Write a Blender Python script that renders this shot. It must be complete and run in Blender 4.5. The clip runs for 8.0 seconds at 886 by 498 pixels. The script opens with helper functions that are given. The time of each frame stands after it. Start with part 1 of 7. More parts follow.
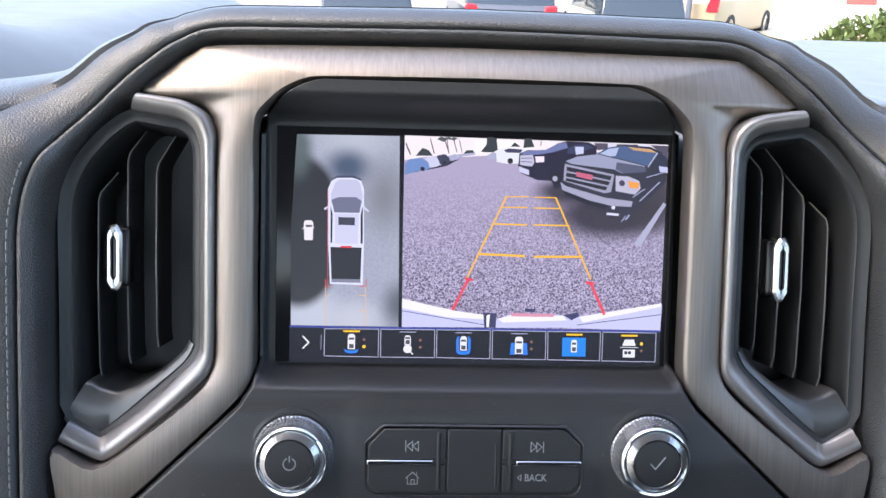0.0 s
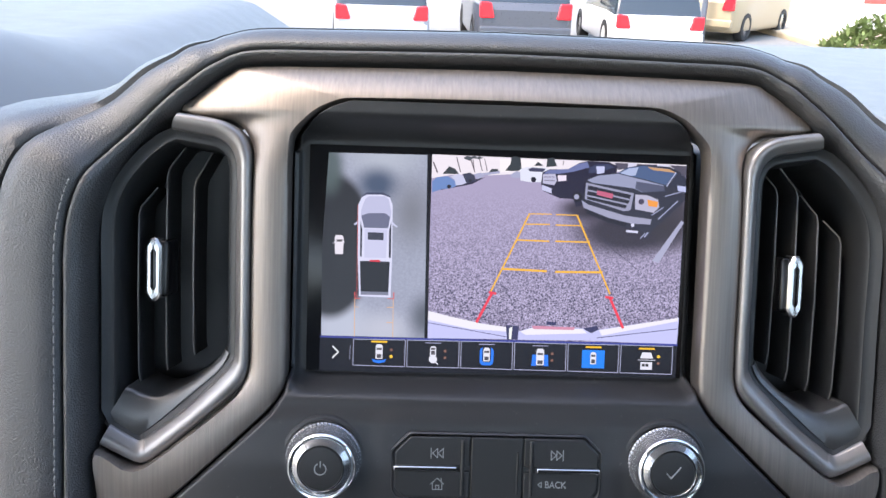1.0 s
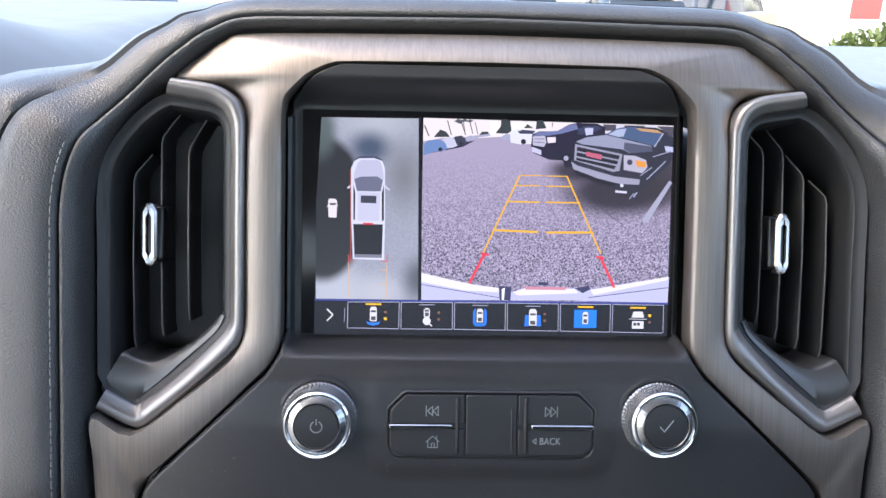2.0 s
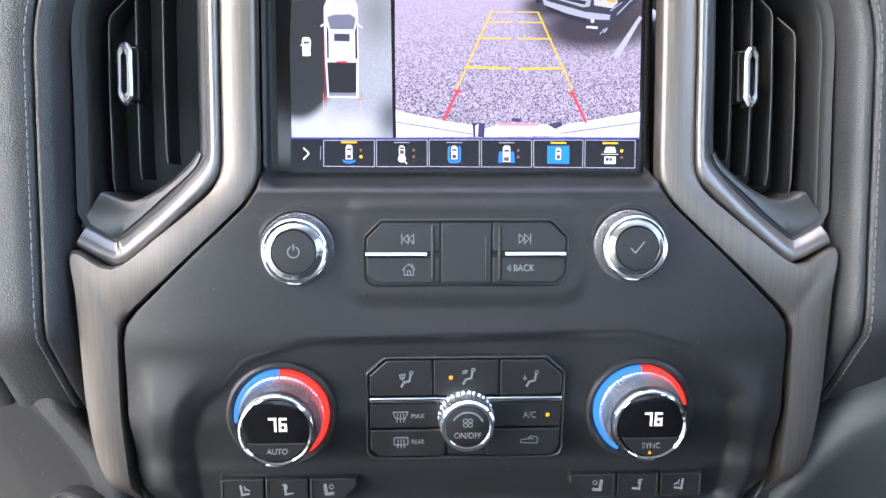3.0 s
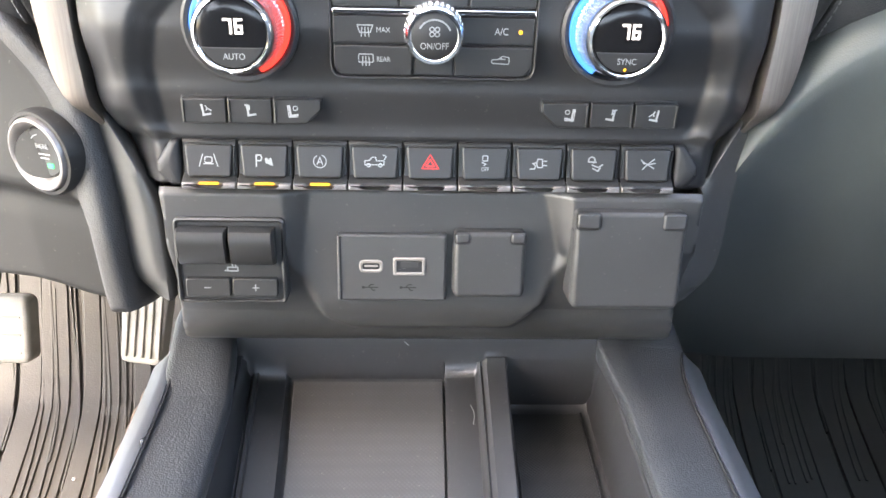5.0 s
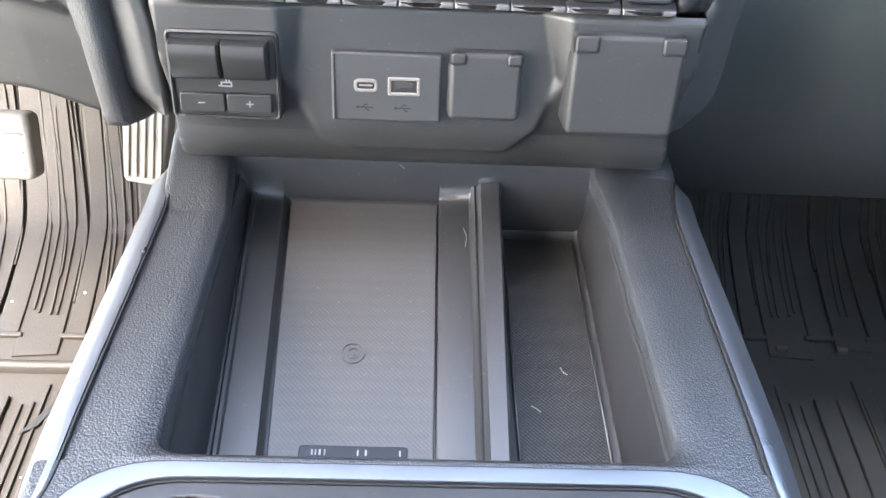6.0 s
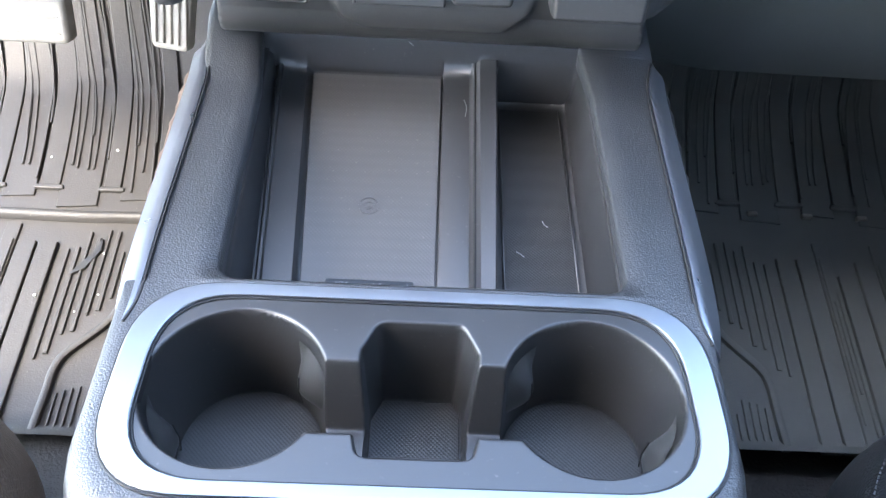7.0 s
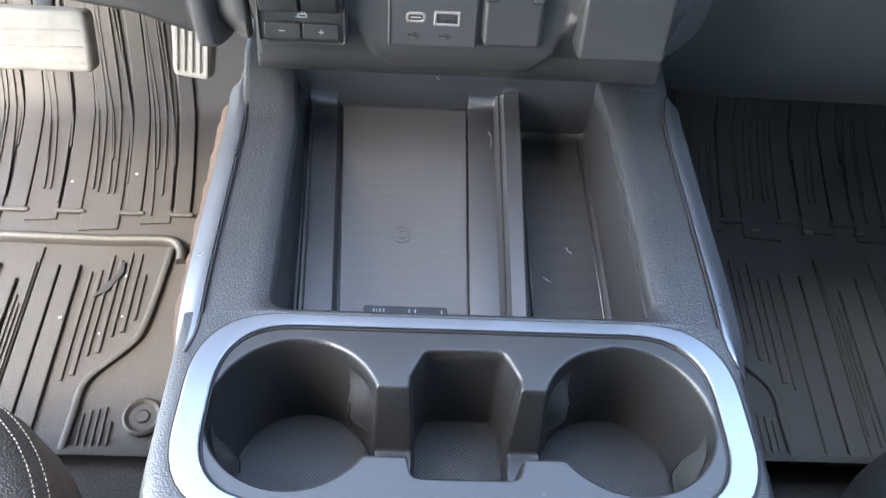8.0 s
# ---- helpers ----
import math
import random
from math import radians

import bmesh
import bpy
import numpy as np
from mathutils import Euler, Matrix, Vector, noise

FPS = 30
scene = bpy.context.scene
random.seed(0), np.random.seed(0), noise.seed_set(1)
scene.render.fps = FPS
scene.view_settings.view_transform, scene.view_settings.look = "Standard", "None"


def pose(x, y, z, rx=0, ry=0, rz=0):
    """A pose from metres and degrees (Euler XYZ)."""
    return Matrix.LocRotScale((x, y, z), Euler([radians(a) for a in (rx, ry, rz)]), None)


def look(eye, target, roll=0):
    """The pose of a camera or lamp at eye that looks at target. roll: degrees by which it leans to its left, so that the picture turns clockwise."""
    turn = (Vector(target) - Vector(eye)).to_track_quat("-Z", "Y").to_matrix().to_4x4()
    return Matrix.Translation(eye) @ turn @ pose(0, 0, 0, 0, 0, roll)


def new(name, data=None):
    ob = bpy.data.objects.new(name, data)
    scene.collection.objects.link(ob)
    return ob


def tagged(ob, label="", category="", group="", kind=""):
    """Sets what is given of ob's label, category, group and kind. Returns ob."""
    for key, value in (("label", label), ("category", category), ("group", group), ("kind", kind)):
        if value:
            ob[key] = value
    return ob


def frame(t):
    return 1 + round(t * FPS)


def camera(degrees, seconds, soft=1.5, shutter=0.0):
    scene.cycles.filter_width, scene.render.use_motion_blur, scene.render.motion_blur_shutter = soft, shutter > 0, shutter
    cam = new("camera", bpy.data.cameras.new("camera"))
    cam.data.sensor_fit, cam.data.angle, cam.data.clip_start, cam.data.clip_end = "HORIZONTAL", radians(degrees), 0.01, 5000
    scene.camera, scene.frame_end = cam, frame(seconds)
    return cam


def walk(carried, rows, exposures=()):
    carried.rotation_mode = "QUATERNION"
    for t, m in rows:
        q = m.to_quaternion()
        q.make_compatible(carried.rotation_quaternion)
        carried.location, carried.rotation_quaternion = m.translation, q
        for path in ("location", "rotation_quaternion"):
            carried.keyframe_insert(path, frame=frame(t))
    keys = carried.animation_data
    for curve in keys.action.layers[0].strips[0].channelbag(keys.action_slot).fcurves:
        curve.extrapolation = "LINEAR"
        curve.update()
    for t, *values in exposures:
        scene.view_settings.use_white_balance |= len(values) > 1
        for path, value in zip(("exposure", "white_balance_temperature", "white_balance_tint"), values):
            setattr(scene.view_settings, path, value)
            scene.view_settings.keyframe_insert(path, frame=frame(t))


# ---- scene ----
cam = camera(57.3, 8.0)

PATH = [
    (0, (-0.029, 0.061, 0.982), (0.055, 1.932, 0.281), 2.0),
    (0.5, (-0.029, 0.058, 0.981), (0.033, 1.93, 0.279), 1.7),
    (1, (-0.036, 0.05, 0.995), (0.018, 1.92, 0.286), 2.2),
    (1.2, (-0.036, 0.05, 0.998), (0.016, 1.92, 0.29), 2.3),
    (2.3, (-0.034, 0.027, 0.954), (0.044, 1.915, 0.299), 1.1),
    (2.5, (-0.03, 0.021, 0.943), (0.05, 1.907, 0.283), 0.8),
    (3, (-0.025, 0.006, 0.907), (0.057, 1.872, 0.192), 0.7),
    (3.5, (-0.02, -0.001, 0.881), (0.061, 1.795, 0.004), 0.7),
    (4, (-0.015, -0.01, 0.865), (0.064, 1.717, -0.142), 0.8),
    (4.2, (-0.015, -0.012, 0.859), (0.074, 1.672, -0.216), 1.1),
    (5.5, (0.0, -0.02, 0.814), (0.057, 1.54, -0.437), 2.6),
    (6, (0.001, -0.026, 0.822), (0.063, 1.337, -0.641), 3.6),
    (6.5, (-0.001, -0.05, 0.857), (0.061, 1.148, -0.743), 4.5),
    (7, (0.0, -0.081, 0.887), (0.064, 1.02, -0.782), 5.3),
    (7.5, (0.001, -0.101, 0.907), (0.074, 0.956, -0.789), 6.0),
    (8, (-0.029, -0.086, 0.915), (0.058, 1.033, -0.74), 5.7),
]
walk(cam, [(t, look(eye, target, roll)) for t, eye, target, roll in PATH], [(0, 3.0, 7000, 11), (1, 2.9, 7000, 11), (2.5, 3.27, 7000, 11), (3, 3.7, 7100, 10), (4, 4.45, 8000, 10), (5.5, 4.83, 7800, 10), (6.5, 4.82, 7050, 8), (7, 4.6, 6700, 7), (8, 4.3, 7100, 7)])


# World, sun and exposure -------------------------------------------------
world = bpy.data.worlds.new("sky")
scene.world = world
world.use_nodes = True
wn, wl = world.node_tree.nodes, world.node_tree.links
sky = wn.new("ShaderNodeTexSky")
sky.sky_type, sky.sun_disc = "NISHITA", False
sky.dust_density = 2.0
sky.sun_elevation, sky.sun_rotation = radians(54), radians(240)
wl.new(sky.outputs["Color"], wn["Background"].inputs["Color"])
wn["Background"].inputs["Strength"].default_value = 0.15
sun = new("sun", bpy.data.lights.new("sun", "SUN"))
sun.data.energy, sun.data.angle, sun.data.color = 0.5, radians(10), (1.0, 0.92, 0.82)
sun.matrix_world = look((-8.7, -5.0, 13.8), (0, 0, 0))
EXPOSURE = 2.85
LAMP = 2 ** -EXPOSURE                                # what a display of full white gives off, against this exposure


# Materials ---------------------------------------------------------------
def surface(name, color, rough=0.5, metal=0.0, grain=0.0, grain_size=0.001, mottle=0.12, mottle_size=0.03,
            kind="noise", stretch=(1, 1, 1), coat=0.0, rough_spread=0.08, dust=0.0, spec=0.5, dimple_shade=0.75):
    """A principled material with a fine relief and colour variation at two scales; sizes in metres."""
    m = bpy.data.materials.new(name)
    m.use_nodes = True
    n, l = m.node_tree.nodes, m.node_tree.links
    b = n["Principled BSDF"]
    b.inputs["Metallic"].default_value = metal
    b.inputs["Coat Weight"].default_value = coat
    b.inputs["Coat Roughness"].default_value = 0.12
    b.inputs["Specular IOR Level"].default_value = spec
    co = n.new("ShaderNodeTexCoord")
    mp = n.new("ShaderNodeMapping")
    mp.inputs["Scale"].default_value = stretch
    l.new(co.outputs["Object"], mp.inputs["Vector"])
    big = n.new("ShaderNodeTexNoise")
    big.inputs["Scale"].default_value = 1 / mottle_size
    big.inputs["Detail"].default_value = 5
    l.new(mp.outputs["Vector"], big.inputs["Vector"])
    if kind in ("leather", "dots"):
        fine = n.new("ShaderNodeTexVoronoi")
        fine.inputs["Randomness"].default_value = 1.0 if kind == "leather" else 0.0
        mp.inputs["Rotation"].default_value = (0, 0, 0 if kind == "leather" else radians(45))
        fine_out = fine.outputs["Distance"]
    else:
        fine = n.new("ShaderNodeTexNoise")
        fine.inputs["Detail"].default_value = 3
        fine_out = fine.outputs["Fac"]
    fine.inputs["Scale"].default_value = 1 / grain_size
    l.new(mp.outputs["Vector"], fine.inputs["Vector"])
    mix = n.new("ShaderNodeMixRGB")
    mix.inputs["Color1"].default_value = (*[c * (1 - mottle) for c in color], 1)
    mix.inputs["Color2"].default_value = (*[min(1, c * (1 + mottle)) for c in color], 1)
    l.new(big.outputs["Fac"], mix.inputs["Fac"])
    last = mix.outputs["Color"]
    if dust:
        sp = n.new("ShaderNodeTexNoise")
        sp.inputs["Scale"].default_value = 420
        sp.inputs["Detail"].default_value = 6
        l.new(co.outputs["Object"], sp.inputs["Vector"])
        rp = n.new("ShaderNodeMapRange")
        rp.inputs["From Min"].default_value, rp.inputs["From Max"].default_value = 0.66, 0.78
        rp.inputs["To Max"].default_value = dust
        l.new(sp.outputs["Fac"], rp.inputs["Value"])
        mx = n.new("ShaderNodeMixRGB")
        mx.inputs["Color2"].default_value = (0.42, 0.38, 0.33, 1)
        l.new(rp.outputs["Result"], mx.inputs["Fac"])
        l.new(last, mx.inputs["Color1"])
        last = mx.outputs["Color"]
    if kind == "dots":                                   # moulded relief's shade painted into the colour, darker away from each dot's centre
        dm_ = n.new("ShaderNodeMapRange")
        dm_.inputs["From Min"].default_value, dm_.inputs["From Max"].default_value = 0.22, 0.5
        dm_.inputs["To Min"].default_value, dm_.inputs["To Max"].default_value = 0.0, dimple_shade
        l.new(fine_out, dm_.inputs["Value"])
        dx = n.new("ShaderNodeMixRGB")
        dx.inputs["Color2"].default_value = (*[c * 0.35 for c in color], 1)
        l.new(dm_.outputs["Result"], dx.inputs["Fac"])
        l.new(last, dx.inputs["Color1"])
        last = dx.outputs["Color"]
    l.new(last, b.inputs["Base Color"])
    rr = n.new("ShaderNodeMapRange")
    rr.inputs["To Min"].default_value, rr.inputs["To Max"].default_value = max(0.02, rough - rough_spread), rough + rough_spread
    l.new(big.outputs["Fac"], rr.inputs["Value"])
    l.new(rr.outputs["Result"], b.inputs["Roughness"])
    if grain:
        bump = n.new("ShaderNodeBump")
        bump.inputs["Strength"].default_value = grain
        bump.inputs["Distance"].default_value = grain_size * 0.5
        bump.invert = kind == "leather"
        l.new(fine_out, bump.inputs["Height"])
        l.new(bump.outputs["Normal"], b.inputs["Normal"])
    return m


def lit(name, color, strength=1.0, gloss=0.25):
    """What gives off light itself: display pixels and indicator lamps, behind a slightly glossy cover."""
    m = bpy.data.materials.new(name)
    m.use_nodes = True
    b = m.node_tree.nodes["Principled BSDF"]
    b.inputs["Base Color"].default_value = (0.01, 0.01, 0.01, 1)
    b.inputs["Roughness"].default_value = gloss
    b.inputs["Specular IOR Level"].default_value = 0.15
    b.inputs["Emission Color"].default_value = (color[0] * 0.92, color[1] * 0.97, min(1.0, color[2] * 1.30), 1)
    b.inputs["Emission Strength"].default_value = strength * LAMP
    return m


def speckled(name, dark, light, size, strength, contrast=(0.35, 0.65), along=None):
    """Display pixels that show asphalt or another uneven ground. along: (low, high) of the local y between which it runs from smooth to rough."""
    m = lit(name, dark, strength)
    n, l = m.node_tree.nodes, m.node_tree.links
    co = n.new("ShaderNodeTexCoord")
    t = n.new("ShaderNodeTexNoise")
    t.inputs["Scale"].default_value, t.inputs["Detail"].default_value = 1 / size, 4
    l.new(co.outputs["Object"], t.inputs["Vector"])
    r = n.new("ShaderNodeMapRange")
    r.inputs["From Min"].default_value, r.inputs["From Max"].default_value = contrast
    l.new(t.outputs["Fac"], r.inputs["Value"])
    fac = r.outputs["Result"]
    if along:
        sep = n.new("ShaderNodeSeparateXYZ")
        l.new(co.outputs["Object"], sep.inputs["Vector"])
        g = n.new("ShaderNodeMapRange")
        g.inputs["From Min"].default_value, g.inputs["From Max"].default_value = along
        l.new(sep.outputs["Y"], g.inputs["Value"])
        mm = n.new("ShaderNodeMixRGB")
        mm.inputs["Color2"].default_value = (0.62, 0.62, 0.62, 1)
        l.new(g.outputs["Result"], mm.inputs["Fac"])
        l.new(fac, mm.inputs["Color1"])
        fac = mm.outputs["Color"]
    mix = n.new("ShaderNodeMixRGB")
    mix.inputs["Color1"].default_value, mix.inputs["Color2"].default_value = (*dark[:2], dark[2] * 1.15, 1), (*light[:2], light[2] * 1.15, 1)
    l.new(fac, mix.inputs["Fac"])
    l.new(mix.outputs["Color"], n["Principled BSDF"].inputs["Emission Color"])
    return m


def soft_spots(m, spots):
    """Blurred patches in a display's picture: (x, y, half width, half height, colour, where the edge starts to fade)."""
    n, l = m.node_tree.nodes, m.node_tree.links
    b = n["Principled BSDF"]
    co = n.new("ShaderNodeTexCoord")
    last = b.inputs["Emission Color"].links[0].from_socket
    for (x, y), a, c, color, start in spots:
        mp = n.new("ShaderNodeMapping")
        mp.vector_type = "POINT"
        mp.inputs["Scale"].default_value = (1 / a, 1 / c, 0)
        mp.inputs["Location"].default_value = (-x * 0.001 / a, -y * 0.001 / c, 0)
        l.new(co.outputs["Object"], mp.inputs["Vector"])
        d = n.new("ShaderNodeVectorMath")
        d.operation = "LENGTH"
        l.new(mp.outputs["Vector"], d.inputs[0])
        r = n.new("ShaderNodeMapRange")
        r.interpolation_type = "SMOOTHSTEP"
        r.inputs["From Min"].default_value, r.inputs["From Max"].default_value = start, 1.0
        r.inputs["To Min"].default_value, r.inputs["To Max"].default_value = 0.94, 0.0
        l.new(d.outputs["Value"], r.inputs["Value"])
        mx = n.new("ShaderNodeMixRGB")
        mx.inputs["Color2"].default_value = (*color, 1)
        l.new(r.outputs["Result"], mx.inputs["Fac"])
        l.new(last, mx.inputs["Color1"])
        last = mx.outputs["Color"]
    l.new(last, b.inputs["Emission Color"])


LEATHER = surface("black_grained_leather", (0.038, 0.038, 0.039), 0.42, grain=0.5, grain_size=0.0009, kind="leather", mottle=0.2, spec=0.75)
PLASTIC = surface("black_soft_plastic", (0.040, 0.040, 0.040), 0.36, spec=0.9, grain=0.12, grain_size=0.0006, mottle=0.15, dust=0.12)
PANEL = surface("black_satin_panel", (0.026, 0.026, 0.027), 0.40, spec=0.42, grain=0.05, grain_size=0.0007, mottle=0.12, dust=0.10)
KEYCAP = surface("black_key_plastic", (0.019, 0.019, 0.019), 0.40, grain=0.05, grain_size=0.0004, mottle=0.1)
GLOSS = surface("black_gloss_cap", (0.008, 0.008, 0.009), 0.14, mottle=0.1, rough_spread=0.03, spec=0.25)
DARK = surface("dark_cavity_plastic", (0.014, 0.014, 0.015), 0.55, mottle=0.1)
VENT_BLACK = surface("black_vent_plastic", (0.020, 0.021, 0.022), 0.48, mottle=0.12, grain=0.05, grain_size=0.0006, dust=0.06)
BRUSHED = surface("brushed_titanium_trim", (0.235, 0.205, 0.182), 0.46, metal=0.88, grain=0.35, grain_size=0.0005, mottle=0.30, mottle_size=0.0011, stretch=(1, 0.02, 0.3), rough_spread=0.08)
VENT_SATIN = surface("satin_silver_paint", (0.24, 0.225, 0.218), 0.34, metal=0.6, mottle=0.06, rough_spread=0.06)
SATIN = surface("satin_silver_trim", (0.44, 0.44, 0.44), 0.24, metal=0.95, mottle=0.05, rough_spread=0.05)
KNURL = surface("knurled_chrome", (0.82, 0.83, 0.84), 0.24, metal=0.95, mottle=0.05, rough_spread=0.08)
CHROME = surface("polished_chrome", (0.80, 0.81, 0.82), 0.10, metal=1.0, mottle=0.03, rough_spread=0.03)
BLUESATIN = surface("satin_grey_metal_blade", (0.31, 0.335, 0.38), 0.30, metal=0.9, mottle=0.05)
INK = surface("white_printed_mark", (0.28, 0.29, 0.29), 0.5, mottle=0.03)
INK_DIM = surface("grey_printed_mark", (0.30, 0.31, 0.31), 0.5, mottle=0.05)
INK_BLACK = surface("black_printed_mark", (0.008, 0.008, 0.008), 0.5)
INK_RED = surface("red_printed_mark", (0.62, 0.03, 0.03), 0.5, mottle=0.05)
AMBER = lit("amber_indicator", (1.0, 0.42, 0.03), 1.0)
AMBER_DIM = lit("dim_amber_indicator", (0.35, 0.16, 0.06), 0.5)
GREEN = lit("green_indicator", (0.05, 0.9, 0.25), 1.0)
DIGIT = lit("white_led_digits", (1.0, 0.94, 0.98), 1.15)
RING_BLUE = lit("blue_light_ring", (0.04, 0.28, 0.90), 0.8)
RING_RED = lit("red_light_ring", (0.95, 0.05, 0.03), 0.75)
DECK = surface("grained_black_console_plastic", (0.032, 0.034, 0.037), 0.35, grain=0.5, grain_size=0.0010, kind="leather", mottle=0.15, dust=0.2, spec=0.95)
SLAT_HIGHLIGHT = surface("grey_slat_highlight", (0.12, 0.115, 0.11), 0.3, mottle=0.1)
ARMLEATHER = surface("olive_grey_perforated_leather", (0.070, 0.070, 0.058), 0.45, grain=0.8, grain_size=0.0020, kind="leather", mottle=0.2)
RUBBER = surface("dimpled_rubber", (0.034, 0.034, 0.034), 0.45, grain=0.5, grain_size=0.0017, kind="dots", mottle=0.2, dust=0.2, dimple_shade=0.45)
MAT = surface("grey_rubber_floor_mat", (0.0268, 0.0238, 0.0213), 0.58, grain=0.25, grain_size=0.002, mottle=0.3, mottle_size=0.08, dust=0.3)
# Copy of MAT's rubber with missing passenger-side light put into its colour.
MAT_LIFTED = surface("lifted_rubber_mat", (0.095, 0.102, 0.100), 0.7, grain=0.25, grain_size=0.002, mottle=0.3, mottle_size=0.08, dust=0.04)
CARPET = surface("rust_brown_carpet_edge", (0.062, 0.040, 0.029), 0.95, grain=0.8, grain_size=0.002, mottle=0.5, mottle_size=0.012)
VINYL = surface("smooth_grey_black_vinyl", (0.068, 0.067, 0.066), 0.48, grain=0.12, grain_size=0.0012, kind="leather", mottle=0.12, dust=0.1, spec=0.8)
SEAT = surface("black_seat_leather", (0.050, 0.054, 0.057), 0.36, grain=0.8, grain_size=0.0017, kind="leather", mottle=0.2, spec=0.8)
CARPET_DARK = surface("charcoal_carpet", (0.030, 0.030, 0.031), 0.95, grain=0.8, grain_size=0.003, mottle=0.4)
PEDAL = surface("worn_pedal_rubber", (0.24, 0.22, 0.19), 0.7, grain=0.3, grain_size=0.002, mottle=0.35, mottle_size=0.02)
THREAD = surface("grey_stitching_thread", (0.17, 0.17, 0.17), 0.8)
SEAM_THREAD = surface("charcoal_seat_thread", (0.075, 0.078, 0.080), 0.7)
PAD = surface("charging_pad_rubber", (0.058, 0.056, 0.055), 0.44, grain=0.15, grain_size=0.0019, kind="dots", mottle=0.15, dust=0.2, spec=0.8, dimple_shade=0.25)
TRAY_BLACK = surface("black_tray_plastic", (0.026, 0.026, 0.027), 0.36, grain=0.06, grain_size=0.0006, mottle=0.15, dust=0.14, spec=0.8)
KNEE_BLACK = surface("black_knee_plastic", (0.022, 0.022, 0.022), 0.48, spec=0.28, grain=0.12, grain_size=0.0006, mottle=0.15, dust=0.12)
EDGE_LEATHER = surface("black_edge_leather", (0.030, 0.030, 0.031), 0.42, grain=0.42, grain_size=0.0009, kind="leather", mottle=0.2, spec=0.6)
SOCKET_BLACK = surface("black_socket_panel_plastic", (0.034, 0.034, 0.034), 0.42, spec=0.65, grain=0.12, grain_size=0.0006, mottle=0.15, dust=0.12)
# Dark panel; base colour raised to stand in for haze on the passenger side.
KNEE_HAZED = surface("haze_lightened_knee_panel", (0.075, 0.084, 0.082), 0.52, grain=0.12, grain_size=0.0009, kind="leather", mottle=0.14)
RING = surface("bright_satin_ring", (0.29, 0.305, 0.325), 0.30, metal=0.97, mottle=0.06, rough_spread=0.05)
USB_GREY = surface("grey_port_collar", (0.20, 0.185, 0.17), 0.5)
SIGN_WHITE = surface("white_sign_paint", (0.80, 0.80, 0.78), 0.5)
HEADLINER = surface("grey_headliner_cloth", (0.42, 0.41, 0.40), 0.95, grain=0.3, grain_size=0.002)
CABIN = surface("dark_cabin_trim", (0.028, 0.028, 0.029), 0.6, grain=0.2, grain_size=0.002)


# Mesh helpers ------------------------------------------------------------
TILT, SLOPE = 16.96, 9.6
STACK = pose(0, 0.40, 0.80, 90 - TILT)            # local x across, y up the fascia, z out of it
CONSOLE = pose(0, 0.344, 0.482, -SLOPE)           # local x across, y ahead, z out of the console's top


def at(m, x=0.0, y=0.0, z=0.0):
    return m @ Matrix.Translation((x, y, z))


def thing(name, m, label, category, group="", kind=""):
    ob = new(name)
    ob.empty_display_size = 0.02
    ob.matrix_world = m
    return tagged(ob, label, category, group, kind)


def part(name, bm, material, parent, label="", smooth=True, angle=35):
    """Links a bmesh as one mesh object under a thing or a part."""
    bmesh.ops.recalc_face_normals(bm, faces=bm.faces)
    me = bpy.data.meshes.new(name)
    if smooth:
        lim = radians(angle)
        for f in bm.faces:
            f.smooth = len(f.verts) < 7
        for e in bm.edges:
            e.smooth = len(e.link_faces) == 2 and e.calc_face_angle(0) < lim
    bm.to_mesh(me)
    bm.free()
    me.materials.append(material)
    ob = new(name, me)
    if parent:
        ob.parent = parent
    if label:
        ob["label"] = label
    return ob


def rounded(pts, r, n=5):
    """A polygon's corners rounded; r is one radius or one for each corner."""
    out, k = [], len(pts)
    for i in range(k):
        p0, p, p1 = Vector(pts[i - 1]), Vector(pts[i]), Vector(pts[(i + 1) % k])
        a, b = (p0 - p), (p1 - p)
        rad = r[i] if isinstance(r, (list, tuple)) else r
        la, lb = a.length, b.length
        if rad <= 0 or la < 1e-9 or lb < 1e-9:
            out.append(tuple(p))
            continue
        a, b = a / la, b / lb
        ang = a.angle(b)
        d = min(rad / max(math.tan(ang / 2), 1e-4), 0.48 * la, 0.48 * lb)
        s, e = p + a * d, p + b * d
        for j in range(n + 1):
            t = j / n
            out.append(tuple((1 - t) ** 2 * s + 2 * t * (1 - t) * p + t * t * e))
    return out


def box2(x0, y0, x1, y1):
    return [(x0, y0), (x1, y0), (x1, y1), (x0, y1)]


def inset(pts, d):
    """A closed outline moved inwards by d (outwards where d is negative); the outline runs counter-clockwise."""
    area = sum(a[0] * b[1] - b[0] * a[1] for a, b in zip(pts, pts[1:] + pts[:1]))
    sgn = 1 if area > 0 else -1
    out, k = [], len(pts)
    for i in range(k):
        a, p, b = Vector(pts[i - 1]), Vector(pts[i]), Vector(pts[(i + 1) % k])
        e0, e1 = (p - a), (b - p)
        if e0.length < 1e-9:
            e0 = e1
        if e1.length < 1e-9:
            e1 = e0
        n0, n1 = Vector((-e0.y, e0.x)).normalized(), Vector((-e1.y, e1.x)).normalized()
        m = n0 + n1
        m = m.normalized() / max(0.5, (m.normalized()).dot(n0)) if m.length > 1e-6 else n0
        q = p + sgn * d * m
        out.append((q.x, q.y))
    return out


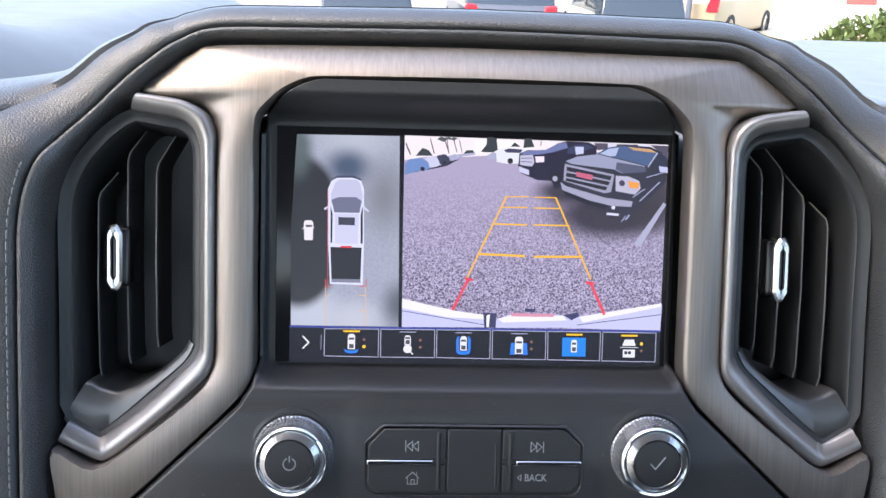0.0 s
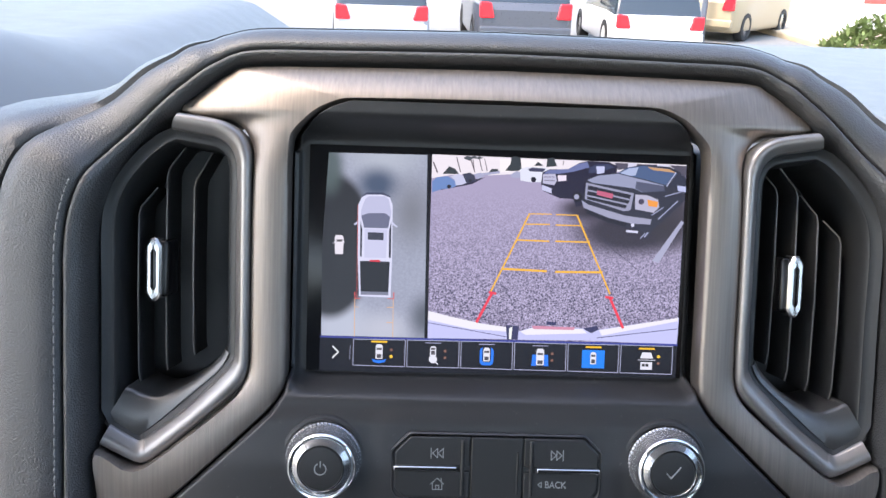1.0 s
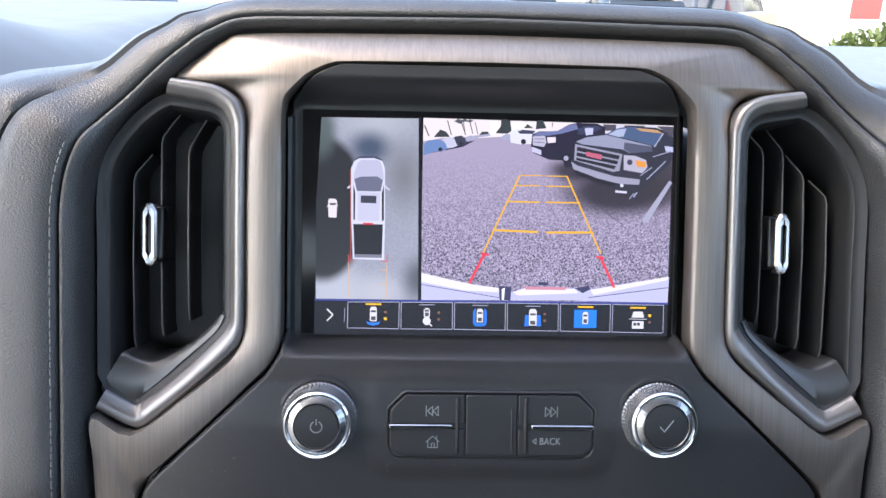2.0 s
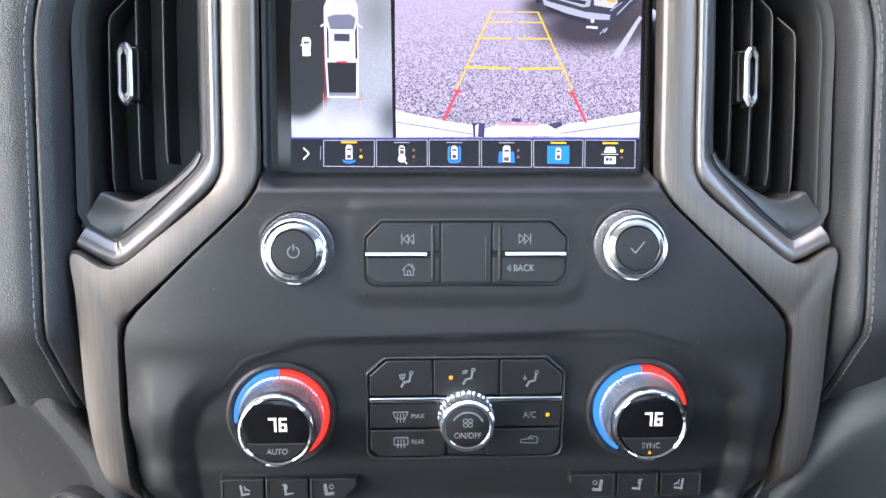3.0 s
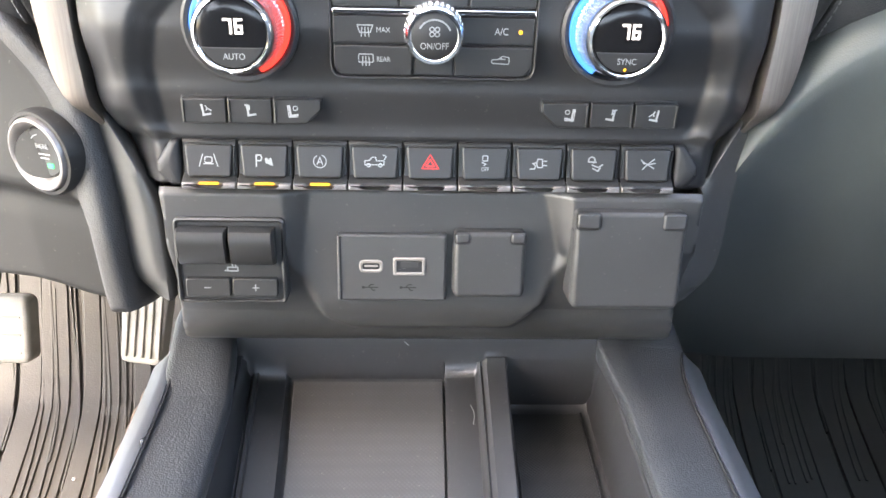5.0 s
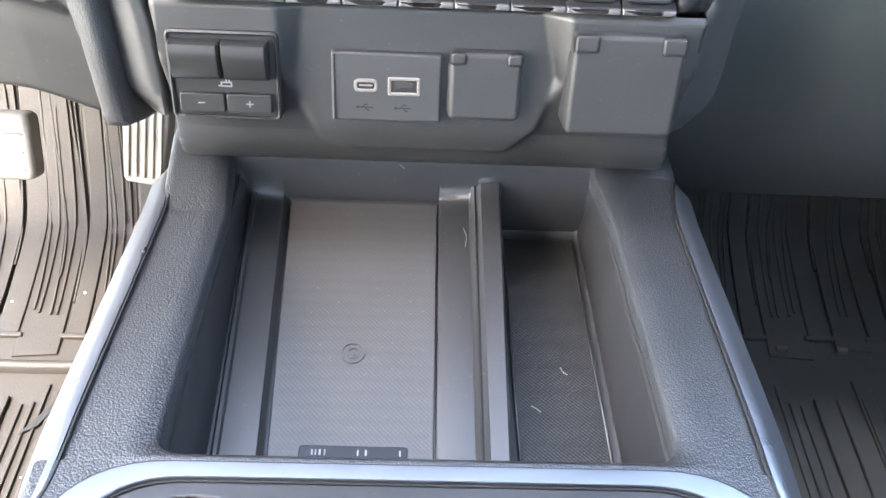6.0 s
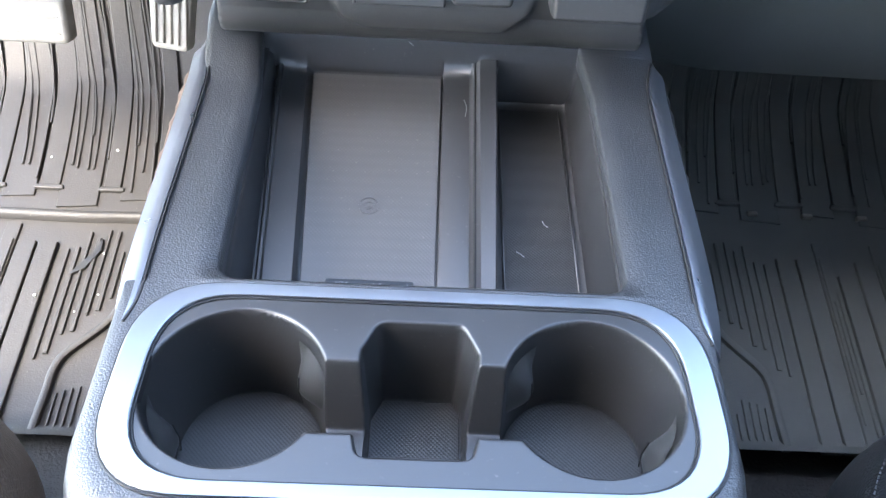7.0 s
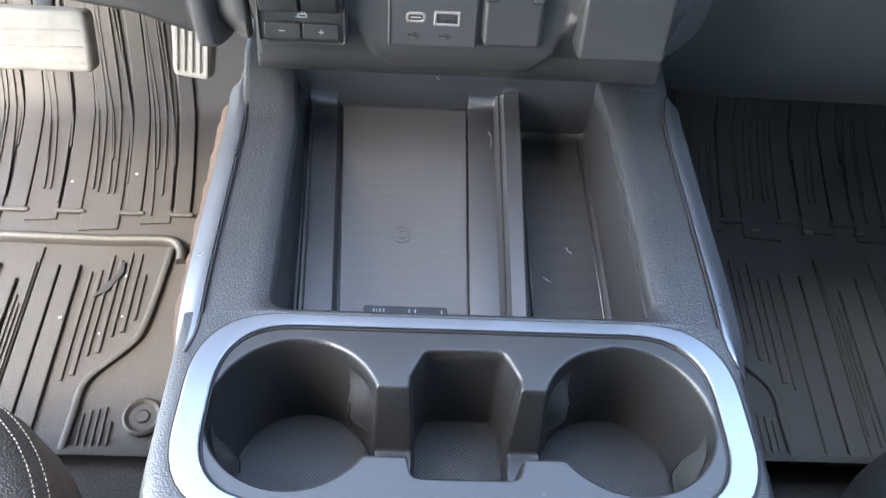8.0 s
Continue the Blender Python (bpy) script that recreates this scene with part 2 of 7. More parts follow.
def bridge(bm, rings, closed=True, cap0=False, cap1=False):
    """Skins rows of 3D points."""
    vs = [[bm.verts.new(p) for p in r] for r in rings]
    k = len(vs[0])
    for a, b in zip(vs, vs[1:]):
        for i in range(k if closed else k - 1):
            j = (i + 1) % k
            bm.faces.new((a[i], a[j], b[j], b[i]))
    if cap0:
        bm.faces.new(vs[0])
    if cap1:
        bm.faces.new(vs[-1])
    return vs


def plate(pts, z0, z1, edge=0.0008, steps=3, crown=0.0, bm=None):
    """A slab with this outline from z0 to z1, its upper edge rounded."""
    bm = bm or bmesh.new()
    rings = [[(x, y, z0) for x, y in pts]]
    for i in range(steps + 1):
        a = i / steps * math.pi / 2
        q = inset(pts, edge * (1 - math.cos(a)))
        rings.append([(x, y, z1 - edge + edge * math.sin(a)) for x, y in q])
    if crown:
        cx = sum(p[0] for p in pts) / len(pts)
        cy = sum(p[1] for p in pts) / len(pts)
        last = rings[-1]
        for s, h in ((0.7, 0.6), (0.35, 0.9), (0.1, 1.0)):
            rings.append([(cx + (x - cx) * s, cy + (y - cy) * s, z1 + crown * h) for x, y, _ in last])
    bridge(bm, rings, cap0=True, cap1=True)
    return bm


def hoop(outer, inner, z0, z1, edge=0.0006, bm=None):
    """A frame between two outlines with equally many points, its front edges rounded."""
    bm = bm or bmesh.new()
    o1, i1 = inset(outer, edge), inset(inner, -edge)
    rings = [[(x, y, z0) for x, y in outer], [(x, y, z1 - edge) for x, y in outer], [(x, y, z1) for x, y in o1],
             [(x, y, z1) for x, y in i1], [(x, y, z1 - edge) for x, y in inner], [(x, y, z0) for x, y in inner]]
    bridge(bm, rings)
    return bm


def lathe(profile, n=64, knurl=(), bm=None, close=True):
    """Turns (radius, height) rows about z. knurl: {row: (teeth, depth)} as pairs."""
    bm = bm or bmesh.new()
    kn = dict(knurl)
    rings = []
    for k, (r, z) in enumerate(profile):
        teeth, depth = kn.get(k, (0, 0))
        ring = []
        for i in range(n):
            a = 2 * math.pi * i / n
            rr = r - (depth if teeth and (i * teeth * 2 // n) % 2 else 0)
            ring.append((rr * math.cos(a), rr * math.sin(a), z))
        rings.append(ring)
    bridge(bm, rings, cap1=close)
    return bm


def disc(r, z, n=48, cx=0.0, cy=0.0):
    return [(cx + r * math.cos(2 * math.pi * i / n), cy + r * math.sin(2 * math.pi * i / n)) for i in range(n)]


def sweep(path, section, closed=False, bm=None, up=(0, 0, 1)):
    """Carries a section (a, b) along a 3D path: a to its side, b along up."""
    bm = bm or bmesh.new()
    path = [Vector(p) for p in path]
    rings, k = [], len(path)
    for i, p in enumerate(path):
        a = path[i - 1] if closed or i else path[i]
        b = path[(i + 1) % k] if closed or i < k - 1 else path[i]
        t = (b - a).normalized()
        side = t.cross(Vector(up)).normalized()
        top = side.cross(t).normalized()
        rings.append([tuple(p + side * sa + top * sb) for sa, sb in section])
    if closed:
        rings.append(rings[0])
    bridge(bm, rings, cap0=not closed, cap1=not closed)
    if closed:
        bmesh.ops.remove_doubles(bm, verts=bm.verts, dist=1e-7)
    return bm


def oval(a, b, n=12):
    return [(a * math.cos(2 * math.pi * i / n), b * math.sin(2 * math.pi * i / n)) for i in range(n)]


def smooth_path(pts, n=6, closed=False):
    """A Catmull-Rom curve through the points."""
    pts = [Vector(p) for p in pts]
    out, k = [], len(pts)
    for i in range(k if closed else k - 1):
        p0 = pts[i - 1] if closed or i else pts[0]
        p1, p2 = pts[i], pts[(i + 1) % k]
        p3 = pts[(i + 2) % k] if closed or i + 2 < k else pts[-1]
        for j in range(n):
            t = j / n
            out.append(0.5 * ((2 * p1) + (p2 - p0) * t + (2 * p0 - 5 * p1 + 4 * p2 - p3) * t * t + (3 * p1 - p0 - 3 * p2 + p3) * t ** 3))
    if not closed:
        out.append(pts[-1])
    return [tuple(p) for p in out]


def ribbon(lines, width, z=0.0, thick=0.0002, bm=None, k=1.0, cx=0.0, cy=0.0):
    """Flat strokes along polylines, as a printed mark: each segment a thin slab."""
    bm = bm or bmesh.new()
    for line in lines:
        pts = [Vector((cx + x * k, cy + y * k)) for x, y in line]
        for a, b in zip(pts, pts[1:]):
            d = b - a
            if d.length < 1e-9:
                continue
            d.normalize()
            s = Vector((-d.y, d.x)) * width / 2
            e = d * width * 0.35
            q = [a - e + s, a - e - s, b + e - s, b + e + s]
            lo = [bm.verts.new((p.x, p.y, z)) for p in q]
            hi = [bm.verts.new((p.x, p.y, z + thick)) for p in q]
            bm.faces.new(hi)
            for i in range(4):
                bm.faces.new((lo[i], lo[(i + 1) % 4], hi[(i + 1) % 4], hi[i]))
    return bm


def slab(pts, z, thick=0.0002, bm=None):
    """A thin flat piece with this outline."""
    bm = bm or bmesh.new()
    lo = [bm.verts.new((x, y, z)) for x, y in pts]
    hi = [bm.verts.new((x, y, z + thick)) for x, y in pts]
    bm.faces.new(hi)
    for i in range(len(pts)):
        j = (i + 1) % len(pts)
        bm.faces.new((lo[i], lo[j], hi[j], hi[i]))
    return bm


def words(name, text, size, material, parent, x, y, z, wide=1.0, label=""):
    cu = bpy.data.curves.new(name, "FONT")
    cu.body, cu.size, cu.align_x, cu.align_y, cu.extrude = text, size, "CENTER", "CENTER", 0.0001
    tmp = new(name + "_outline", cu)
    me = bpy.data.meshes.new_from_object(tmp)
    bpy.data.objects.remove(tmp)
    bpy.data.curves.remove(cu)
    me.transform(Matrix.Translation((x, y, z)) @ Matrix.Diagonal((wide, 1, 1, 1)))
    me.materials.append(material)
    ob = new(name, me)
    ob.parent = parent
    if label:
        ob["label"] = label
    return ob


def arc(cx, cy, r, a0, a1, n=12):
    return [(cx + r * math.cos(radians(a0 + (a1 - a0) * i / n)), cy + r * math.sin(radians(a0 + (a1 - a0) * i / n))) for i in range(n + 1)]


def lerp_table(table, v):
    """Straight interpolation in rows (v, value), v rising."""
    return float(np.interp(v, [r[0] for r in table], [r[1] for r in table]))


def eased(table, v):
    """Interpolation in rows (v, value) with eased steps."""
    if v <= table[0][0]:
        return table[0][1]
    for (a, p), (b, q) in zip(table, table[1:]):
        if v <= b:
            t = (v - a) / (b - a)
            t = t * t * (3 - 2 * t)
            return p + (q - p) * t
    return table[-1][1]


def step(x):
    x = min(1.0, max(0.0, x))
    return x * x * (3 - 2 * x)


def poly_dist(pts):
    """A function for the signed distance to a polygon: negative inside."""
    seg = np.array([(*a, *b) for a, b in zip(pts, pts[1:] + pts[:1])])

    def f(x, y):
        ax, ay, bx, by = seg.T
        dx, dy = bx - ax, by - ay
        t = np.clip(((x - ax) * dx + (y - ay) * dy) / (dx * dx + dy * dy + 1e-18), 0, 1)
        d = np.sqrt(((ax + t * dx - x) ** 2 + (ay + t * dy - y) ** 2).min())
        cross = (ay > y) != (by > y)
        with np.errstate(divide="ignore", invalid="ignore"):
            xi = ax + (y - ay) * dx / np.where(dy == 0, 1e-18, dy)
        inside = (np.count_nonzero(cross & (x < xi)) % 2) == 1
        return -d if inside else d

    return f


def field(rows, cols, place):
    """A surface over rows x cols; place(i, j) gives each point."""
    bm = bmesh.new()
    vs = [[bm.verts.new(place(i, j)) for j in range(cols)] for i in range(rows)]
    for a, b in zip(vs, vs[1:]):
        for j in range(cols - 1):
            bm.faces.new((a[j], a[j + 1], b[j + 1], b[j]))
    return bm


def mirror2(pts):
    """Left-half rows continued, mirrored, on the right."""
    return list(pts) + [(-x, y) for x, y in reversed(pts) if abs(x) > 1e-6]


# The dashboard's centre --------------------------------------------------
# Fascia: one black moulded panel from under the hood down to the console
FASCIA_HALF = [(-0.340, 0.142), (-0.300, 0.144), (-0.210, 0.148), (-0.185, 0.154), (-0.172, 0.161), (-0.155, 0.164), (-0.120, 0.1655), (-0.084, 0.165), (-0.077, 0.1635), (-0.071, 0.159),
               (-0.030, 0.1155), (-0.020, 0.105), (-0.012, 0.100), (-0.002, 0.0970), (0.104, 0.0970), (0.1112, 0.0958), (0.118, 0.0893), (0.1222, 0.0833), (0.1247, 0.0782), (0.1268, 0.0715)]
FASCIA_OUT = [(-0.335, -0.140), (-0.300, -0.080), (-0.262, -0.036), (-0.205, -0.016), (-0.200, -0.006), (-0.180, -0.004), (-0.172, 0.002), (-0.150, 0.008), (-0.120, 0.017), (-0.080, 0.0215),
              (-0.045, 0.0215), (-0.024, 0.0195), (-0.013, 0.0165), (-0.009, 0.0140), (0.126, 0.0130)]
SCREEN_POCKET = poly_dist(rounded(box2(-0.0935, -0.0035, 0.0955, 0.1085), 0.006))
CLIMATE_EDGE = poly_dist(rounded([(-0.134, -0.176), (0.138, -0.176), (0.141, -0.140), (0.136, -0.114), (0.110, -0.088), (0.085, -0.0805),
                                  (-0.075, -0.0835), (-0.104, -0.092), (-0.130, -0.118), (-0.136, -0.140)], 0.010))
MEDIA_POD = poly_dist(rounded(box2(-0.052, -0.062, 0.056, -0.018), 0.010))


def fascia_w(u, v):
    half = lerp_table(FASCIA_HALF, v)
    w = eased(FASCIA_OUT, v)
    if v > -0.02:
        d = SCREEN_POCKET(u, v)
        reach = 0.0135 if v > 0.104 else (0.006 if v > 0.0 else 0.0075)
        w += (-0.0025 - w) * (1 - step(d / reach)) if d < reach else 0
    if v < -0.06:
        w -= 0.0032 * (1 - step((CLIMATE_EDGE(u, v) + 0.0035) / 0.0045))
    if v < -0.09:                                           # raised columns beside the climate panel
        w += 0.0050 * step((CLIMATE_EDGE(u, v) + 0.001) / 0.010) * step((abs(u) - 0.112) / 0.024) * (1 - step((abs(u) - 0.149) / 0.014)) * step((-0.09 - v) / 0.03)
    w += 0.0010 * (1 - step((MEDIA_POD(u, v) + 0.002) / 0.009)) if -0.08 < v < 0 else 0
    w -= 0.008 * max(0.0, (abs(u) - 0.10) / 0.065) ** 2 if v < -0.02 else 0
    near = half - abs(u)
    w -= 0.005 * (1 - step(near / 0.0022)) ** 2
    if v < -0.16:                                           # lower flanks turn back towards the footwells
        w -= 0.014 * step((abs(u - 0.0035) - 0.1385) / 0.016) * step((-0.16 - v) / 0.02)
    return w


dashboard = thing("dashboard", STACK, "black leather-wrapped dashboard centre with brushed metal trim", "dashboard", kind="structure")
ROWS, COLS = 370, 190
V0, V1 = -0.335, 0.1268


def fascia_point(i, j):
    v = V0 + (V1 - V0) * i / (ROWS - 1)
    half = lerp_table(FASCIA_HALF, v)
    s = 2 * j / (COLS - 1) - 1
    s = math.copysign(1 - (1 - abs(s)) ** 1.15, s)
    return (half * s, v, fascia_w(half * s, v))


part("fascia", field(ROWS, COLS, fascia_point), PANEL, dashboard, "satin black moulded fascia", angle=80)
part("fascia_backing", plate(mirror2([(-0.160, -0.16), (-0.166, -0.085), (-0.162, -0.07), (-0.104, -0.012), (-0.1005, 0.0), (-0.1005, 0.108), (-0.072, 0.130), (0, 0.130)]), -0.09, -0.012), DARK, dashboard)

# Brushed trim: an arch of paired inner and outer edges
TRIM_IN = [(-0.1560, -0.205), (-0.1635, -0.172), (-0.1655, -0.150), (-0.1670, -0.120), (-0.1665, -0.095), (-0.1660, -0.083), (-0.1645, -0.0765), (-0.1600, -0.0705), (-0.1385, -0.0505), (-0.1160, -0.0290), (-0.1060, -0.0192), (-0.1010, -0.0120),
           (-0.0983, -0.002), (-0.0983, 0.030), (-0.0983, 0.070), (-0.0983, 0.096), (-0.0980, 0.104), (-0.0965, 0.1112), (-0.0900, 0.1180), (-0.0840, 0.1222), (-0.0790, 0.1247), (-0.0740, 0.1265), (-0.066, 0.1275), (-0.030, 0.1280), (0.0, 0.1282)]
TRIM_OUT = [(-0.1575, -0.205), (-0.1680, -0.172), (-0.1800, -0.150), (-0.1845, -0.120), (-0.1855, -0.090), (-0.1860, -0.060), (-0.1865, -0.0402), (-0.1680, -0.0487), (-0.1450, -0.0330), (-0.1235, -0.0150), (-0.1180, -0.0070), (-0.1160, 0.0000),
            (-0.1155, 0.008), (-0.1155, 0.030), (-0.1155, 0.070), (-0.1150, 0.094), (-0.1160, 0.1035), (-0.1198, 0.1115), (-0.1280, 0.1167), (-0.1510, 0.1206), (-0.1400, 0.1310), (-0.1290, 0.1385), (-0.116, 0.1425), (-0.050, 0.1440), (0.0, 0.1445)]


def trim_mesh():
    n, rings = 10, []
    pin = [p[:2] for p in smooth_path([(*p, 0) for p in TRIM_IN], 4)]
    pout = [p[:2] for p in smooth_path([(*p, 0) for p in TRIM_OUT], 4)]
    pairs = list(zip(pin, pout))
    pairs += [((-a[0], a[1]), (-b[0], b[1])) for a, b in reversed(pairs[:-1])]
    for a, b in pairs:
        top = step((min(a[1], b[1]) - 0.088) / 0.045)         # how far it belongs to the arch's top
        low = step((-0.010 - a[1]) / 0.04)
        wi = 0.0125 + 0.003 * low - 0.012 * max(0, -a[1] - 0.05) / 0.12
        wo = 0.0115 * (1 - top) + 0.0005 * top + 0.0042 * low - 0.013 * max(0, -b[1] - 0.05) / 0.12
        tuck = 1.2 * max(0.0, -0.160 - a[1])
        wi, wo = wi - tuck, wo - tuck
        ring = [(a[0], a[1], wi - 0.012), (a[0], a[1], wi - 0.0012)]
        for k in range(n + 1):
            s = k / n
            e = 0.04 + 0.92 * s
            ring.append((a[0] + (b[0] - a[0]) * e, a[1] + (b[1] - a[1]) * e, wi + (wo - wi) * s + (0.0018 - 0.0011 * low) * (1 - (2 * s - 1) ** 2) + 0.0006))
        ring += [(b[0], b[1], wo - 0.0012), (b[0], b[1], wo - 0.012)]
        rings.append(ring)
    bm = bmesh.new()
    bridge(bm, rings, closed=False)
    return bm


part("metal_trim", trim_mesh(), BRUSHED, dashboard, "brushed titanium-coloured trim arch", angle=50)

# side cheeks that carry the fascia's flanks down to the console
for side in (-1, 1):
    rings = []
    for v, a, b in smooth_path([(-0.166, 0.1630, 0.1690), (-0.180, 0.1560, 0.1700), (-0.195, 0.1490, 0.1680), (-0.215, 0.1420, 0.1660), (-0.240, 0.1400, 0.1645), (-0.256, 0.1390, 0.1600), (-0.270, 0.1385, 0.1480)], 4):
        wi, wo = -0.009 - 0.03 * max(0.0, -0.17 - v), -0.014 - 0.05 * max(0.0, -0.17 - v)
        rings.append([(side * a, v, wi - 0.010), (side * (a + 0.0006), v, wi - 0.0012), (side * (a + 0.0022), v, wi), (side * (a * 0.6 + b * 0.4), v, wi * 0.6 + wo * 0.4 + 0.0012), (side * b, v, wo), (side * (b + 0.001), v, wo - 0.02)])
    bm = bmesh.new()
    bridge(bm, rings, closed=False)
    part("side_cheek", bm, PLASTIC, dashboard, "satin black cheek", angle=50)

# Leather roll round the arch, and the hood that runs ahead from it to the windscreen
ARCH = [(-0.1745, -0.212), (-0.1752, -0.200), (-0.1765, -0.188), (-0.1830, -0.150), (-0.1870, -0.120), (-0.1885, -0.090), (-0.1890, -0.030), (-0.1892, 0.030), (-0.1885, 0.062), (-0.1830, 0.0830), (-0.1740, 0.0970), (-0.1530, 0.1195),
        (-0.1400, 0.1315), (-0.1290, 0.1395), (-0.1160, 0.1438), (-0.080, 0.1448), (-0.040, 0.1455), (0.0, 0.1460)]
ROLL = [(-0.0030, -0.012), (-0.0012, 0.006), (0.0000, 0.014), (0.0012, 0.0195), (0.0032, 0.0232), (0.0055, 0.0250), (0.0071, 0.0248), (0.0077, 0.0238), (0.0078, 0.0150)]
SHOULDER_SIDE = [(0.0083, 0.0150), (0.0086, 0.0240), (0.0102, 0.0258), (0.0190, 0.0266), (0.0320, 0.0258), (0.0388, 0.0238), (0.0402, 0.0200), (0.0414, 0.0222), (0.0480, 0.0220), (0.0600, 0.0170), (0.0750, 0.000), (0.100, -0.060), (0.120, -0.160)]
SHOULDER_TOP = [(0.0066, -0.0100), (0.0072, 0.0010), (0.0085, 0.0018), (0.0108, 0.0008), (0.0138, -0.0020), (0.0163, -0.0052), (0.0180, -0.0092), (0.0182, -0.0130), (0.0192, -0.0122), (0.0225, -0.0280), (0.0260, -0.0520), (0.0220, -0.1400), (-0.018, -0.280)]


def arch_frames():
    half = smooth_path([(*p, 0) for p in ARCH], 6)
    pts = [Vector(p[:2]) for p in half] + [Vector((-p[0], p[1])) for p in reversed(half[:-1])]
    out = []
    for i, p in enumerate(pts):
        a, b = pts[max(0, i - 1)], pts[min(len(pts) - 1, i + 1)]
        t = (b - a).normalized()
        out.append((p, Vector((-t.y, t.x))))
    return out


def arch_mesh(row):
    """row(outward y of the normal) gives the section there."""
    rings = []
    for p, n in arch_frames():
        drop = 0.9 * max(0.0, -0.08 - p.y)
        rings.append([(p.x + n.x * d, p.y + n.y * d, w - drop) for d, w in row(p, n)])
    bm = bmesh.new()
    bridge(bm, rings, closed=False)
    return bm


def top_share(p, n):
    return step((n.y - 0.25) / 0.7) * step((p.y - 0.06) / 0.05)


def roll_row(p, n):
    k = 1 - 0.20 * top_share(p, n)
    return [(d * k, w - 0.0215 * top_share(p, n)) for d, w in ROLL]


def shoulder_row(p, n):
    t = top_share(p, n)
    return [(a * (1 - t) + c * t, b * (1 - t) + e * t) for (a, b), (c, e) in zip(SHOULDER_SIDE, SHOULDER_TOP)]


part("leather_roll", arch_mesh(roll_row), LEATHER, dashboard, "grained black leather roll", angle=60)
part("hood_pad", arch_mesh(shoulder_row), LEATHER, dashboard, "grained black leather hood with a seam", angle=60)


def stitch_mesh():
    """Short thread stitches beside the seam, down both flanks."""
    bm = bmesh.new()
    fr = arch_frames()
    path = [Vector((p.x + n.x * 0.0108, p.y + n.y * 0.0108, 0.0260 - 0.9 * max(0.0, -0.08 - p.y))) for p, n in fr if top_share(p, n) < 0.05]
    for a, b in zip(path, path[1:]):
        if (b - a).length > 0.05:
            continue
        k = max(1, round((b - a).length / 0.0042))
        for i in range(k):
            p, q = a.lerp(b, (i + 0.15) / k), a.lerp(b, (i + 0.85) / k)
            sweep([p, p.lerp(q, 0.5) + Vector((0, 0, 0.0004)), q], oval(0.0004, 0.0004, 5), bm=bm)
    return bm


part("stitching", stitch_mesh(), THREAD, dashboard, "grey thread stitching")

# The dashboard's wide body under and beside the hood
body = thing("dashboard_body", pose(0, 0, 0), "wide black dashboard body with a padded top", "dashboard", kind="structure")


def dash_top(i, j):
    x = -0.86 + 1.72 * j / 60
    s = i / 40
    side = step((abs(x) - 0.22) / 0.07)
    start = 0.62 - 0.23 * side
    y = start + (1.28 - start) * s
    z = 0.862 + 0.012 * step(s * 3) - 0.006 * s + 0.040 * step((-0.20 - x) / 0.12)
    if x < -0.28:
        z += 0.045 * step((-0.26 - x) / 0.10) * step((0.75 - y) / 0.25)
    front = max(0.0, 1 - s / 0.10)
    z -= 0.13 * front ** 2.2 + (1 - side) * 0.01
    return (x, y, z)


part("padded_top", field(41, 61, dash_top), VINYL, body, "grained black padded dashboard top", angle=70)


# lower panels beside the stack, in the stack's own frame
PANEL_EDGE = [(-0.300, -0.1520), (-0.266, -0.1575), (-0.243, -0.1590), (-0.218, -0.1610), (-0.190, -0.1635), (-0.164, -0.1680), (-0.153, -0.1730), (-0.142, -0.1805), (-0.125, -0.1945), (-0.092, -0.2165), (-0.050, -0.2280)]


def driver_w(d, v):
    """Height of the panel at a distance d from its inboard edge."""
    w = -0.005 + lerp_table([(0.0, -0.070), (0.0006, -0.020), (0.0014, -0.009), (0.003, -0.0042), (0.006, -0.0008), (0.009, 0.0), (0.013, -0.0006), (0.017, -0.0018), (0.020, -0.0030), (0.024, -0.0045)], d)
    w -= 0.16 * min(0.04, max(0.0, d - 0.02)) + 0.30 * max(0.0, d - 0.06)
    u = eased_edge(v) - d
    line = -0.209 - 3.1 * max(0.0, u + 0.182)
    w -= 0.016 * step((line - v) / 0.012) * step((d - 0.016) / 0.008)
    return w - 0.10 * max(0.0, -0.235 - v)


def eased_edge(v):
    return sum(lerp_table(PANEL_EDGE, v + q) for q in (-0.008, -0.004, 0.0, 0.004, 0.008)) / 5


def driver_strip(ds):
    def f(i, j):
        v = -0.052 - 0.234 * i / 70
        d = ds[j]
        tuck = 0.05 * step((i / 70 - 0.955) / 0.045)
        return (eased_edge(v) - d, v + 0.010 * step((d - 0.02) / 0.05) * i / 70, driver_w(d, v) - tuck)
    return field(71, len(ds), f)


knee = thing("driver_knee_panel", STACK, "black plastic panel under the dashboard beside the start button", "dashboard panel", kind="structure")
part("moulding", driver_strip([0.0192 + 0.0022 * k for k in range(30)] + [0.09, 0.10, 0.12, 0.15, 0.20, 0.28, 0.38, 0.50, 0.60]), KNEE_BLACK, knee, angle=70)
part("leather_edge", driver_strip([0.0, 0.0006, 0.0014, 0.002, 0.003, 0.0045, 0.006, 0.0075, 0.009, 0.011, 0.013, 0.015, 0.017, 0.0185, 0.0194]), EDGE_LEATHER, knee, "grained leather edge", angle=70)
part("lower_lip", sweep(smooth_path([(-0.70, -0.262, -0.19), (-0.40, -0.263, -0.110), (-0.26, -0.264, -0.058), (-0.225, -0.266, -0.048), (-0.200, -0.271, -0.042), (-0.186, -0.276, -0.046)], 6), oval(0.0035, 0.0018, 12)), PLASTIC, knee, angle=70)

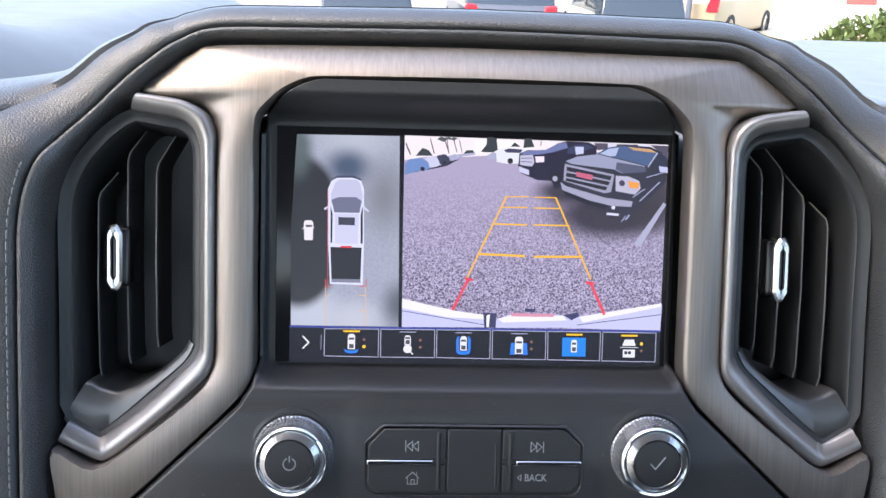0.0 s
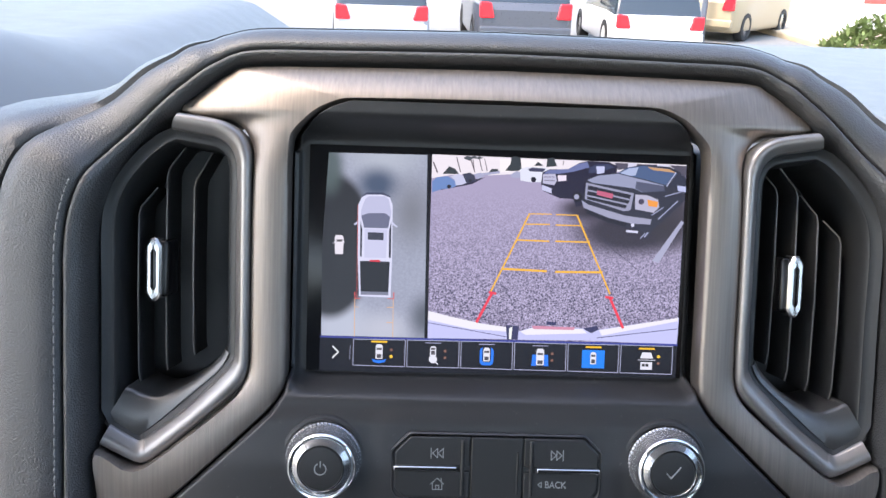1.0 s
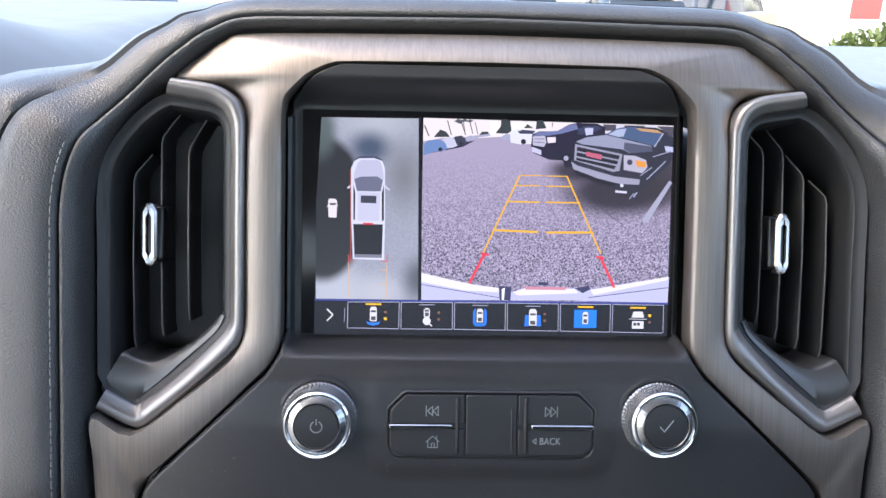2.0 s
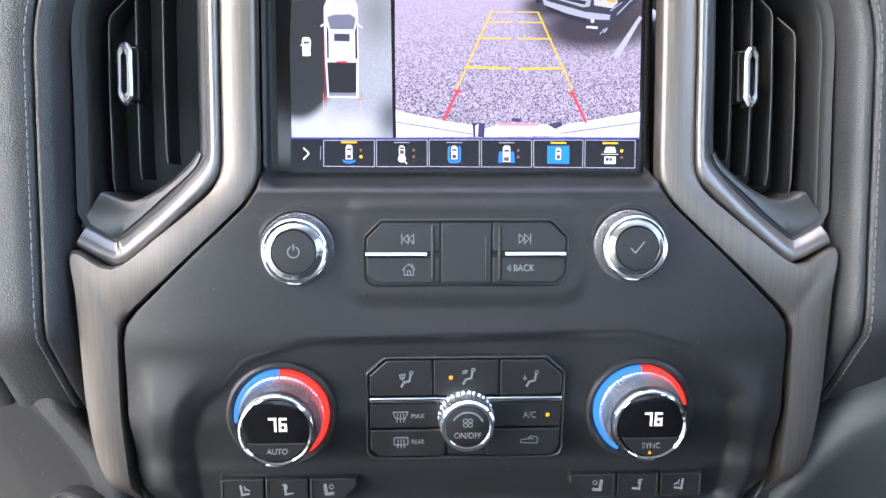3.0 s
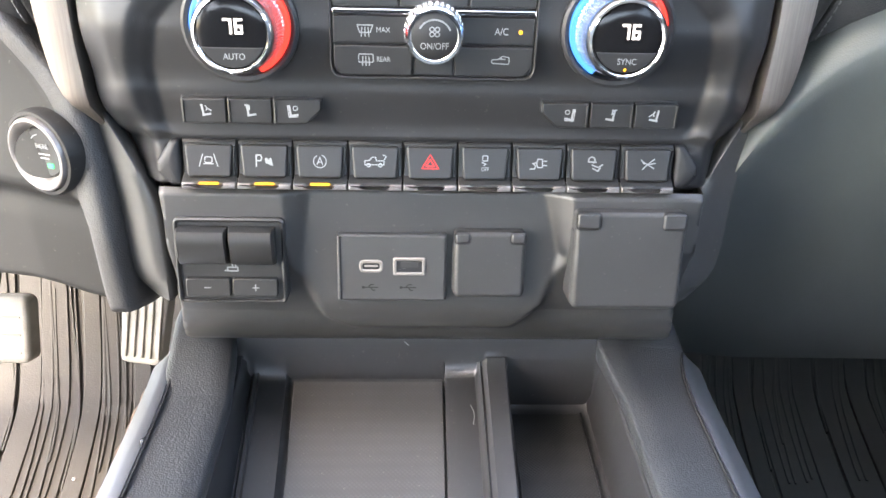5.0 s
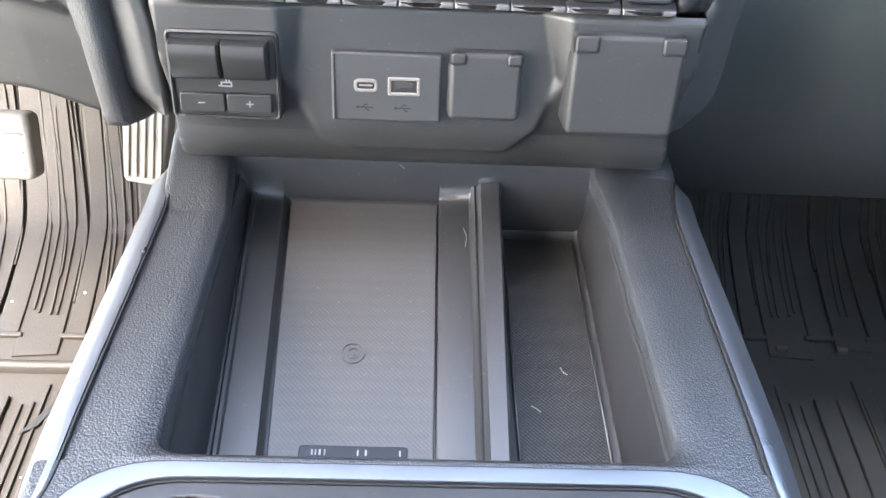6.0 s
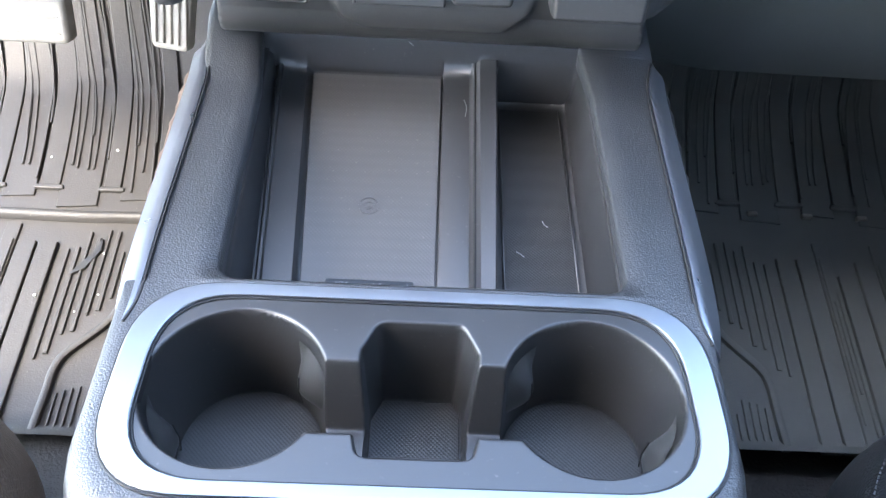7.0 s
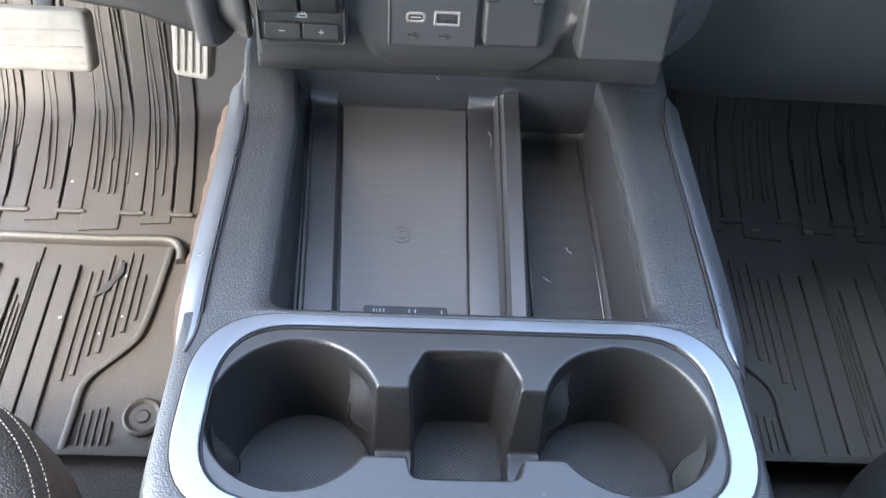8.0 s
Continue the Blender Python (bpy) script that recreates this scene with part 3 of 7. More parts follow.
BOLSTER_TOP = [(0.138, -0.262), (0.150, -0.218), (0.165, -0.174), (0.175, -0.152), (0.190, -0.131), (0.205, -0.117), (0.220, -0.106), (0.240, -0.099), (0.300, -0.095), (0.80, -0.090)]


def passenger_panel(i, j):
    u = 0.140 + 0.63 * (j / 48) ** 1.5
    top = sum(lerp_table(BOLSTER_TOP, u + q) for q in (-0.010, -0.005, 0.0, 0.005, 0.010)) / 5
    crest = lerp_table([(0.138, -0.060), (0.150, -0.035), (0.165, -0.014), (0.185, 0.000), (0.26, 0.020), (0.80, 0.030)], u)
    r = 0.020
    if i <= 14:
        th = radians(150 - 150 * i / 14)
        return (u, top - r + r * math.sin(th), crest - r + r * math.cos(th))
    t = (i - 14) / 22
    return (u, top - r - (0.375 + top) * t, crest - 0.22 * t ** 1.2)


glove = thing("passenger_knee_panel", STACK, "black padded panel under the dashboard above the passenger footwell", "dashboard panel", kind="structure")
part("moulding", field(37, 49, passenger_panel), KNEE_HAZED, glove, angle=70)


# Air vents ----------------------------------------------------------------
VENT_OUT = [(-0.1495, 0.1188), (-0.1390, 0.1176), (-0.1285, 0.1155), (-0.1205, 0.1105), (-0.1168, 0.1030), (-0.1158, 0.0930), (-0.1158, 0.0500), (-0.1158, 0.0080), (-0.1172, -0.0040), (-0.1230, -0.0120),
            (-0.1410, -0.0285), (-0.1600, -0.0447), (-0.1640, -0.0470), (-0.1690, -0.0474), (-0.1860, -0.0388)]
VENT_IN = [(-0.1530, 0.1112), (-0.1410, 0.1092), (-0.1320, 0.1075), (-0.1262, 0.1035), (-0.1236, 0.0975), (-0.1228, 0.0900), (-0.1228, 0.0500), (-0.1228, 0.0105), (-0.1240, 0.0035), (-0.1290, -0.0035),
           (-0.1465, -0.0205), (-0.1635, -0.0335), (-0.1665, -0.0352), (-0.1700, -0.0355), (-0.1815, -0.0290)]
VENT_REAR = [(-0.1850, -0.0220), (-0.1850, 0.0300), (-0.1850, 0.0680), (-0.1795, 0.0860), (-0.1690, 0.1000), (-0.1590, 0.1085)]
FOOT_LOW = [(-0.1852, -0.0293), (-0.1812, -0.0340), (-0.1706, -0.0362), (-0.1590, -0.0278), (-0.1450, -0.0150), (-0.1308, -0.0022), (-0.1262, 0.0060)]
FOOT_TOP = [(-0.1760, -0.0125), (-0.1735, -0.0130), (-0.1690, -0.0152), (-0.1596, -0.0163), (-0.1445, -0.0085), (-0.1325, 0.0022), (-0.1290, 0.0080)]


def air_vent(side, label):
    v = thing("air_vent", STACK, label, "air vent", "centre air vents")
    flip = Matrix.Diagonal((-side, 1, 1, 1))
    out = [p[:2] for p in smooth_path([(*p, 0) for p in VENT_OUT], 5)]
    inn = [p[:2] for p in smooth_path([(*p, 0) for p in VENT_IN], 5)]
    # satin band along the inboard side and the foot, flat on top with a rounded outer edge
    rings = []
    for (ox, oy), (ix, iy) in zip(out, inn):
        drop = 0.0036 * max(0.0, -oy - 0.01) / 0.04
        rings.append([(ox + (ix - ox) * k, oy + (iy - oy) * k, w - drop) for k, w in ((0.0, 0.002), (0.0, 0.0112), (0.05, 0.0128), (0.14, 0.0138), (0.28, 0.0143), (0.45, 0.0141), (0.62, 0.0134), (0.68, 0.0127), (0.86, 0.0118), (0.95, 0.0104), (1.0, 0.0080), (1.02, -0.004))])
    bm = bmesh.new()
    bridge(bm, rings, closed=False, cap0=True, cap1=True)
    bm.transform(flip)
    part("satin_surround", bm, VENT_SATIN, v, "satin silver surround", angle=60)
    # black housing: a rim inside the band, a fine lip, then the deep bowl
    ring = inn + [p[:2] for p in smooth_path([(*p, 0) for p in VENT_REAR], 5)]
    bm = bmesh.new()
    bridge(bm, [[(x, y, w) for x, y in inset(ring, d)] for d, w in ((-0.001, 0.0075), (0.0012, 0.0060), (0.0034, 0.0048), (0.0040, 0.0050), (0.0046, 0.0044), (0.0056, 0.0000), (0.0064, -0.010), (0.0072, -0.040))], cap1=True)
    bm.transform(flip)
    part("vent_bowl", bm, VENT_BLACK, v, "black vent housing", angle=60)
    low, top = ([p[:2] for p in smooth_path([(*p, 0) for p in row], 5)] for row in (FOOT_LOW, FOOT_TOP))
    rings = []
    for (ax, ay), (bx, by) in zip(low, top):
        rings.append([(ax + (bx - ax) * k, ay + (by - ay) * k, w) for k, w in ((0.0, -0.004), (0.0, 0.0054), (0.06, 0.0062), (0.5, 0.0056), (0.92, 0.0040), (0.99, 0.0030), (1.02, 0.0010), (1.03, -0.034))])
    bm = bmesh.new()
    bridge(bm, rings, closed=False, cap0=True, cap1=True)
    bm.transform(flip)
    part("foot_panel", bm, PLASTIC, v, "grey-black foot of the housing", angle=50)
    rows = ((-0.1732, -0.012, 0.0745, 0.0093), (-0.1597, -0.006, 0.0932, 0.0107), (-0.1466, 0.002, 0.0882, 0.0134)) if side < 0 else ((-0.1726, -0.014, 0.0692, 0.0080), (-0.1604, -0.009, 0.0800, 0.0095), (-0.1495, -0.004, 0.0925, 0.0100), (-0.1393, 0.004, 0.0925, 0.0090))
    for x, y0, y1, over in rows:
        # an upright blade whose head leans inboard and back
        line = [(x, y0, -0.0090), (x, y0 + 0.006, -0.0066), (x, (y0 + y1) / 2, -0.0050), (x, y1 - 0.004, -0.0060), (x + 0.0008, y1, -0.0064), (x + 0.0072, y1 + over, -0.0110)]
        bm = bmesh.new()
        bridge(bm, [[(a + p, b, w + q) for q, p in ((-0.020, 0.0010), (-0.004, -0.0006), (-0.0006, -0.0006), (0.0, -0.0003), (0.0, 0.0003), (-0.0006, 0.0006), (-0.004, 0.0007))] for a, b, w in line], cap0=True, cap1=True)
        bm.transform(flip)
        sl = part("slat", bm, VENT_BLACK, v)
        # Highlight along the slat's front edge, painted as a lighter grey strip.
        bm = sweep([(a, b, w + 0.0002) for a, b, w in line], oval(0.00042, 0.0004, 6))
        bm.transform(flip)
        part("slat_edge", bm, SLAT_HIGHLIGHT, sl, "thin front edge strip, its highlight painted in grey")
    # thumb tab astride one slat, with a chrome loop
    tx = -0.1632 if side < 0 else -0.1466
    tab = plate(rounded(box2(tx - 0.0006, 0.0315, tx + 0.0066, 0.0590), 0.0026), -0.014, 0.0012, 0.0018)
    tab.transform(flip)
    tab_ob = part("adjuster_tab", tab, GLOSS, v, "black thumb tab")
    o2 = rounded([(tx - 0.0034, 0.0340), (tx - 0.0012, 0.0300), (tx + 0.0018, 0.0300), (tx + 0.0040, 0.0340), (tx + 0.0040, 0.0560), (tx + 0.0018, 0.0600), (tx - 0.0012, 0.0600), (tx - 0.0034, 0.0560)], 0.0012, 3)
    loop = hoop(o2, inset(o2, 0.0024), -0.004, 0.0048, 0.0011)
    loop.transform(flip)
    part("chrome_loop", loop, SATIN, tab_ob, "chrome loop")
    part("loop_bridge", tab_bridge(tx, flip), GLOSS, tab_ob)
    return v


def tab_bridge(tx, flip):
    """The dark bar inside the loop."""
    bm = plate(rounded(box2(tx - 0.0010, 0.0335, tx + 0.0016, 0.0565), 0.0008), -0.004, 0.0026, 0.0006)
    bm.transform(flip)
    return bm


air_vent(-1, "black driver-side dashboard vent with silver surround, vertical slats")
air_vent(1, "black passenger-side dashboard vent with silver surround, vertical slats")


# Rotary knobs ----------------------------------------------------------------
def rotary_knob(x, y, w, label, icon):
    k = thing("rotary_knob", at(STACK, x, y, w), label, "control knob", "media knobs")
    part("base_ring", lathe([(0.0210, -0.006), (0.0209, 0.0002), (0.0200, 0.0016), (0.0187, 0.0020), (0.0179, 0.0010)], 64, close=False), PANEL, k)
    part("knurled_ring", lathe([(0.0177, -0.003), (0.0177, 0.0024), (0.0175, 0.0032), (0.0159, 0.0106), (0.0157, 0.0114), (0.0151, 0.0118)], 240,
                               {2: (60, 0.00045), 3: (60, 0.00045)}.items(), close=False), KNURL, k, "knurled chrome ring", angle=25)
    part("bright_bezel", lathe([(0.0158, 0.0110), (0.0157, 0.0122), (0.0152, 0.0131), (0.0145, 0.0136), (0.0138, 0.0135), (0.0134, 0.0131)], 72, close=False), CHROME, k, "polished chrome bezel")
    part("inner_slope", lathe([(0.0135, 0.0129), (0.0130, 0.0132), (0.0112, 0.0148), (0.0106, 0.0150), (0.0100, 0.0142)], 120, {1: (40, 0.00012), 2: (40, 0.00012)}.items(), close=False), SATIN, k, "ribbed satin slope", angle=25)
    part("cap", lathe([(0.0103, 0.0120), (0.0102, 0.0143), (0.0097, 0.0150), (0.0056, 0.0152), (0.0009, 0.0153)], 64), KEYCAP, k, "matt black cap")
    if icon == "power":
        bm = ribbon([arc(0, 0, 0.0026, 118, 422, 18), [(0, 0.0034), (0, 0.0010)]], 0.0005, 0.0153)
    else:
        bm = ribbon([[(-0.0030, 0.0), (-0.0010, -0.0022), (0.0032, 0.0030)]], 0.0005, 0.0153)
    part("icon", bm, INK, k)
    return k


rotary_knob(-0.0785, -0.0400, 0.0185, "chrome-ringed power and volume knob with knurled rim", "power")
rotary_knob(0.0815, -0.0388, 0.0185, "chrome-ringed selector knob with a tick mark", "tick")

# Media keys ----------------------------------------------------------------
media = thing("media_key_panel", at(STACK, 0.002, -0.0415, 0.0215), "black key panel with seek, home and back keys", "button panel")
PANEL_OUT = rounded([(-0.048, -0.0150), (0.048, -0.0150), (0.048, 0.0075), (0.0405, 0.0150), (-0.0405, 0.0150), (-0.048, 0.0075)], [0.006, 0.006, 0.002, 0.002, 0.002, 0.002], 4)
part("recess", hoop(inset(PANEL_OUT, -0.0012), PANEL_OUT, -0.004, 0.0016), PANEL, media)
part("floor", plate(PANEL_OUT, -0.004, -0.0012, 0.0002), DARK, media)


def key(name, pts, parent, z=0.0022, label="", r=0.0009, low=-0.002, material=KEYCAP):
    return part(name, plate(rounded(pts, r, 3), low, z, 0.0007), material, parent, label)


def marks(lines, parent, width=0.0004, z=0.0023, x=0.0, y=0.0, k=1.0, material=INK, fill=()):
    bm = ribbon(lines, width, z, 0.0001, None, k, x, y)
    for f in fill:
        slab([(x + a * k, y + b * k) for a, b in f], z, 0.0001, bm)
    return part("icon", bm, material, parent)


for sx in (-1, 1):
    up = [(sx * 0.0125, 0.0006), (sx * 0.0474, 0.0006), (sx * 0.0474, 0.0072), (sx * 0.0402, 0.0144), (sx * 0.0125, 0.0144)]
    dn = [(sx * 0.0125, -0.0016), (sx * 0.0474, -0.0016), (sx * 0.0474, -0.0100), (sx * 0.0430, -0.0144), (sx * 0.0125, -0.0144)]
    ku = key("seek_key", up, media, label="seek key with double arrow")
    kd = key("home_key" if sx < 0 else "back_key", dn, media)
    tri = [[(0, 0), (sx * -0.0024, 0.0022), (sx * -0.0024, -0.0022), (0, 0)], [(sx * 0.0026, 0), (sx * 0.0002, 0.0022), (sx * 0.0002, -0.0022), (sx * 0.0026, 0)], [(sx * 0.0032, 0.0024), (sx * 0.0032, -0.0024)]]
    marks(tri, ku, 0.00038, x=sx * 0.0275, y=0.0068)
    bar = plate(rounded(box2(*sorted((sx * 0.0185, sx * 0.0480))[:1], -0.0016, sorted((sx * 0.0185, sx * 0.0480))[1], 0.0006), 0.0005, 3), 0.0, 0.0034, 0.0008)
    part("chrome_strip", bar, CHROME, media, "thin chrome strip")
    edge = plate(rounded(box2(sx * 0.0160 - 0.0009, -0.0130, sx * 0.0160 + 0.0009, 0.0132), 0.0006, 3), 0.0012, 0.0030, 0.0007)
    part("key_ridge", edge, KEYCAP, media)
    if sx < 0:
        marks([[(-0.0030, 0.0), (0, 0.0028), (0.0030, 0.0)], [(-0.0022, 0.0002), (-0.0022, -0.0026), (0.0022, -0.0026), (0.0022, 0.0002)], [(-0.0006, -0.0026), (-0.0006, -0.0006), (0.0008, -0.0006), (0.0008, -0.0026)], [(0.0018, 0.0028), (0.0018, 0.0014)]],
              kd, 0.00036, x=-0.0275, y=-0.0078)
    else:
        marks([[(0, 0.0013), (-0.0016, 0), (0, -0.0013), (0, 0.0013)]], kd, 0.00036, x=0.0210, y=-0.0072)
        words("lettering", "BACK", 0.0046, INK, kd, 0.0275, -0.0073, 0.0024, 0.85)
key("centre_pad", box2(-0.0121, -0.0144, 0.0121, 0.0144), media, 0.0022, "blank black centre pad")
part("pad_ridge", plate(rounded(box2(0.0090, -0.0124, 0.0100, 0.0080), 0.0005, 3), 0.0, 0.0027, 0.0005), KEYCAP, media)

# Climate dials ----------------------------------------------------------------
SEGMENTS = {"7": "abc", "6": "acdefg"}


def digit_mesh(text, w, h, gap, t, z):
    bm = bmesh.new()
    x = -(len(text) * w + (len(text) - 1) * gap) / 2
    for c in text:
        segs = {"a": (x, h / 2 - t, x + w, h / 2), "d": (x, -h / 2, x + w, -h / 2 + t), "g": (x, -t / 2, x + w, t / 2), "f": (x, 0, x + t, h / 2), "e": (x, -h / 2, x + t, 0),
                "b": (x + w - t, 0, x + w, h / 2), "c": (x + w - t, -h / 2, x + w, 0)}
        for s in SEGMENTS[c]:
            slab(box2(*segs[s]), z, 0.00015, bm)
        x += w + gap
    return bm


def ring_arc(r0, r1, a0, a1, z0, z1, n=40):
    bm = bmesh.new()
    rings = []
    for i in range(n + 1):
        a = radians(a0 + (a1 - a0) * i / n)
        c, s = math.cos(a), math.sin(a)
        rings.append([(r0 * c, r0 * s, z0), (r1 * c, r1 * s, z0), (r1 * c, r1 * s, z1 - 0.0004), ((r1 - 0.0006) * c, (r1 - 0.0006) * s, z1), (r0 * c, r0 * s, z1)])
    bridge(bm, rings, cap0=True, cap1=True)
    return bm


def climate_dial(x, y, w, label, word, spans):
    k = thing("climate_dial", at(STACK, x, y, w) @ pose(0, 0, 0, 8), label, "climate dial", "climate dials")
    part("base_dish", lathe([(0.0275, -0.008), (0.0270, 0.0000), (0.0256, 0.0008), (0.0238, -0.0002), (0.0234, -0.004)], 72, close=False), PANEL, k)
    for name, mat_, a0, a1 in spans:
        part(name, ring_arc(0.0207, 0.0230, a0, a1, -0.003, 0.0014), mat_, k, "lit " + name.replace("_", " "))
    part("knurled_ring", lathe([(0.0210, -0.002), (0.0208, 0.0018), (0.0206, 0.0026), (0.0184, 0.0142), (0.0180, 0.0150)], 288, {2: (72, 0.0005), 3: (72, 0.0005)}.items(), close=False), KNURL, k, "knurled chrome ring", angle=25)
    part("bright_bezel", lathe([(0.0184, 0.0138), (0.0186, 0.0160), (0.0183, 0.0178), (0.0174, 0.0192), (0.0164, 0.0196), (0.0155, 0.0186)], 72, close=False), CHROME, k, "polished chrome bezel")
    face = part("display_cap", lathe([(0.0159, 0.0150), (0.0159, 0.0184), (0.0154, 0.0187), (0.008, 0.0188), (0.0005, 0.0188)], 64), GLOSS, k, "gloss black display cap")
    part("temperature_digits", digit_mesh("76", 0.0037, 0.0068, 0.0011, 0.0011, 0.0190), DIGIT, face, "lit digits")
    for c in face.children:
        c.matrix_parent_inverse = Matrix.Identity(4)
        c.location = (0.0010, 0.0036, 0)
    low = [(0.0148 * math.cos(radians(a)), 0.0148 * math.sin(radians(a))) for a in range(202, 339, 8)] + [(0.0116, -0.0058), (-0.0108, -0.0058)]
    b = part("push_button", plate(low, 0.0175, 0.0193, 0.0005), KEYCAP, k, "black push button")
    words("lettering", word, 0.0040, INK, b, 0.0005, -0.0098, 0.0195, 0.88)
    if word == "SYNC":
        part("lamp", lathe([(0.0008, 0.0190), (0.0007, 0.0195), (0.0002, 0.0197)], 16), AMBER, b, "amber lamp").location = (0, -0.0134, 0)
    return k


climate_dial(-0.0876, -0.1212, 0.0160, "chrome climate dial showing 76 with blue and red ring, auto button", "AUTO", (("blue_ring", RING_BLUE, 92, 188), ("red_ring", RING_RED, -68, 91)))
climate_dial(0.0890, -0.1207, 0.0160, "chrome climate dial showing 76 with blue and red ring, sync button", "SYNC", (("blue_ring", RING_BLUE, 92, 242), ("red_ring", RING_RED, 8, 91)))

# Climate keys ----------------------------------------------------------------
climate = thing("climate_key_panel", at(STACK, 0.0022, -0.118, 0.0160) @ pose(0, 0, 0, 8), "black climate key panel with airflow and defrost keys", "button panel")
CL = rounded([(-0.0475, -0.0255), (0.0475, -0.0255), (0.0475, 0.0180), (0.0390, 0.0255), (-0.0390, 0.0255), (-0.0475, 0.0180)], [0.005, 0.005, 0.002, 0.002, 0.002, 0.002], 4)
part("recess", hoop(inset(CL, -0.0012), CL, -0.008, 0.0020), PANEL, climate)
part("floor", plate(CL, -0.008, -0.0006, 0.0002), DARK, climate)
k1 = key("airflow_key", [(-0.0469, 0.0072), (-0.0166, 0.0072), (-0.0166, 0.0249), (-0.0385, 0.0249), (-0.0469, 0.0176)], climate)
k2 = key("airflow_key", box2(-0.0158, 0.0072, 0.0158, 0.0249), climate)
k3 = key("airflow_key", [(0.0166, 0.0072), (0.0469, 0.0072), (0.0469, 0.0176), (0.0385, 0.0249), (0.0166, 0.0249)], climate)
k4 = key("defrost_key", box2(-0.0469, -0.0098, -0.0095, 0.0030), climate)
k5 = key("rear_defrost_key", [(-0.0469, -0.0108), (-0.0100, -0.0108), (-0.0100, -0.0249), (-0.0430, -0.0249), (-0.0469, -0.0205)], climate)
k6 = key("air_conditioning_key", box2(0.0095, -0.0098, 0.0469, 0.0030), climate)
k7 = key("recirculation_key", [(0.0100, -0.0108), (0.0469, -0.0108), (0.0469, -0.0205), (0.0430, -0.0249), (0.0100, -0.0249)], climate)
key("lower_key", box2(-0.0092, -0.0249, 0.0092, -0.0170), climate, 0.0012)
part("chrome_strip", plate(rounded(box2(-0.0472, 0.0036, -0.0090, 0.0062), 0.0005, 3), 0.0, 0.0034, 0.0009), CHROME, climate, "thin chrome strip")
part("chrome_strip", plate(rounded(box2(0.0090, 0.0036, 0.0472, 0.0062), 0.0005, 3), 0.0, 0.0034, 0.0009), CHROME, climate, "thin chrome strip")
SEATED = [[(0.0020, 0.0030), (0.0014, -0.0002), (-0.0012, -0.0008), (-0.0024, -0.0030)]]
HEAD = [arc(0.0024, 0.0040, 0.0008, 0, 360, 8)]
VANE = [[(-0.0034, 0.0030), (-0.0006, 0.0034), (-0.0012, 0.0012), (-0.0028, 0.0010), (-0.0034, 0.0030)], [(-0.0020, 0.0028), (-0.0020, 0.0002)]]
marks(SEATED, k1, 0.0011, x=-0.0290, y=0.0148)
marks(HEAD + VANE, k1, 0.0005, x=-0.0290, y=0.0148)
marks(SEATED, k2, 0.0011, x=0.0010, y=0.0160)
marks(HEAD + [[(-0.0030, 0.0034), (-0.0006, 0.0034)], [(-0.0014, 0.0042), (-0.0004, 0.0034), (-0.0014, 0.0026)], [(-0.0030, 0.0024), (-0.0010, 0.0024)]], k2, 0.0005, x=0.0010, y=0.0160)
marks(SEATED, k3, 0.0011, x=0.0320, y=0.0145)
marks(HEAD + [[(-0.0034, 0.0026), (-0.0034, 0.0004)], [(-0.0042, 0.0012), (-0.0034, 0.0002), (-0.0026, 0.0012)]], k3, 0.0005, x=0.0320, y=0.0145)
marks([[(-0.0036, 0.0022), (0.0036, 0.0022), (0.0024, -0.0012), (-0.0024, -0.0012), (-0.0036, 0.0022)], [(-0.0014, 0.0012), (-0.0018, -0.0030)], [(0, 0.0012), (0, -0.0030)], [(0.0014, 0.0012), (0.0018, -0.0030)]], k4, 0.0005, x=-0.0320, y=-0.0036)
words("lettering", "MAX", 0.0034, INK, k4, -0.0236, -0.0036, 0.0024, 0.9)
marks([rounded(box2(-0.0034, -0.0014, 0.0034, 0.0024), 0.0006, 2) + [(-0.0034, 0.0)], [(-0.0014, 0.0012), (-0.0016, -0.0030)], [(0, 0.0012), (0, -0.0030)], [(0.0014, 0.0012), (0.0016, -0.0030)]], k5, 0.0005, x=-0.0318, y=-0.0172)
words("lettering", "REAR", 0.0034, INK, k5, -0.0236, -0.0172, 0.0024, 0.8)
words("lettering", "A/C", 0.0046, INK, k6, 0.0315, -0.0036, 0.0024, 0.85)
marks([rounded([(-0.0042, -0.0012), (0.0042, -0.0016), (0.0042, 0.0016), (0.0010, 0.0022), (-0.0012, 0.0006), (-0.0040, 0.0004)], 0.0007, 2) + [(-0.0042, -0.0006)], [(0.0022, 0.0008), (-0.0006, 0.0008), (0.0006, 0.0014)]], k7, 0.0005, x=0.0315, y=-0.0170)
for kk, lx, ly in ((k2, -0.0074, 0.0162), (k6, 0.0404, -0.0036)):
    part("lamp", plate(rounded(box2(lx - 0.0009, ly - 0.0009, lx + 0.0009, ly + 0.0009), 0.0005, 3), 0.0018, 0.0025, 0.0002), AMBER, kk, "amber lamp")

fan = thing("fan_knob", at(STACK, 0.0022, -0.1215, 0.0160) @ pose(0, 0, 0, 8), "small knurled chrome fan knob marked on/off", "control knob")
part("knurled_ring", lathe([(0.0138, 0.0), (0.0138, 0.0046), (0.0137, 0.0052), (0.0132, 0.0132), (0.0128, 0.0140)], 144, {2: (32, 0.0008), 3: (32, 0.0008)}.items(), close=False), KNURL, fan, "knurled chrome ring", angle=25)
part("bright_bezel", lathe([(0.0131, 0.0132), (0.0131, 0.0148), (0.0122, 0.0160), (0.0108, 0.0160), (0.0100, 0.0152)], 64, close=False), CHROME, fan)
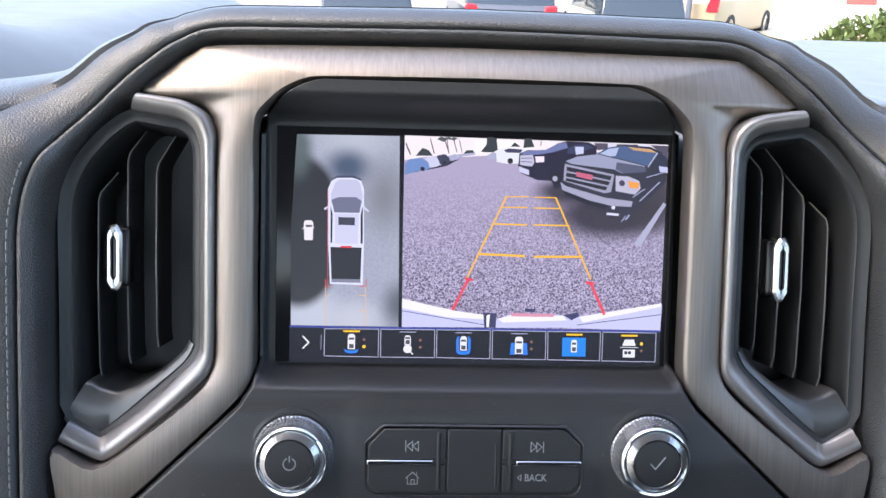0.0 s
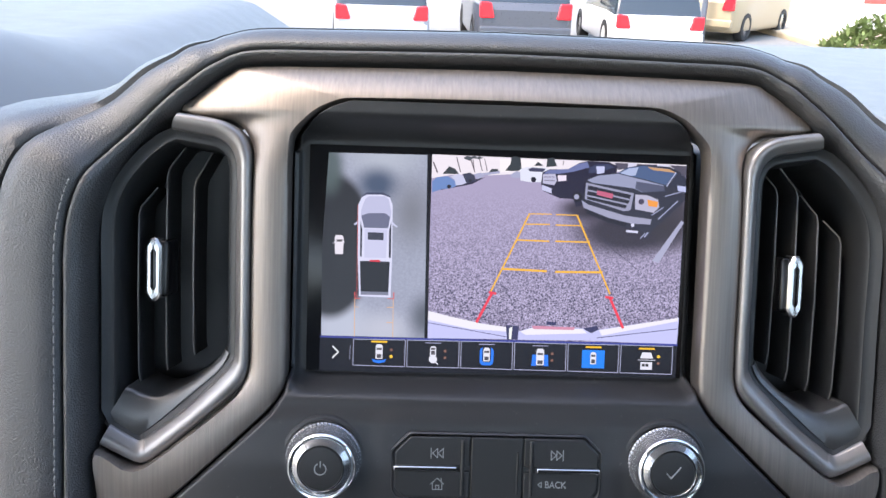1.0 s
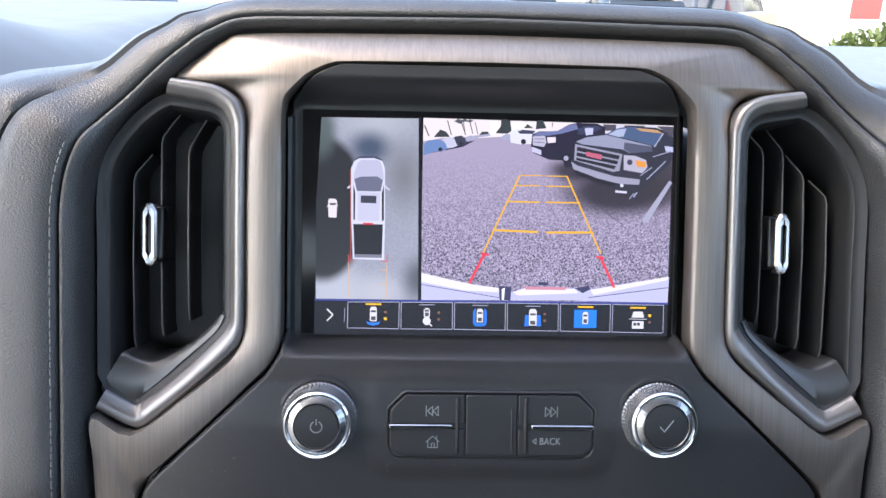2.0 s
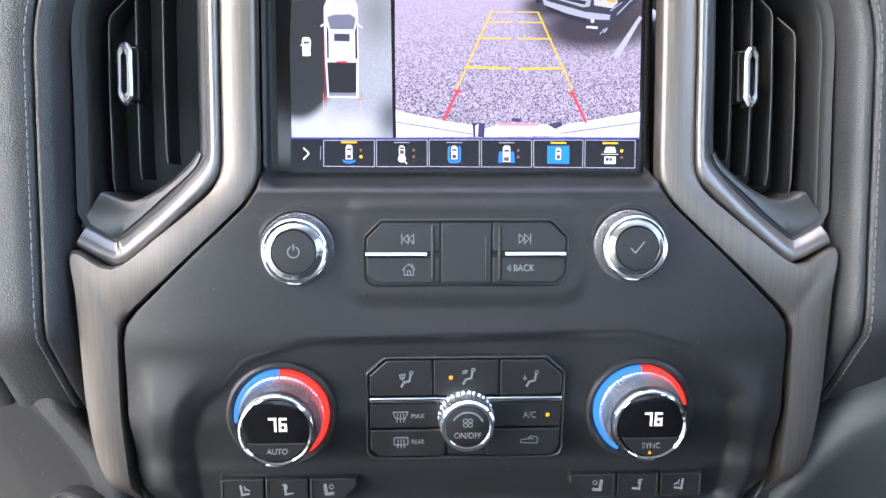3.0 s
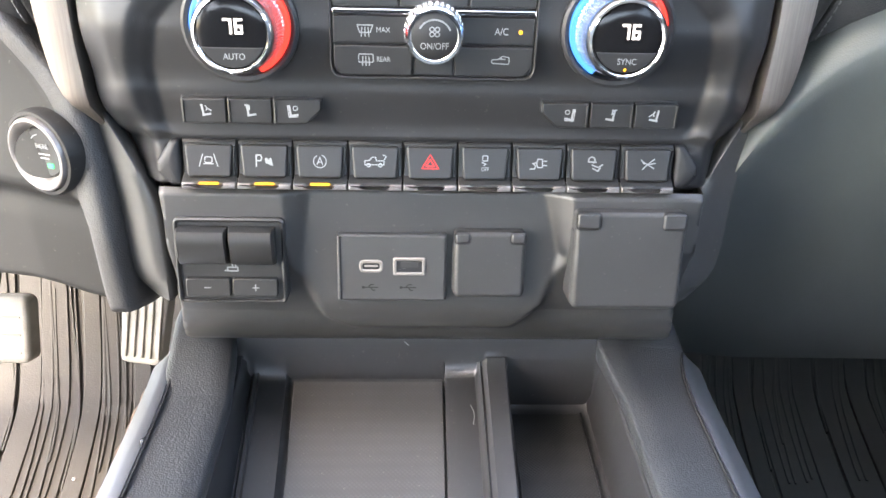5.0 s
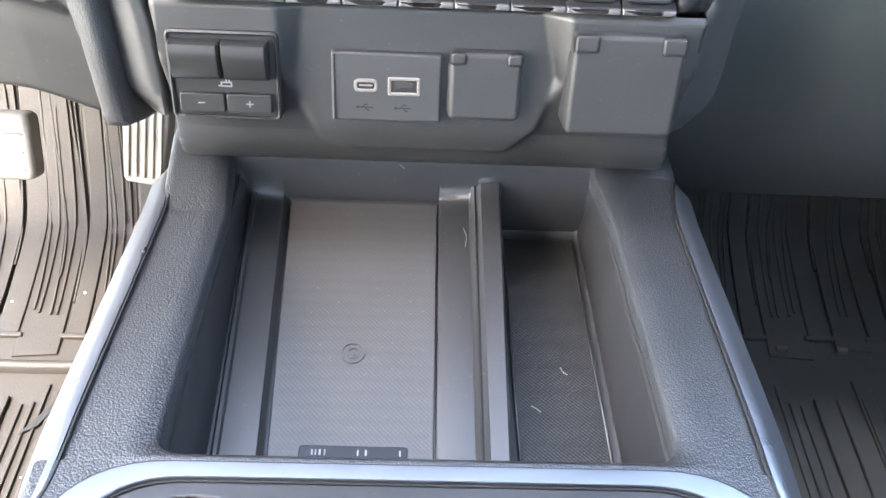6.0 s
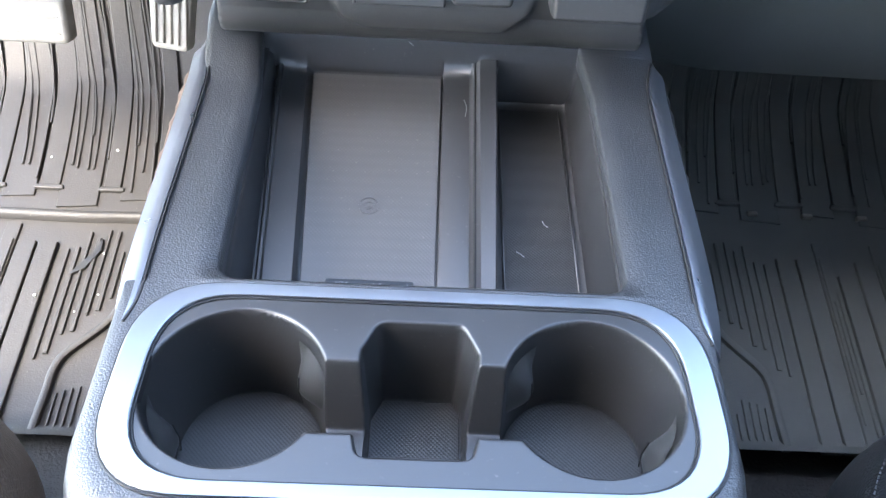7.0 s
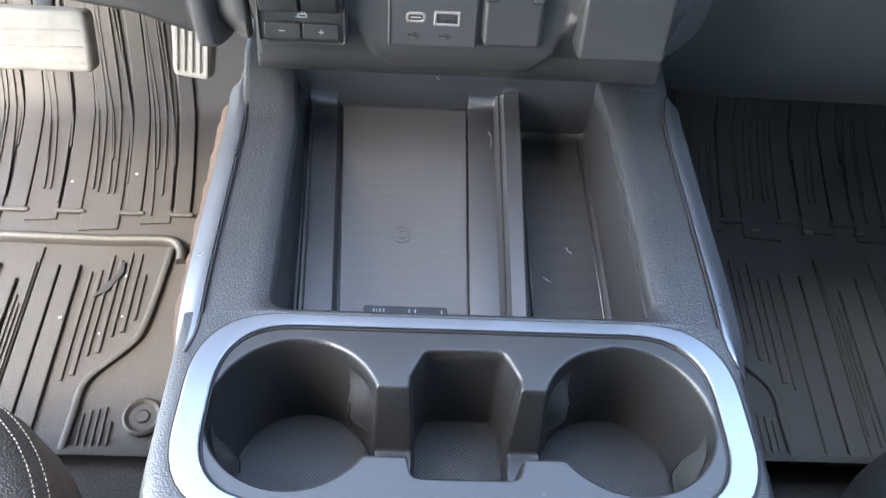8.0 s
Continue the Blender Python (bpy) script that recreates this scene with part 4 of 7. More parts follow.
fcap = part("cap", lathe([(0.0104, 0.0130), (0.0103, 0.0155), (0.0098, 0.0158), (0.0005, 0.0159)], 56), KEYCAP, fan, "black cap")
words("lettering", "ON/OFF", 0.0042, INK, fcap, 0, -0.0042, 0.0161, 0.85)
marks([arc(-0.0012, 0.0034, 0.0010, 0, 360, 10), arc(0.0012, 0.0034, 0.0010, 0, 360, 10), arc(-0.0012, 0.0012, 0.0010, 0, 360, 10), arc(0.0012, 0.0012, 0.0010, 0, 360, 10)], fcap, 0.0005, z=0.0160)
marks([arc(0, 0, 0.0076, 25, 150, 16)], fcap, 0.0008, z=0.0160)

# Seat heater keys ----------------------------------------------------------------
def seat_keys(xc, side, label):
    b = thing("seat_key_bank", at(STACK, xc, -0.1615, 0.0030) @ pose(0, 0, 0, 6), label, "button bank", "seat comfort keys")
    def sx(p):
        return [(side * x, y) for x, y in p]
    part("recess", plate(rounded(sx([(-0.0338, -0.0068), (0.0275, -0.0068), (0.0352, 0.0010), (0.0352, 0.0068), (-0.0338, 0.0068)]), 0.001, 3), -0.008, 0.0006, 0.0003), DARK, b)
    shapes = ([(-0.0332, -0.0062), (-0.0116, -0.0062), (-0.0116, 0.0062), (-0.0332, 0.0062)], [(-0.0110, -0.0062), (0.0106, -0.0062), (0.0106, 0.0062), (-0.0110, 0.0062)],
              [(0.0112, -0.0062), (0.0272, -0.0062), (0.0346, 0.0012), (0.0346, 0.0062), (0.0112, 0.0062)])
    for n, s in enumerate(shapes):
        k = key("seat_key", sx(s), b, 0.0046, r=0.0010, low=-0.004)
        cx = (-0.0218, 0.0, 0.0205)[n] * side
        seat = [[(-0.0014 * side, 0.0030), (-0.0008 * side, -0.0012)], [(-0.0010 * side, -0.0020), (0.0026 * side, -0.0014)]]
        marks(seat, k, 0.0010, z=0.0047, x=cx, y=0, material=INK_DIM)
        if n == 0:
            marks([[(0.0004 * side, 0.0026), (0.0012 * side, 0.0012), (0.0006 * side, 0.0004)], [(0.0018 * side, 0.0010), (0.0030 * side, 0.0002)]], k, 0.0006, z=0.0047, x=cx, material=INK_DIM)
        if n == 1:
            marks([[(-0.0022 * side, 0.0032), (-0.0004 * side, 0.0030), (-0.0002 * side, 0.0010)]], k, 0.0007, z=0.0047, x=cx, material=INK_DIM)
        if n == 2:
            marks([arc(0.0016 * side, 0.0018, 0.0011, 0, 360, 8), [(-0.0022 * side, 0.0030), (-0.0016 * side, -0.0026), (0.0026 * side, -0.0024)]], k, 0.0005, z=0.0047, x=cx)
        part("key_ridge", plate(rounded(sx(box2(-0.0326 + 0.0222 * n, -0.0056, -0.0316 + 0.0222 * n, 0.0056)) if side > 0 else box2(0.0316 - 0.0222 * n, -0.0056, 0.0326 - 0.0222 * n, 0.0056), 0.0004, 2), 0.003, 0.0052, 0.0005), KEYCAP, k)
    return b


seat_keys(-0.0868, 1, "row of three black heated and cooled seat keys")
seat_keys(0.0910, -1, "row of three black heated and cooled seat keys")

# Toggle switches ----------------------------------------------------------------
PITCH, SW_X0 = 0.02785, -0.1098


def switch_icon(n, parent, z):
    if n == 0:
        marks([[(-0.0046, -0.0030), (-0.0028, 0.0030)], [(0.0046, -0.0030), (0.0028, 0.0030)], rounded(box2(-0.0018, -0.0012, 0.0018, 0.0016), 0.0006, 2) + [(-0.0018, 0)], [(-0.0024, -0.0018), (0.0024, -0.0018)]], parent, 0.0005, z)
    elif n == 1:
        marks([[(-0.0040, -0.0028), (-0.0040, 0.0028), (-0.0018, 0.0028), (-0.0012, 0.0014), (-0.0018, 0.0), (-0.0040, 0.0)]], parent, 0.0007, z)
        marks([], parent, z=z, fill=[[(0.0002, 0.0012), (0.0014, 0.0016), (0.0018, -0.0010), (0.0044, -0.0026), (0.0034, 0.0018), (0.0006, -0.0012)]])
    elif n == 2:
        marks([arc(0, 0, 0.0032, 120, 430, 20), [(-0.0014, -0.0016), (0, 0.0020), (0.0014, -0.0016)], [(-0.0008, -0.0004), (0.0008, -0.0004)]], parent, 0.0005, z)
    elif n == 3:
        marks([[(-0.0052, -0.0014), (-0.0052, 0.0006), (-0.0030, 0.0008), (-0.0016, 0.0024), (0.0002, 0.0024), (0.0006, 0.0006), (0.0044, 0.0006), (0.0044, -0.0014), (-0.0052, -0.0014)], arc(-0.0034, -0.0016, 0.0009, 0, 360, 8), arc(0.0026, -0.0016, 0.0009, 0, 360, 8),
               [(0.0046, 0.0012), (0.0056, 0.0028), (0.0040, 0.0036)]], parent, 0.0005, z)
    elif n == 4:
        marks([[(-0.0042, -0.0030), (0, 0.0040), (0.0042, -0.0030), (-0.0042, -0.0030)], [(-0.0020, -0.0018), (0, 0.0016), (0.0020, -0.0018), (-0.0020, -0.0018)]], parent, 0.0006, z, material=INK_RED)
    elif n == 5:
        marks([rounded(box2(-0.0013, 0.0012, 0.0013, 0.0038), 0.0005, 2) + [(-0.0013, 0.0024)], [(-0.0016, 0.0004), (0.0004, -0.0004), (-0.0006, -0.0012)]], parent, 0.0006, z)
        words("lettering", "OFF", 0.0030, INK, parent, 0, -0.0032, z + 0.0001, 0.8)
    elif n == 6:
        marks([[(-0.0048, -0.0026), (-0.0026, -0.0026), (-0.0020, -0.0010), (-0.0036, 0.0002), (-0.0014, 0.0006)], [(-0.0010, 0.0024), (0.0014, 0.0024), (0.0014, -0.0018), (-0.0010, -0.0018), (-0.0016, 0.0003), (-0.0010, 0.0024)], [(0.0014, 0.0014), (0.0036, 0.0014)], [(0.0014, -0.0008), (0.0036, -0.0008)]], parent, 0.0006, z)
    elif n == 7:
        marks([arc(-0.0012, 0.0022, 0.0016, -60, 220, 12), [(-0.0030, 0.0014), (0.0010, 0.0012)], [(-0.0010, -0.0002), (0.0032, -0.0018), (0.0022, -0.0034), (-0.0006, -0.0020)], [(0.0030, -0.0010), (0.0044, 0.0000)]], parent, 0.0007, z)
    else:
        marks([[(-0.0030, 0.0018), (0.0030, -0.0016)], [(-0.0028, -0.0022), (0.0000, 0.0006), (0.0032, 0.0030)], [(-0.0036, 0.0026), (-0.0020, 0.0006)], [(0.0006, 0.0004), (0.0036, 0.0010)]], parent, 0.0006, z)


SWITCH_NAMES = ("lane keeping", "parking sensor", "engine stop-start", "tailgate", "red-marked hazard", "traction control", "power outlet", "hill descent", "lane departure")


def toggle_switch(n):
    lit_ = n < 3
    s = thing("toggle_switch", at(STACK, SW_X0 + PITCH * n, -0.190, 0.0), "black %s toggle switch with silver lip%s" % (SWITCH_NAMES[n], ", amber bar lit" if lit_ else ""), "toggle switch", "row of dashboard toggle switches")
    h = PITCH / 2 - 0.0004
    rings = []
    for y, zf in ((0.0125, -0.006), (0.0123, -0.0016), (0.0112, -0.0006), (0.0, -0.0004), (-0.0050, 0.0004), (-0.0066, 0.0030), (-0.0080, 0.0052), (-0.0092, 0.0056), (-0.0098, 0.0040), (-0.0098, -0.006)):
        rings.append([(-h, y, zf), (-h + 0.0006, y, zf + 0.0004), (h - 0.0006, y, zf + 0.0004), (h, y, zf)])
    bm = bmesh.new()
    bridge(bm, rings, closed=False)
    part("rocker", bm, KEYCAP, s, angle=30)
    face = rounded([(-0.0108, -0.0064), (0.0108, -0.0064), (0.0120, 0.0102), (-0.0120, 0.0102)], 0.0018, 3)
    cap = bmesh.new()
    plate(face, 0.0, 0.0034, 0.0010, bm=cap)
    cap.transform(Matrix.Rotation(radians(-7), 4, "X"))
    f = part("pad", cap, KEYCAP, s, "raised black pad")
    part("edge_highlight", plate(rounded([(0.0113, -0.0058), (0.0121, -0.0058), (0.0129, 0.0094), (0.0123, 0.0094)], 0.0003, 2), -0.001, 0.0020, 0.0006), KEYCAP, s)
    before = set(f.children)
    switch_icon(n, f, 0.0035)
    for c in f.children:
        if c not in before:
            c.matrix_parent_inverse = Matrix.Identity(4)
            c.matrix_basis = Matrix.Rotation(radians(-7), 4, "X") @ Matrix.Translation((0, 0.0022, 0))
    lip = rounded([(-h, -0.0114), (h, -0.0114), (h, -0.0084), (0.0076, -0.0084), (0.0056, -0.0101), (-0.0056, -0.0101), (-0.0076, -0.0084), (-h, -0.0084)], 0.0004, 2)
    part("silver_lip", plate(lip, -0.004, 0.0070, 0.0008), VENT_SATIN, s, "satin silver lip")
    if lit_:
        part("indicator_bar", plate(rounded(box2(-0.0049, -0.0098, 0.0049, -0.0080), 0.0005, 3), 0.0036, 0.0068, 0.0005), AMBER, s, "lit amber bar")
    else:
        part("indicator_bar", plate(rounded(box2(-0.0046, -0.0099, 0.0046, -0.0086), 0.0004, 3), 0.0036, 0.0061, 0.0005), KEYCAP, s, "unlit black bar")
    return s


for n in range(9):
    toggle_switch(n)
for sx, xe in ((-1, SW_X0 - PITCH / 2), (1, SW_X0 + PITCH * 8.5)):
    e = thing("switch_row_end", at(STACK, xe, -0.190, 0.0), "black moulded end piece beside the toggle switches", "trim piece", "switch row ends")
    part("end_cap", plate(rounded([(sx * 0.0004, -0.0108), (sx * 0.0060, -0.0108), (sx * 0.0130, -0.0040), (sx * 0.0130, 0.0010), (sx * 0.0050, 0.0125), (sx * 0.0004, 0.0125)], 0.002, 4), -0.012, 0.0024, 0.0025, crown=0.0006), DARK, e)

# Lower panel with the sockets ----------------------------------------------------------------
lower = thing("socket_panel", STACK, "black lower dashboard panel holding ports and covers", "dashboard panel", kind="structure")
WELL = poly_dist(rounded([(-0.0600, -0.195), (-0.0680, -0.243), (-0.0545, -0.277), (-0.040, -0.286), (0.048, -0.286), (0.064, -0.268), (0.0720, -0.238), (0.0600, -0.195)], 0.006))


def lower_point(i, j):
    v = -0.202 - 0.128 * i / 110
    u = 0.0035 - 0.152 + 0.304 * j / 180
    half = lerp_table([(-0.33, 0.148), (-0.28, 0.1380), (-0.262, 0.1365), (-0.205, 0.1395)], v)
    w = 0.0030 * step((-0.2015 - v) / 0.004) - 0.0070
    d = WELL(u, v)
    w += lerp_table([(-0.300, 0.0), (-0.275, -0.0060), (-0.254, -0.0010), (-0.234, 0.0062), (-0.200, 0.0070)], v) * min(1.0, max(0.0, (d + 0.001) / max(0.004, 0.0135 - 0.24 * max(0.0, -0.206 - v)))) * (1 + 0.55 * step((u - 0.03) / 0.03))
    w -= 0.060 * step((abs(u - 0.0035) - half) / 0.008)
    w -= 24 * max(0.0, -0.266 - v) ** 2
    return (u, v, w)


part("moulding", field(111, 181, lower_point), SOCKET_BLACK, lower, angle=70)

brake_ctl = thing("trailer_brake_controller", at(STACK, -0.1015, -0.2405, 0.0040), "black trailer brake controller with slider and minus plus keys", "brake controller")
fo = rounded(box2(-0.0285, -0.0235, 0.0285, 0.0235), 0.0035, 4)
part("surround", hoop(fo, inset(fo, 0.0022), -0.014, 0.0022, 0.0010), KEYCAP, brake_ctl)
part("back_plate", plate(inset(fo, 0.0020), -0.014, 0.0004, 0.0003), KEYCAP, brake_ctl)


def lever(x0, x1, name):
    prof = [(0.0190, 0.0), (0.0189, 0.0060), (0.0178, 0.0084), (0.0150, 0.0096), (0.0110, 0.0096), (0.0060, 0.0080), (0.0015, 0.0066), (-0.0006, 0.0044), (-0.0010, 0.0)]
    bm = bmesh.new()
    bridge(bm, [[(x0, y, z * 0.7) for y, z in prof], [(x0 + 0.0012, y, z) for y, z in prof], [(x1 - 0.0012, y, z) for y, z in prof], [(x1, y, z * 0.7) for y, z in prof]], closed=True, cap0=True, cap1=True)
    return part(name, bm, KEYCAP, brake_ctl, angle=30)


lever(-0.0262, -0.0004, "fixed_grip")
lever(0.0002, 0.0236, "sliding_grip")
for sx, lines in ((-1, [[(-0.0016, 0), (0.0016, 0)]]), (1, [[(-0.0016, 0), (0.0016, 0)], [(0, -0.0016), (0, 0.0016)]])):
    xs = sorted((sx * 0.0006, sx * 0.0238))
    k = key("minus_key" if sx < 0 else "plus_key", box2(xs[0], -0.0190, xs[1], -0.0088), brake_ctl, 0.0036, r=0.0016)
    marks(lines, k, 0.0006, 0.0037, sx * 0.0125, -0.0138)
marks([[(-0.0026, 0.0010), (-0.0026, -0.0010), (0.0026, -0.0010), (0.0026, 0.0010), (-0.0026, 0.0010)], [(-0.0040, -0.0008), (-0.0026, -0.0008)], [(0.0000, 0.0010), (0.0000, 0.0026)], [(0.0016, 0.0010), (0.0016, 0.0024)]], brake_ctl, 0.0007, 0.0006, 0.0005, -0.0045, material=INK_DIM)

usb = thing("usb_port_plate", at(STACK, -0.0180, -0.2455, -0.0045), "black plate with two grey-framed usb ports", "usb ports")
part("plate", plate(rounded(box2(-0.0290, -0.0188, 0.0290, 0.0188), 0.0018, 4), -0.004, 0.0050, 0.0014), PLASTIC, usb)
part("edge_ridge", plate(rounded(box2(-0.0288, -0.0182, -0.0268, 0.0182), 0.0007, 3), 0.003, 0.0058, 0.0008), PLASTIC, usb)
for name, px, a, b in (("usb_c_port", -0.0110, 0.0064, 0.0036), ("usb_a_port", 0.0092, 0.0086, 0.0050)):
    o = rounded(box2(px - a, 0.0012 - b, px + a, 0.0012 + b), min(a, b) * (0.95 if a < 0.007 else 0.25), 5)
    pr = part(name, hoop(o, inset(o, 0.0018), 0.003, 0.0058, 0.0005), USB_GREY, usb, "grey port collar")
    part("port_hole", plate(inset(o, 0.0016), 0.003, 0.0051, 0.0001), DARK, pr)
    part("port_tongue", plate(rounded(box2(px - a * 0.55, 0.0012 - b * (0.1 if a > 0.007 else 0.12), px + a * 0.55, 0.0012 + b * (0.5 if a > 0.007 else 0.16)), 0.0003, 2), 0.004, 0.0054, 0.0002), USB_GREY if a < 0.007 else CABIN, pr)
    marks([[(-0.0040, 0), (0.0036, 0)], [(-0.0018, 0), (-0.0004, 0.0016), (0.0012, 0.0016)], [(-0.0004, 0), (0.0008, -0.0016), (0.0020, -0.0016)]], usb, 0.0006, 0.0051, px, -0.0108, material=INK_BLACK, fill=[box2(-0.0050, -0.0007, -0.0036, 0.0007)])


def socket_cover(x, y, w, a, b, label, z=0.008):
    c = thing("socket_cover", at(STACK, x, y, w), label, "socket cover", "power socket covers")
    part("flap", plate(rounded(box2(-a, -b, a, b), [0.0042, 0.0042, 0.0034, 0.0034], 4), -0.016, z, 0.0026, 4), SOCKET_BLACK, c, "black rubber flap")
    part("edge_ridge", plate(rounded(box2(-a - 0.0006, -b + 0.0016, -a + 0.0052, b * 0.62), 0.0022, 4), -0.010, z - 0.0006, 0.0040, 5), SOCKET_BLACK, c)
    for sx in (-1, 1):
        xs = sorted((sx * a * 0.56, sx * (a - 0.0004)))
        lug = rounded(box2(xs[0], b * 0.66, xs[1], b - 0.0004), 0.0022, 4)
        part("hinge_gap", plate(inset(lug, -0.0005), z - 0.003, z + 0.0001, 0.0001, 1), INK_BLACK, c)
        part("hinge_lug", plate(lug, -0.004, z + 0.0010, 0.0014, 4), SOCKET_BLACK, c)
    return c


socket_cover(0.0338, -0.2425, -0.004, 0.0190, 0.0185, "small black hinged socket cover")
socket_cover(0.1045, -0.2360, 0.004, 0.0285, 0.0265, "large black hinged socket cover", 0.011)

# Start button ----------------------------------------------------------------
start_ring = thing("start_button", at(STACK, -0.1992, -0.1880, -0.0065) @ pose(0, 0, 0, 8, -28, 0), "round engine start button with chrome ring and green light", "start button")
part("collar", lathe([(0.0232, -0.012), (0.0230, -0.0030), (0.0222, -0.0014), (0.0204, -0.0012), (0.0198, -0.0024)], 64, close=False), KNEE_BLACK, start_ring, "black collar")
part("bezel", lathe([(0.0198, -0.012), (0.0197, -0.0006), (0.0190, 0.0008), (0.0180, 0.0010), (0.0168, 0.0004), (0.0146, -0.0024), (0.0138, -0.0046), (0.0136, -0.0080)], 64, close=False), VENT_SATIN, start_ring, "satin silver ring")
sb = part("push_face", lathe([(0.0134, -0.002), (0.0132, 0.0010), (0.0124, 0.0018), (0.006, 0.0014), (0.0004, 0.0012)], 56), KEYCAP, start_ring, "black push face")
sb.location = (0, 0, -0.0062)
words("lettering", "ENGINE", 0.0036, INK_DIM, sb, 0.0, 0.0032, 0.0020, 0.7)
marks([[(-0.0045, 0), (0.0045, 0)], [(-0.0040, -0.0022), (0.0030, -0.0022)]], sb, 0.0008, 0.0018, 0, -0.001, material=INK_DIM)
marks([arc(0, 0, 0.0095, 100, 230, 14)], sb, 0.0006, 0.0018, material=INK_DIM)
part("lamp", plate(rounded(box2(0.0010, -0.0084, 0.0052, -0.0058), 0.0006, 3), 0.0005, 0.0022, 0.0003), GREEN, sb, "green lamp")


# Infotainment screen ----------------------------------------------------------------
screen = thing("infotainment_screen", STACK, "lit dashboard touchscreen showing a reversing camera view and overhead truck view", "touchscreen")
glass = part("display_glass", plate(box2(-0.0905, -0.0025, 0.0935, 0.1070), -0.004, -0.0006, 0.0003), GLOSS, screen, "black display glass")


def mm(pts):
    return [(x * 0.001, y * 0.001) for x, y in pts]


LAYER = 0.00006
GLOW = 1.0


def shown(name, outlines, color, level, strength=GLOW, material=None, parent=None, label=""):
    """A flat piece of the picture on the display; a higher level lies over a lower one."""
    bm = bmesh.new()
    for pts in outlines:
        vs = [bm.verts.new((x, y, -0.0005 + LAYER * level)) for x, y in mm(pts)]
        f = bm.faces.new(vs)
    bmesh.ops.triangulate(bm, faces=bm.faces)
    ob = part(name, bm, material or lit(name + "_pixels", color, strength), parent or screen, label, smooth=False)
    return ob


def shown_each(name, outlines, color, level, parent=None, label=""):
    """The same for several alike pieces, each an object of its own with one material."""
    m = lit(name + "_pixels", color, GLOW)
    for pts in outlines:
        shown(name, [pts], color, level, material=m, parent=parent, label=label)


def line(pts, width):
    """The outline of a stroke along two points, in millimetres."""
    (x0, y0), (x1, y1) = pts
    d = Vector((x1 - x0, y1 - y0)).normalized()
    s = Vector((-d.y, d.x)) * width / 2
    return [(x0 + s.x, y0 + s.y), (x0 - s.x, y0 - s.y), (x1 - s.x, y1 - s.y), (x1 + s.x, y1 + s.y)]


def dot_(x, y, r, n=14):
    return [(x + r * math.cos(2 * math.pi * i / n), y + r * math.sin(2 * math.pi * i / n)) for i in range(n)]


ASPHALT_PX = speckled("asphalt_pixels", (0.045, 0.040, 0.085), (0.62, 0.57, 0.78), 0.00075, GLOW, (0.35, 0.68), (0.035, 0.090))
OVERHEAD_PX = speckled("overhead_asphalt_pixels", (0.28, 0.32, 0.40), (0.40, 0.44, 0.53), 0.0009, GLOW, (0.2, 0.8))
soft_spots(ASPHALT_PX, [([(65.5, 69.2)][0], 0.040, 0.016, (0.020, 0.017, 0.032), 0.35), ([(43.8, 79.6)][0], 0.020, 0.008, (0.03, 0.026, 0.045), 0.3), ([(85.3, 77.8)][0], 0.018, 0.022, (0.04, 0.036, 0.055), 0.3)])

# overhead view
over = shown("overhead_view", [[(-81.4, 103.2), (-34.0, 103.5), (-32.9, 14.6), (-83.4, 14.6), (-83.8, 59.9)]], (0.4, 0.4, 0.5), 1, material=OVERHEAD_PX, label="overhead view of a grey car park")
soft_spots(OVERHEAD_PX, [([(-54.3, 103.3)][0], 0.030, 0.018, (0.46, 0.52, 0.66), 0.0), ([(-74.2, 17.7)][0], 0.022, 0.022, (0.50, 0.56, 0.74), 0.2), ([(-53.1, 18.0)][0], 0.020, 0.014, (0.52, 0.56, 0.72), 0.1),
                         ([(-57.8, 88.7)][0], 0.0155, 0.0120, (0.05, 0.085, 0.17), 0.15), ([(-40.8, 75.2)][0], 0.016, 0.026, (0.20, 0.22, 0.29), 0.0), ([(-33.1, 25.0)][0], 0.012, 0.016, (0.10, 0.12, 0.17), 0.1),
                         ([(-79.9, 58.6)][0], 0.0225, 0.0385, (0.006, 0.008, 0.012), 0.82), ([(-81.3, 96.0)][0], 0.010, 0.018, (0.09, 0.13, 0.15), 0.3)])
shown("bumper_shade", [[(-65.3, 82.8), (-62.9, 84.6), (-55.1, 84.8), (-51.4, 83.1), (-51.9, 82.0), (-65.0, 81.7)]], (0.06, 0.07, 0.11), 3, parent=over)
truck = shown("truck_from_above", [[(-65.3, 82.2), (-62.9, 83.6), (-55.6, 83.8), (-51.7, 82.5), (-50.3, 78.9), (-49.9, 53.9), (-50.2, 34.0), (-65.5, 34.3), (-66.5, 53.6), (-66.8, 78.6)]], (0.74, 0.74, 0.80), 4, label="white pickup drawn from above")
shown("truck_bonnet", [[(-63.7, 81.2), (-61.9, 82.8), (-54.0, 83.0), (-52.2, 81.5), (-50.8, 75.2), (-51.3, 71.5), (-53.9, 73.6), (-62.8, 73.4), (-65.4, 71.3), (-65.4, 76.0)]], (0.55, 0.55, 0.62), 5, parent=truck)
shown("truck_windscreen", [[(-65.2, 73.4), (-61.8, 74.7), (-53.9, 74.9), (-51.3, 73.1), (-52.2, 67.6), (-63.8, 67.6)]], (0.16, 0.17, 0.22), 6, parent=truck)
shown("truck_roof", [[(-63.5, 67.1), (-52.5, 67.0), (-52.8, 53.1), (-63.3, 53.1)]], (0.62, 0.62, 0.68), 5, parent=truck)
shown("truck_sunroof", [[(-61.9, 65.5), (-54.3, 65.4), (-54.3, 61.8), (-61.9, 61.9)]], (0.05, 0.055, 0.07), 6, parent=truck)
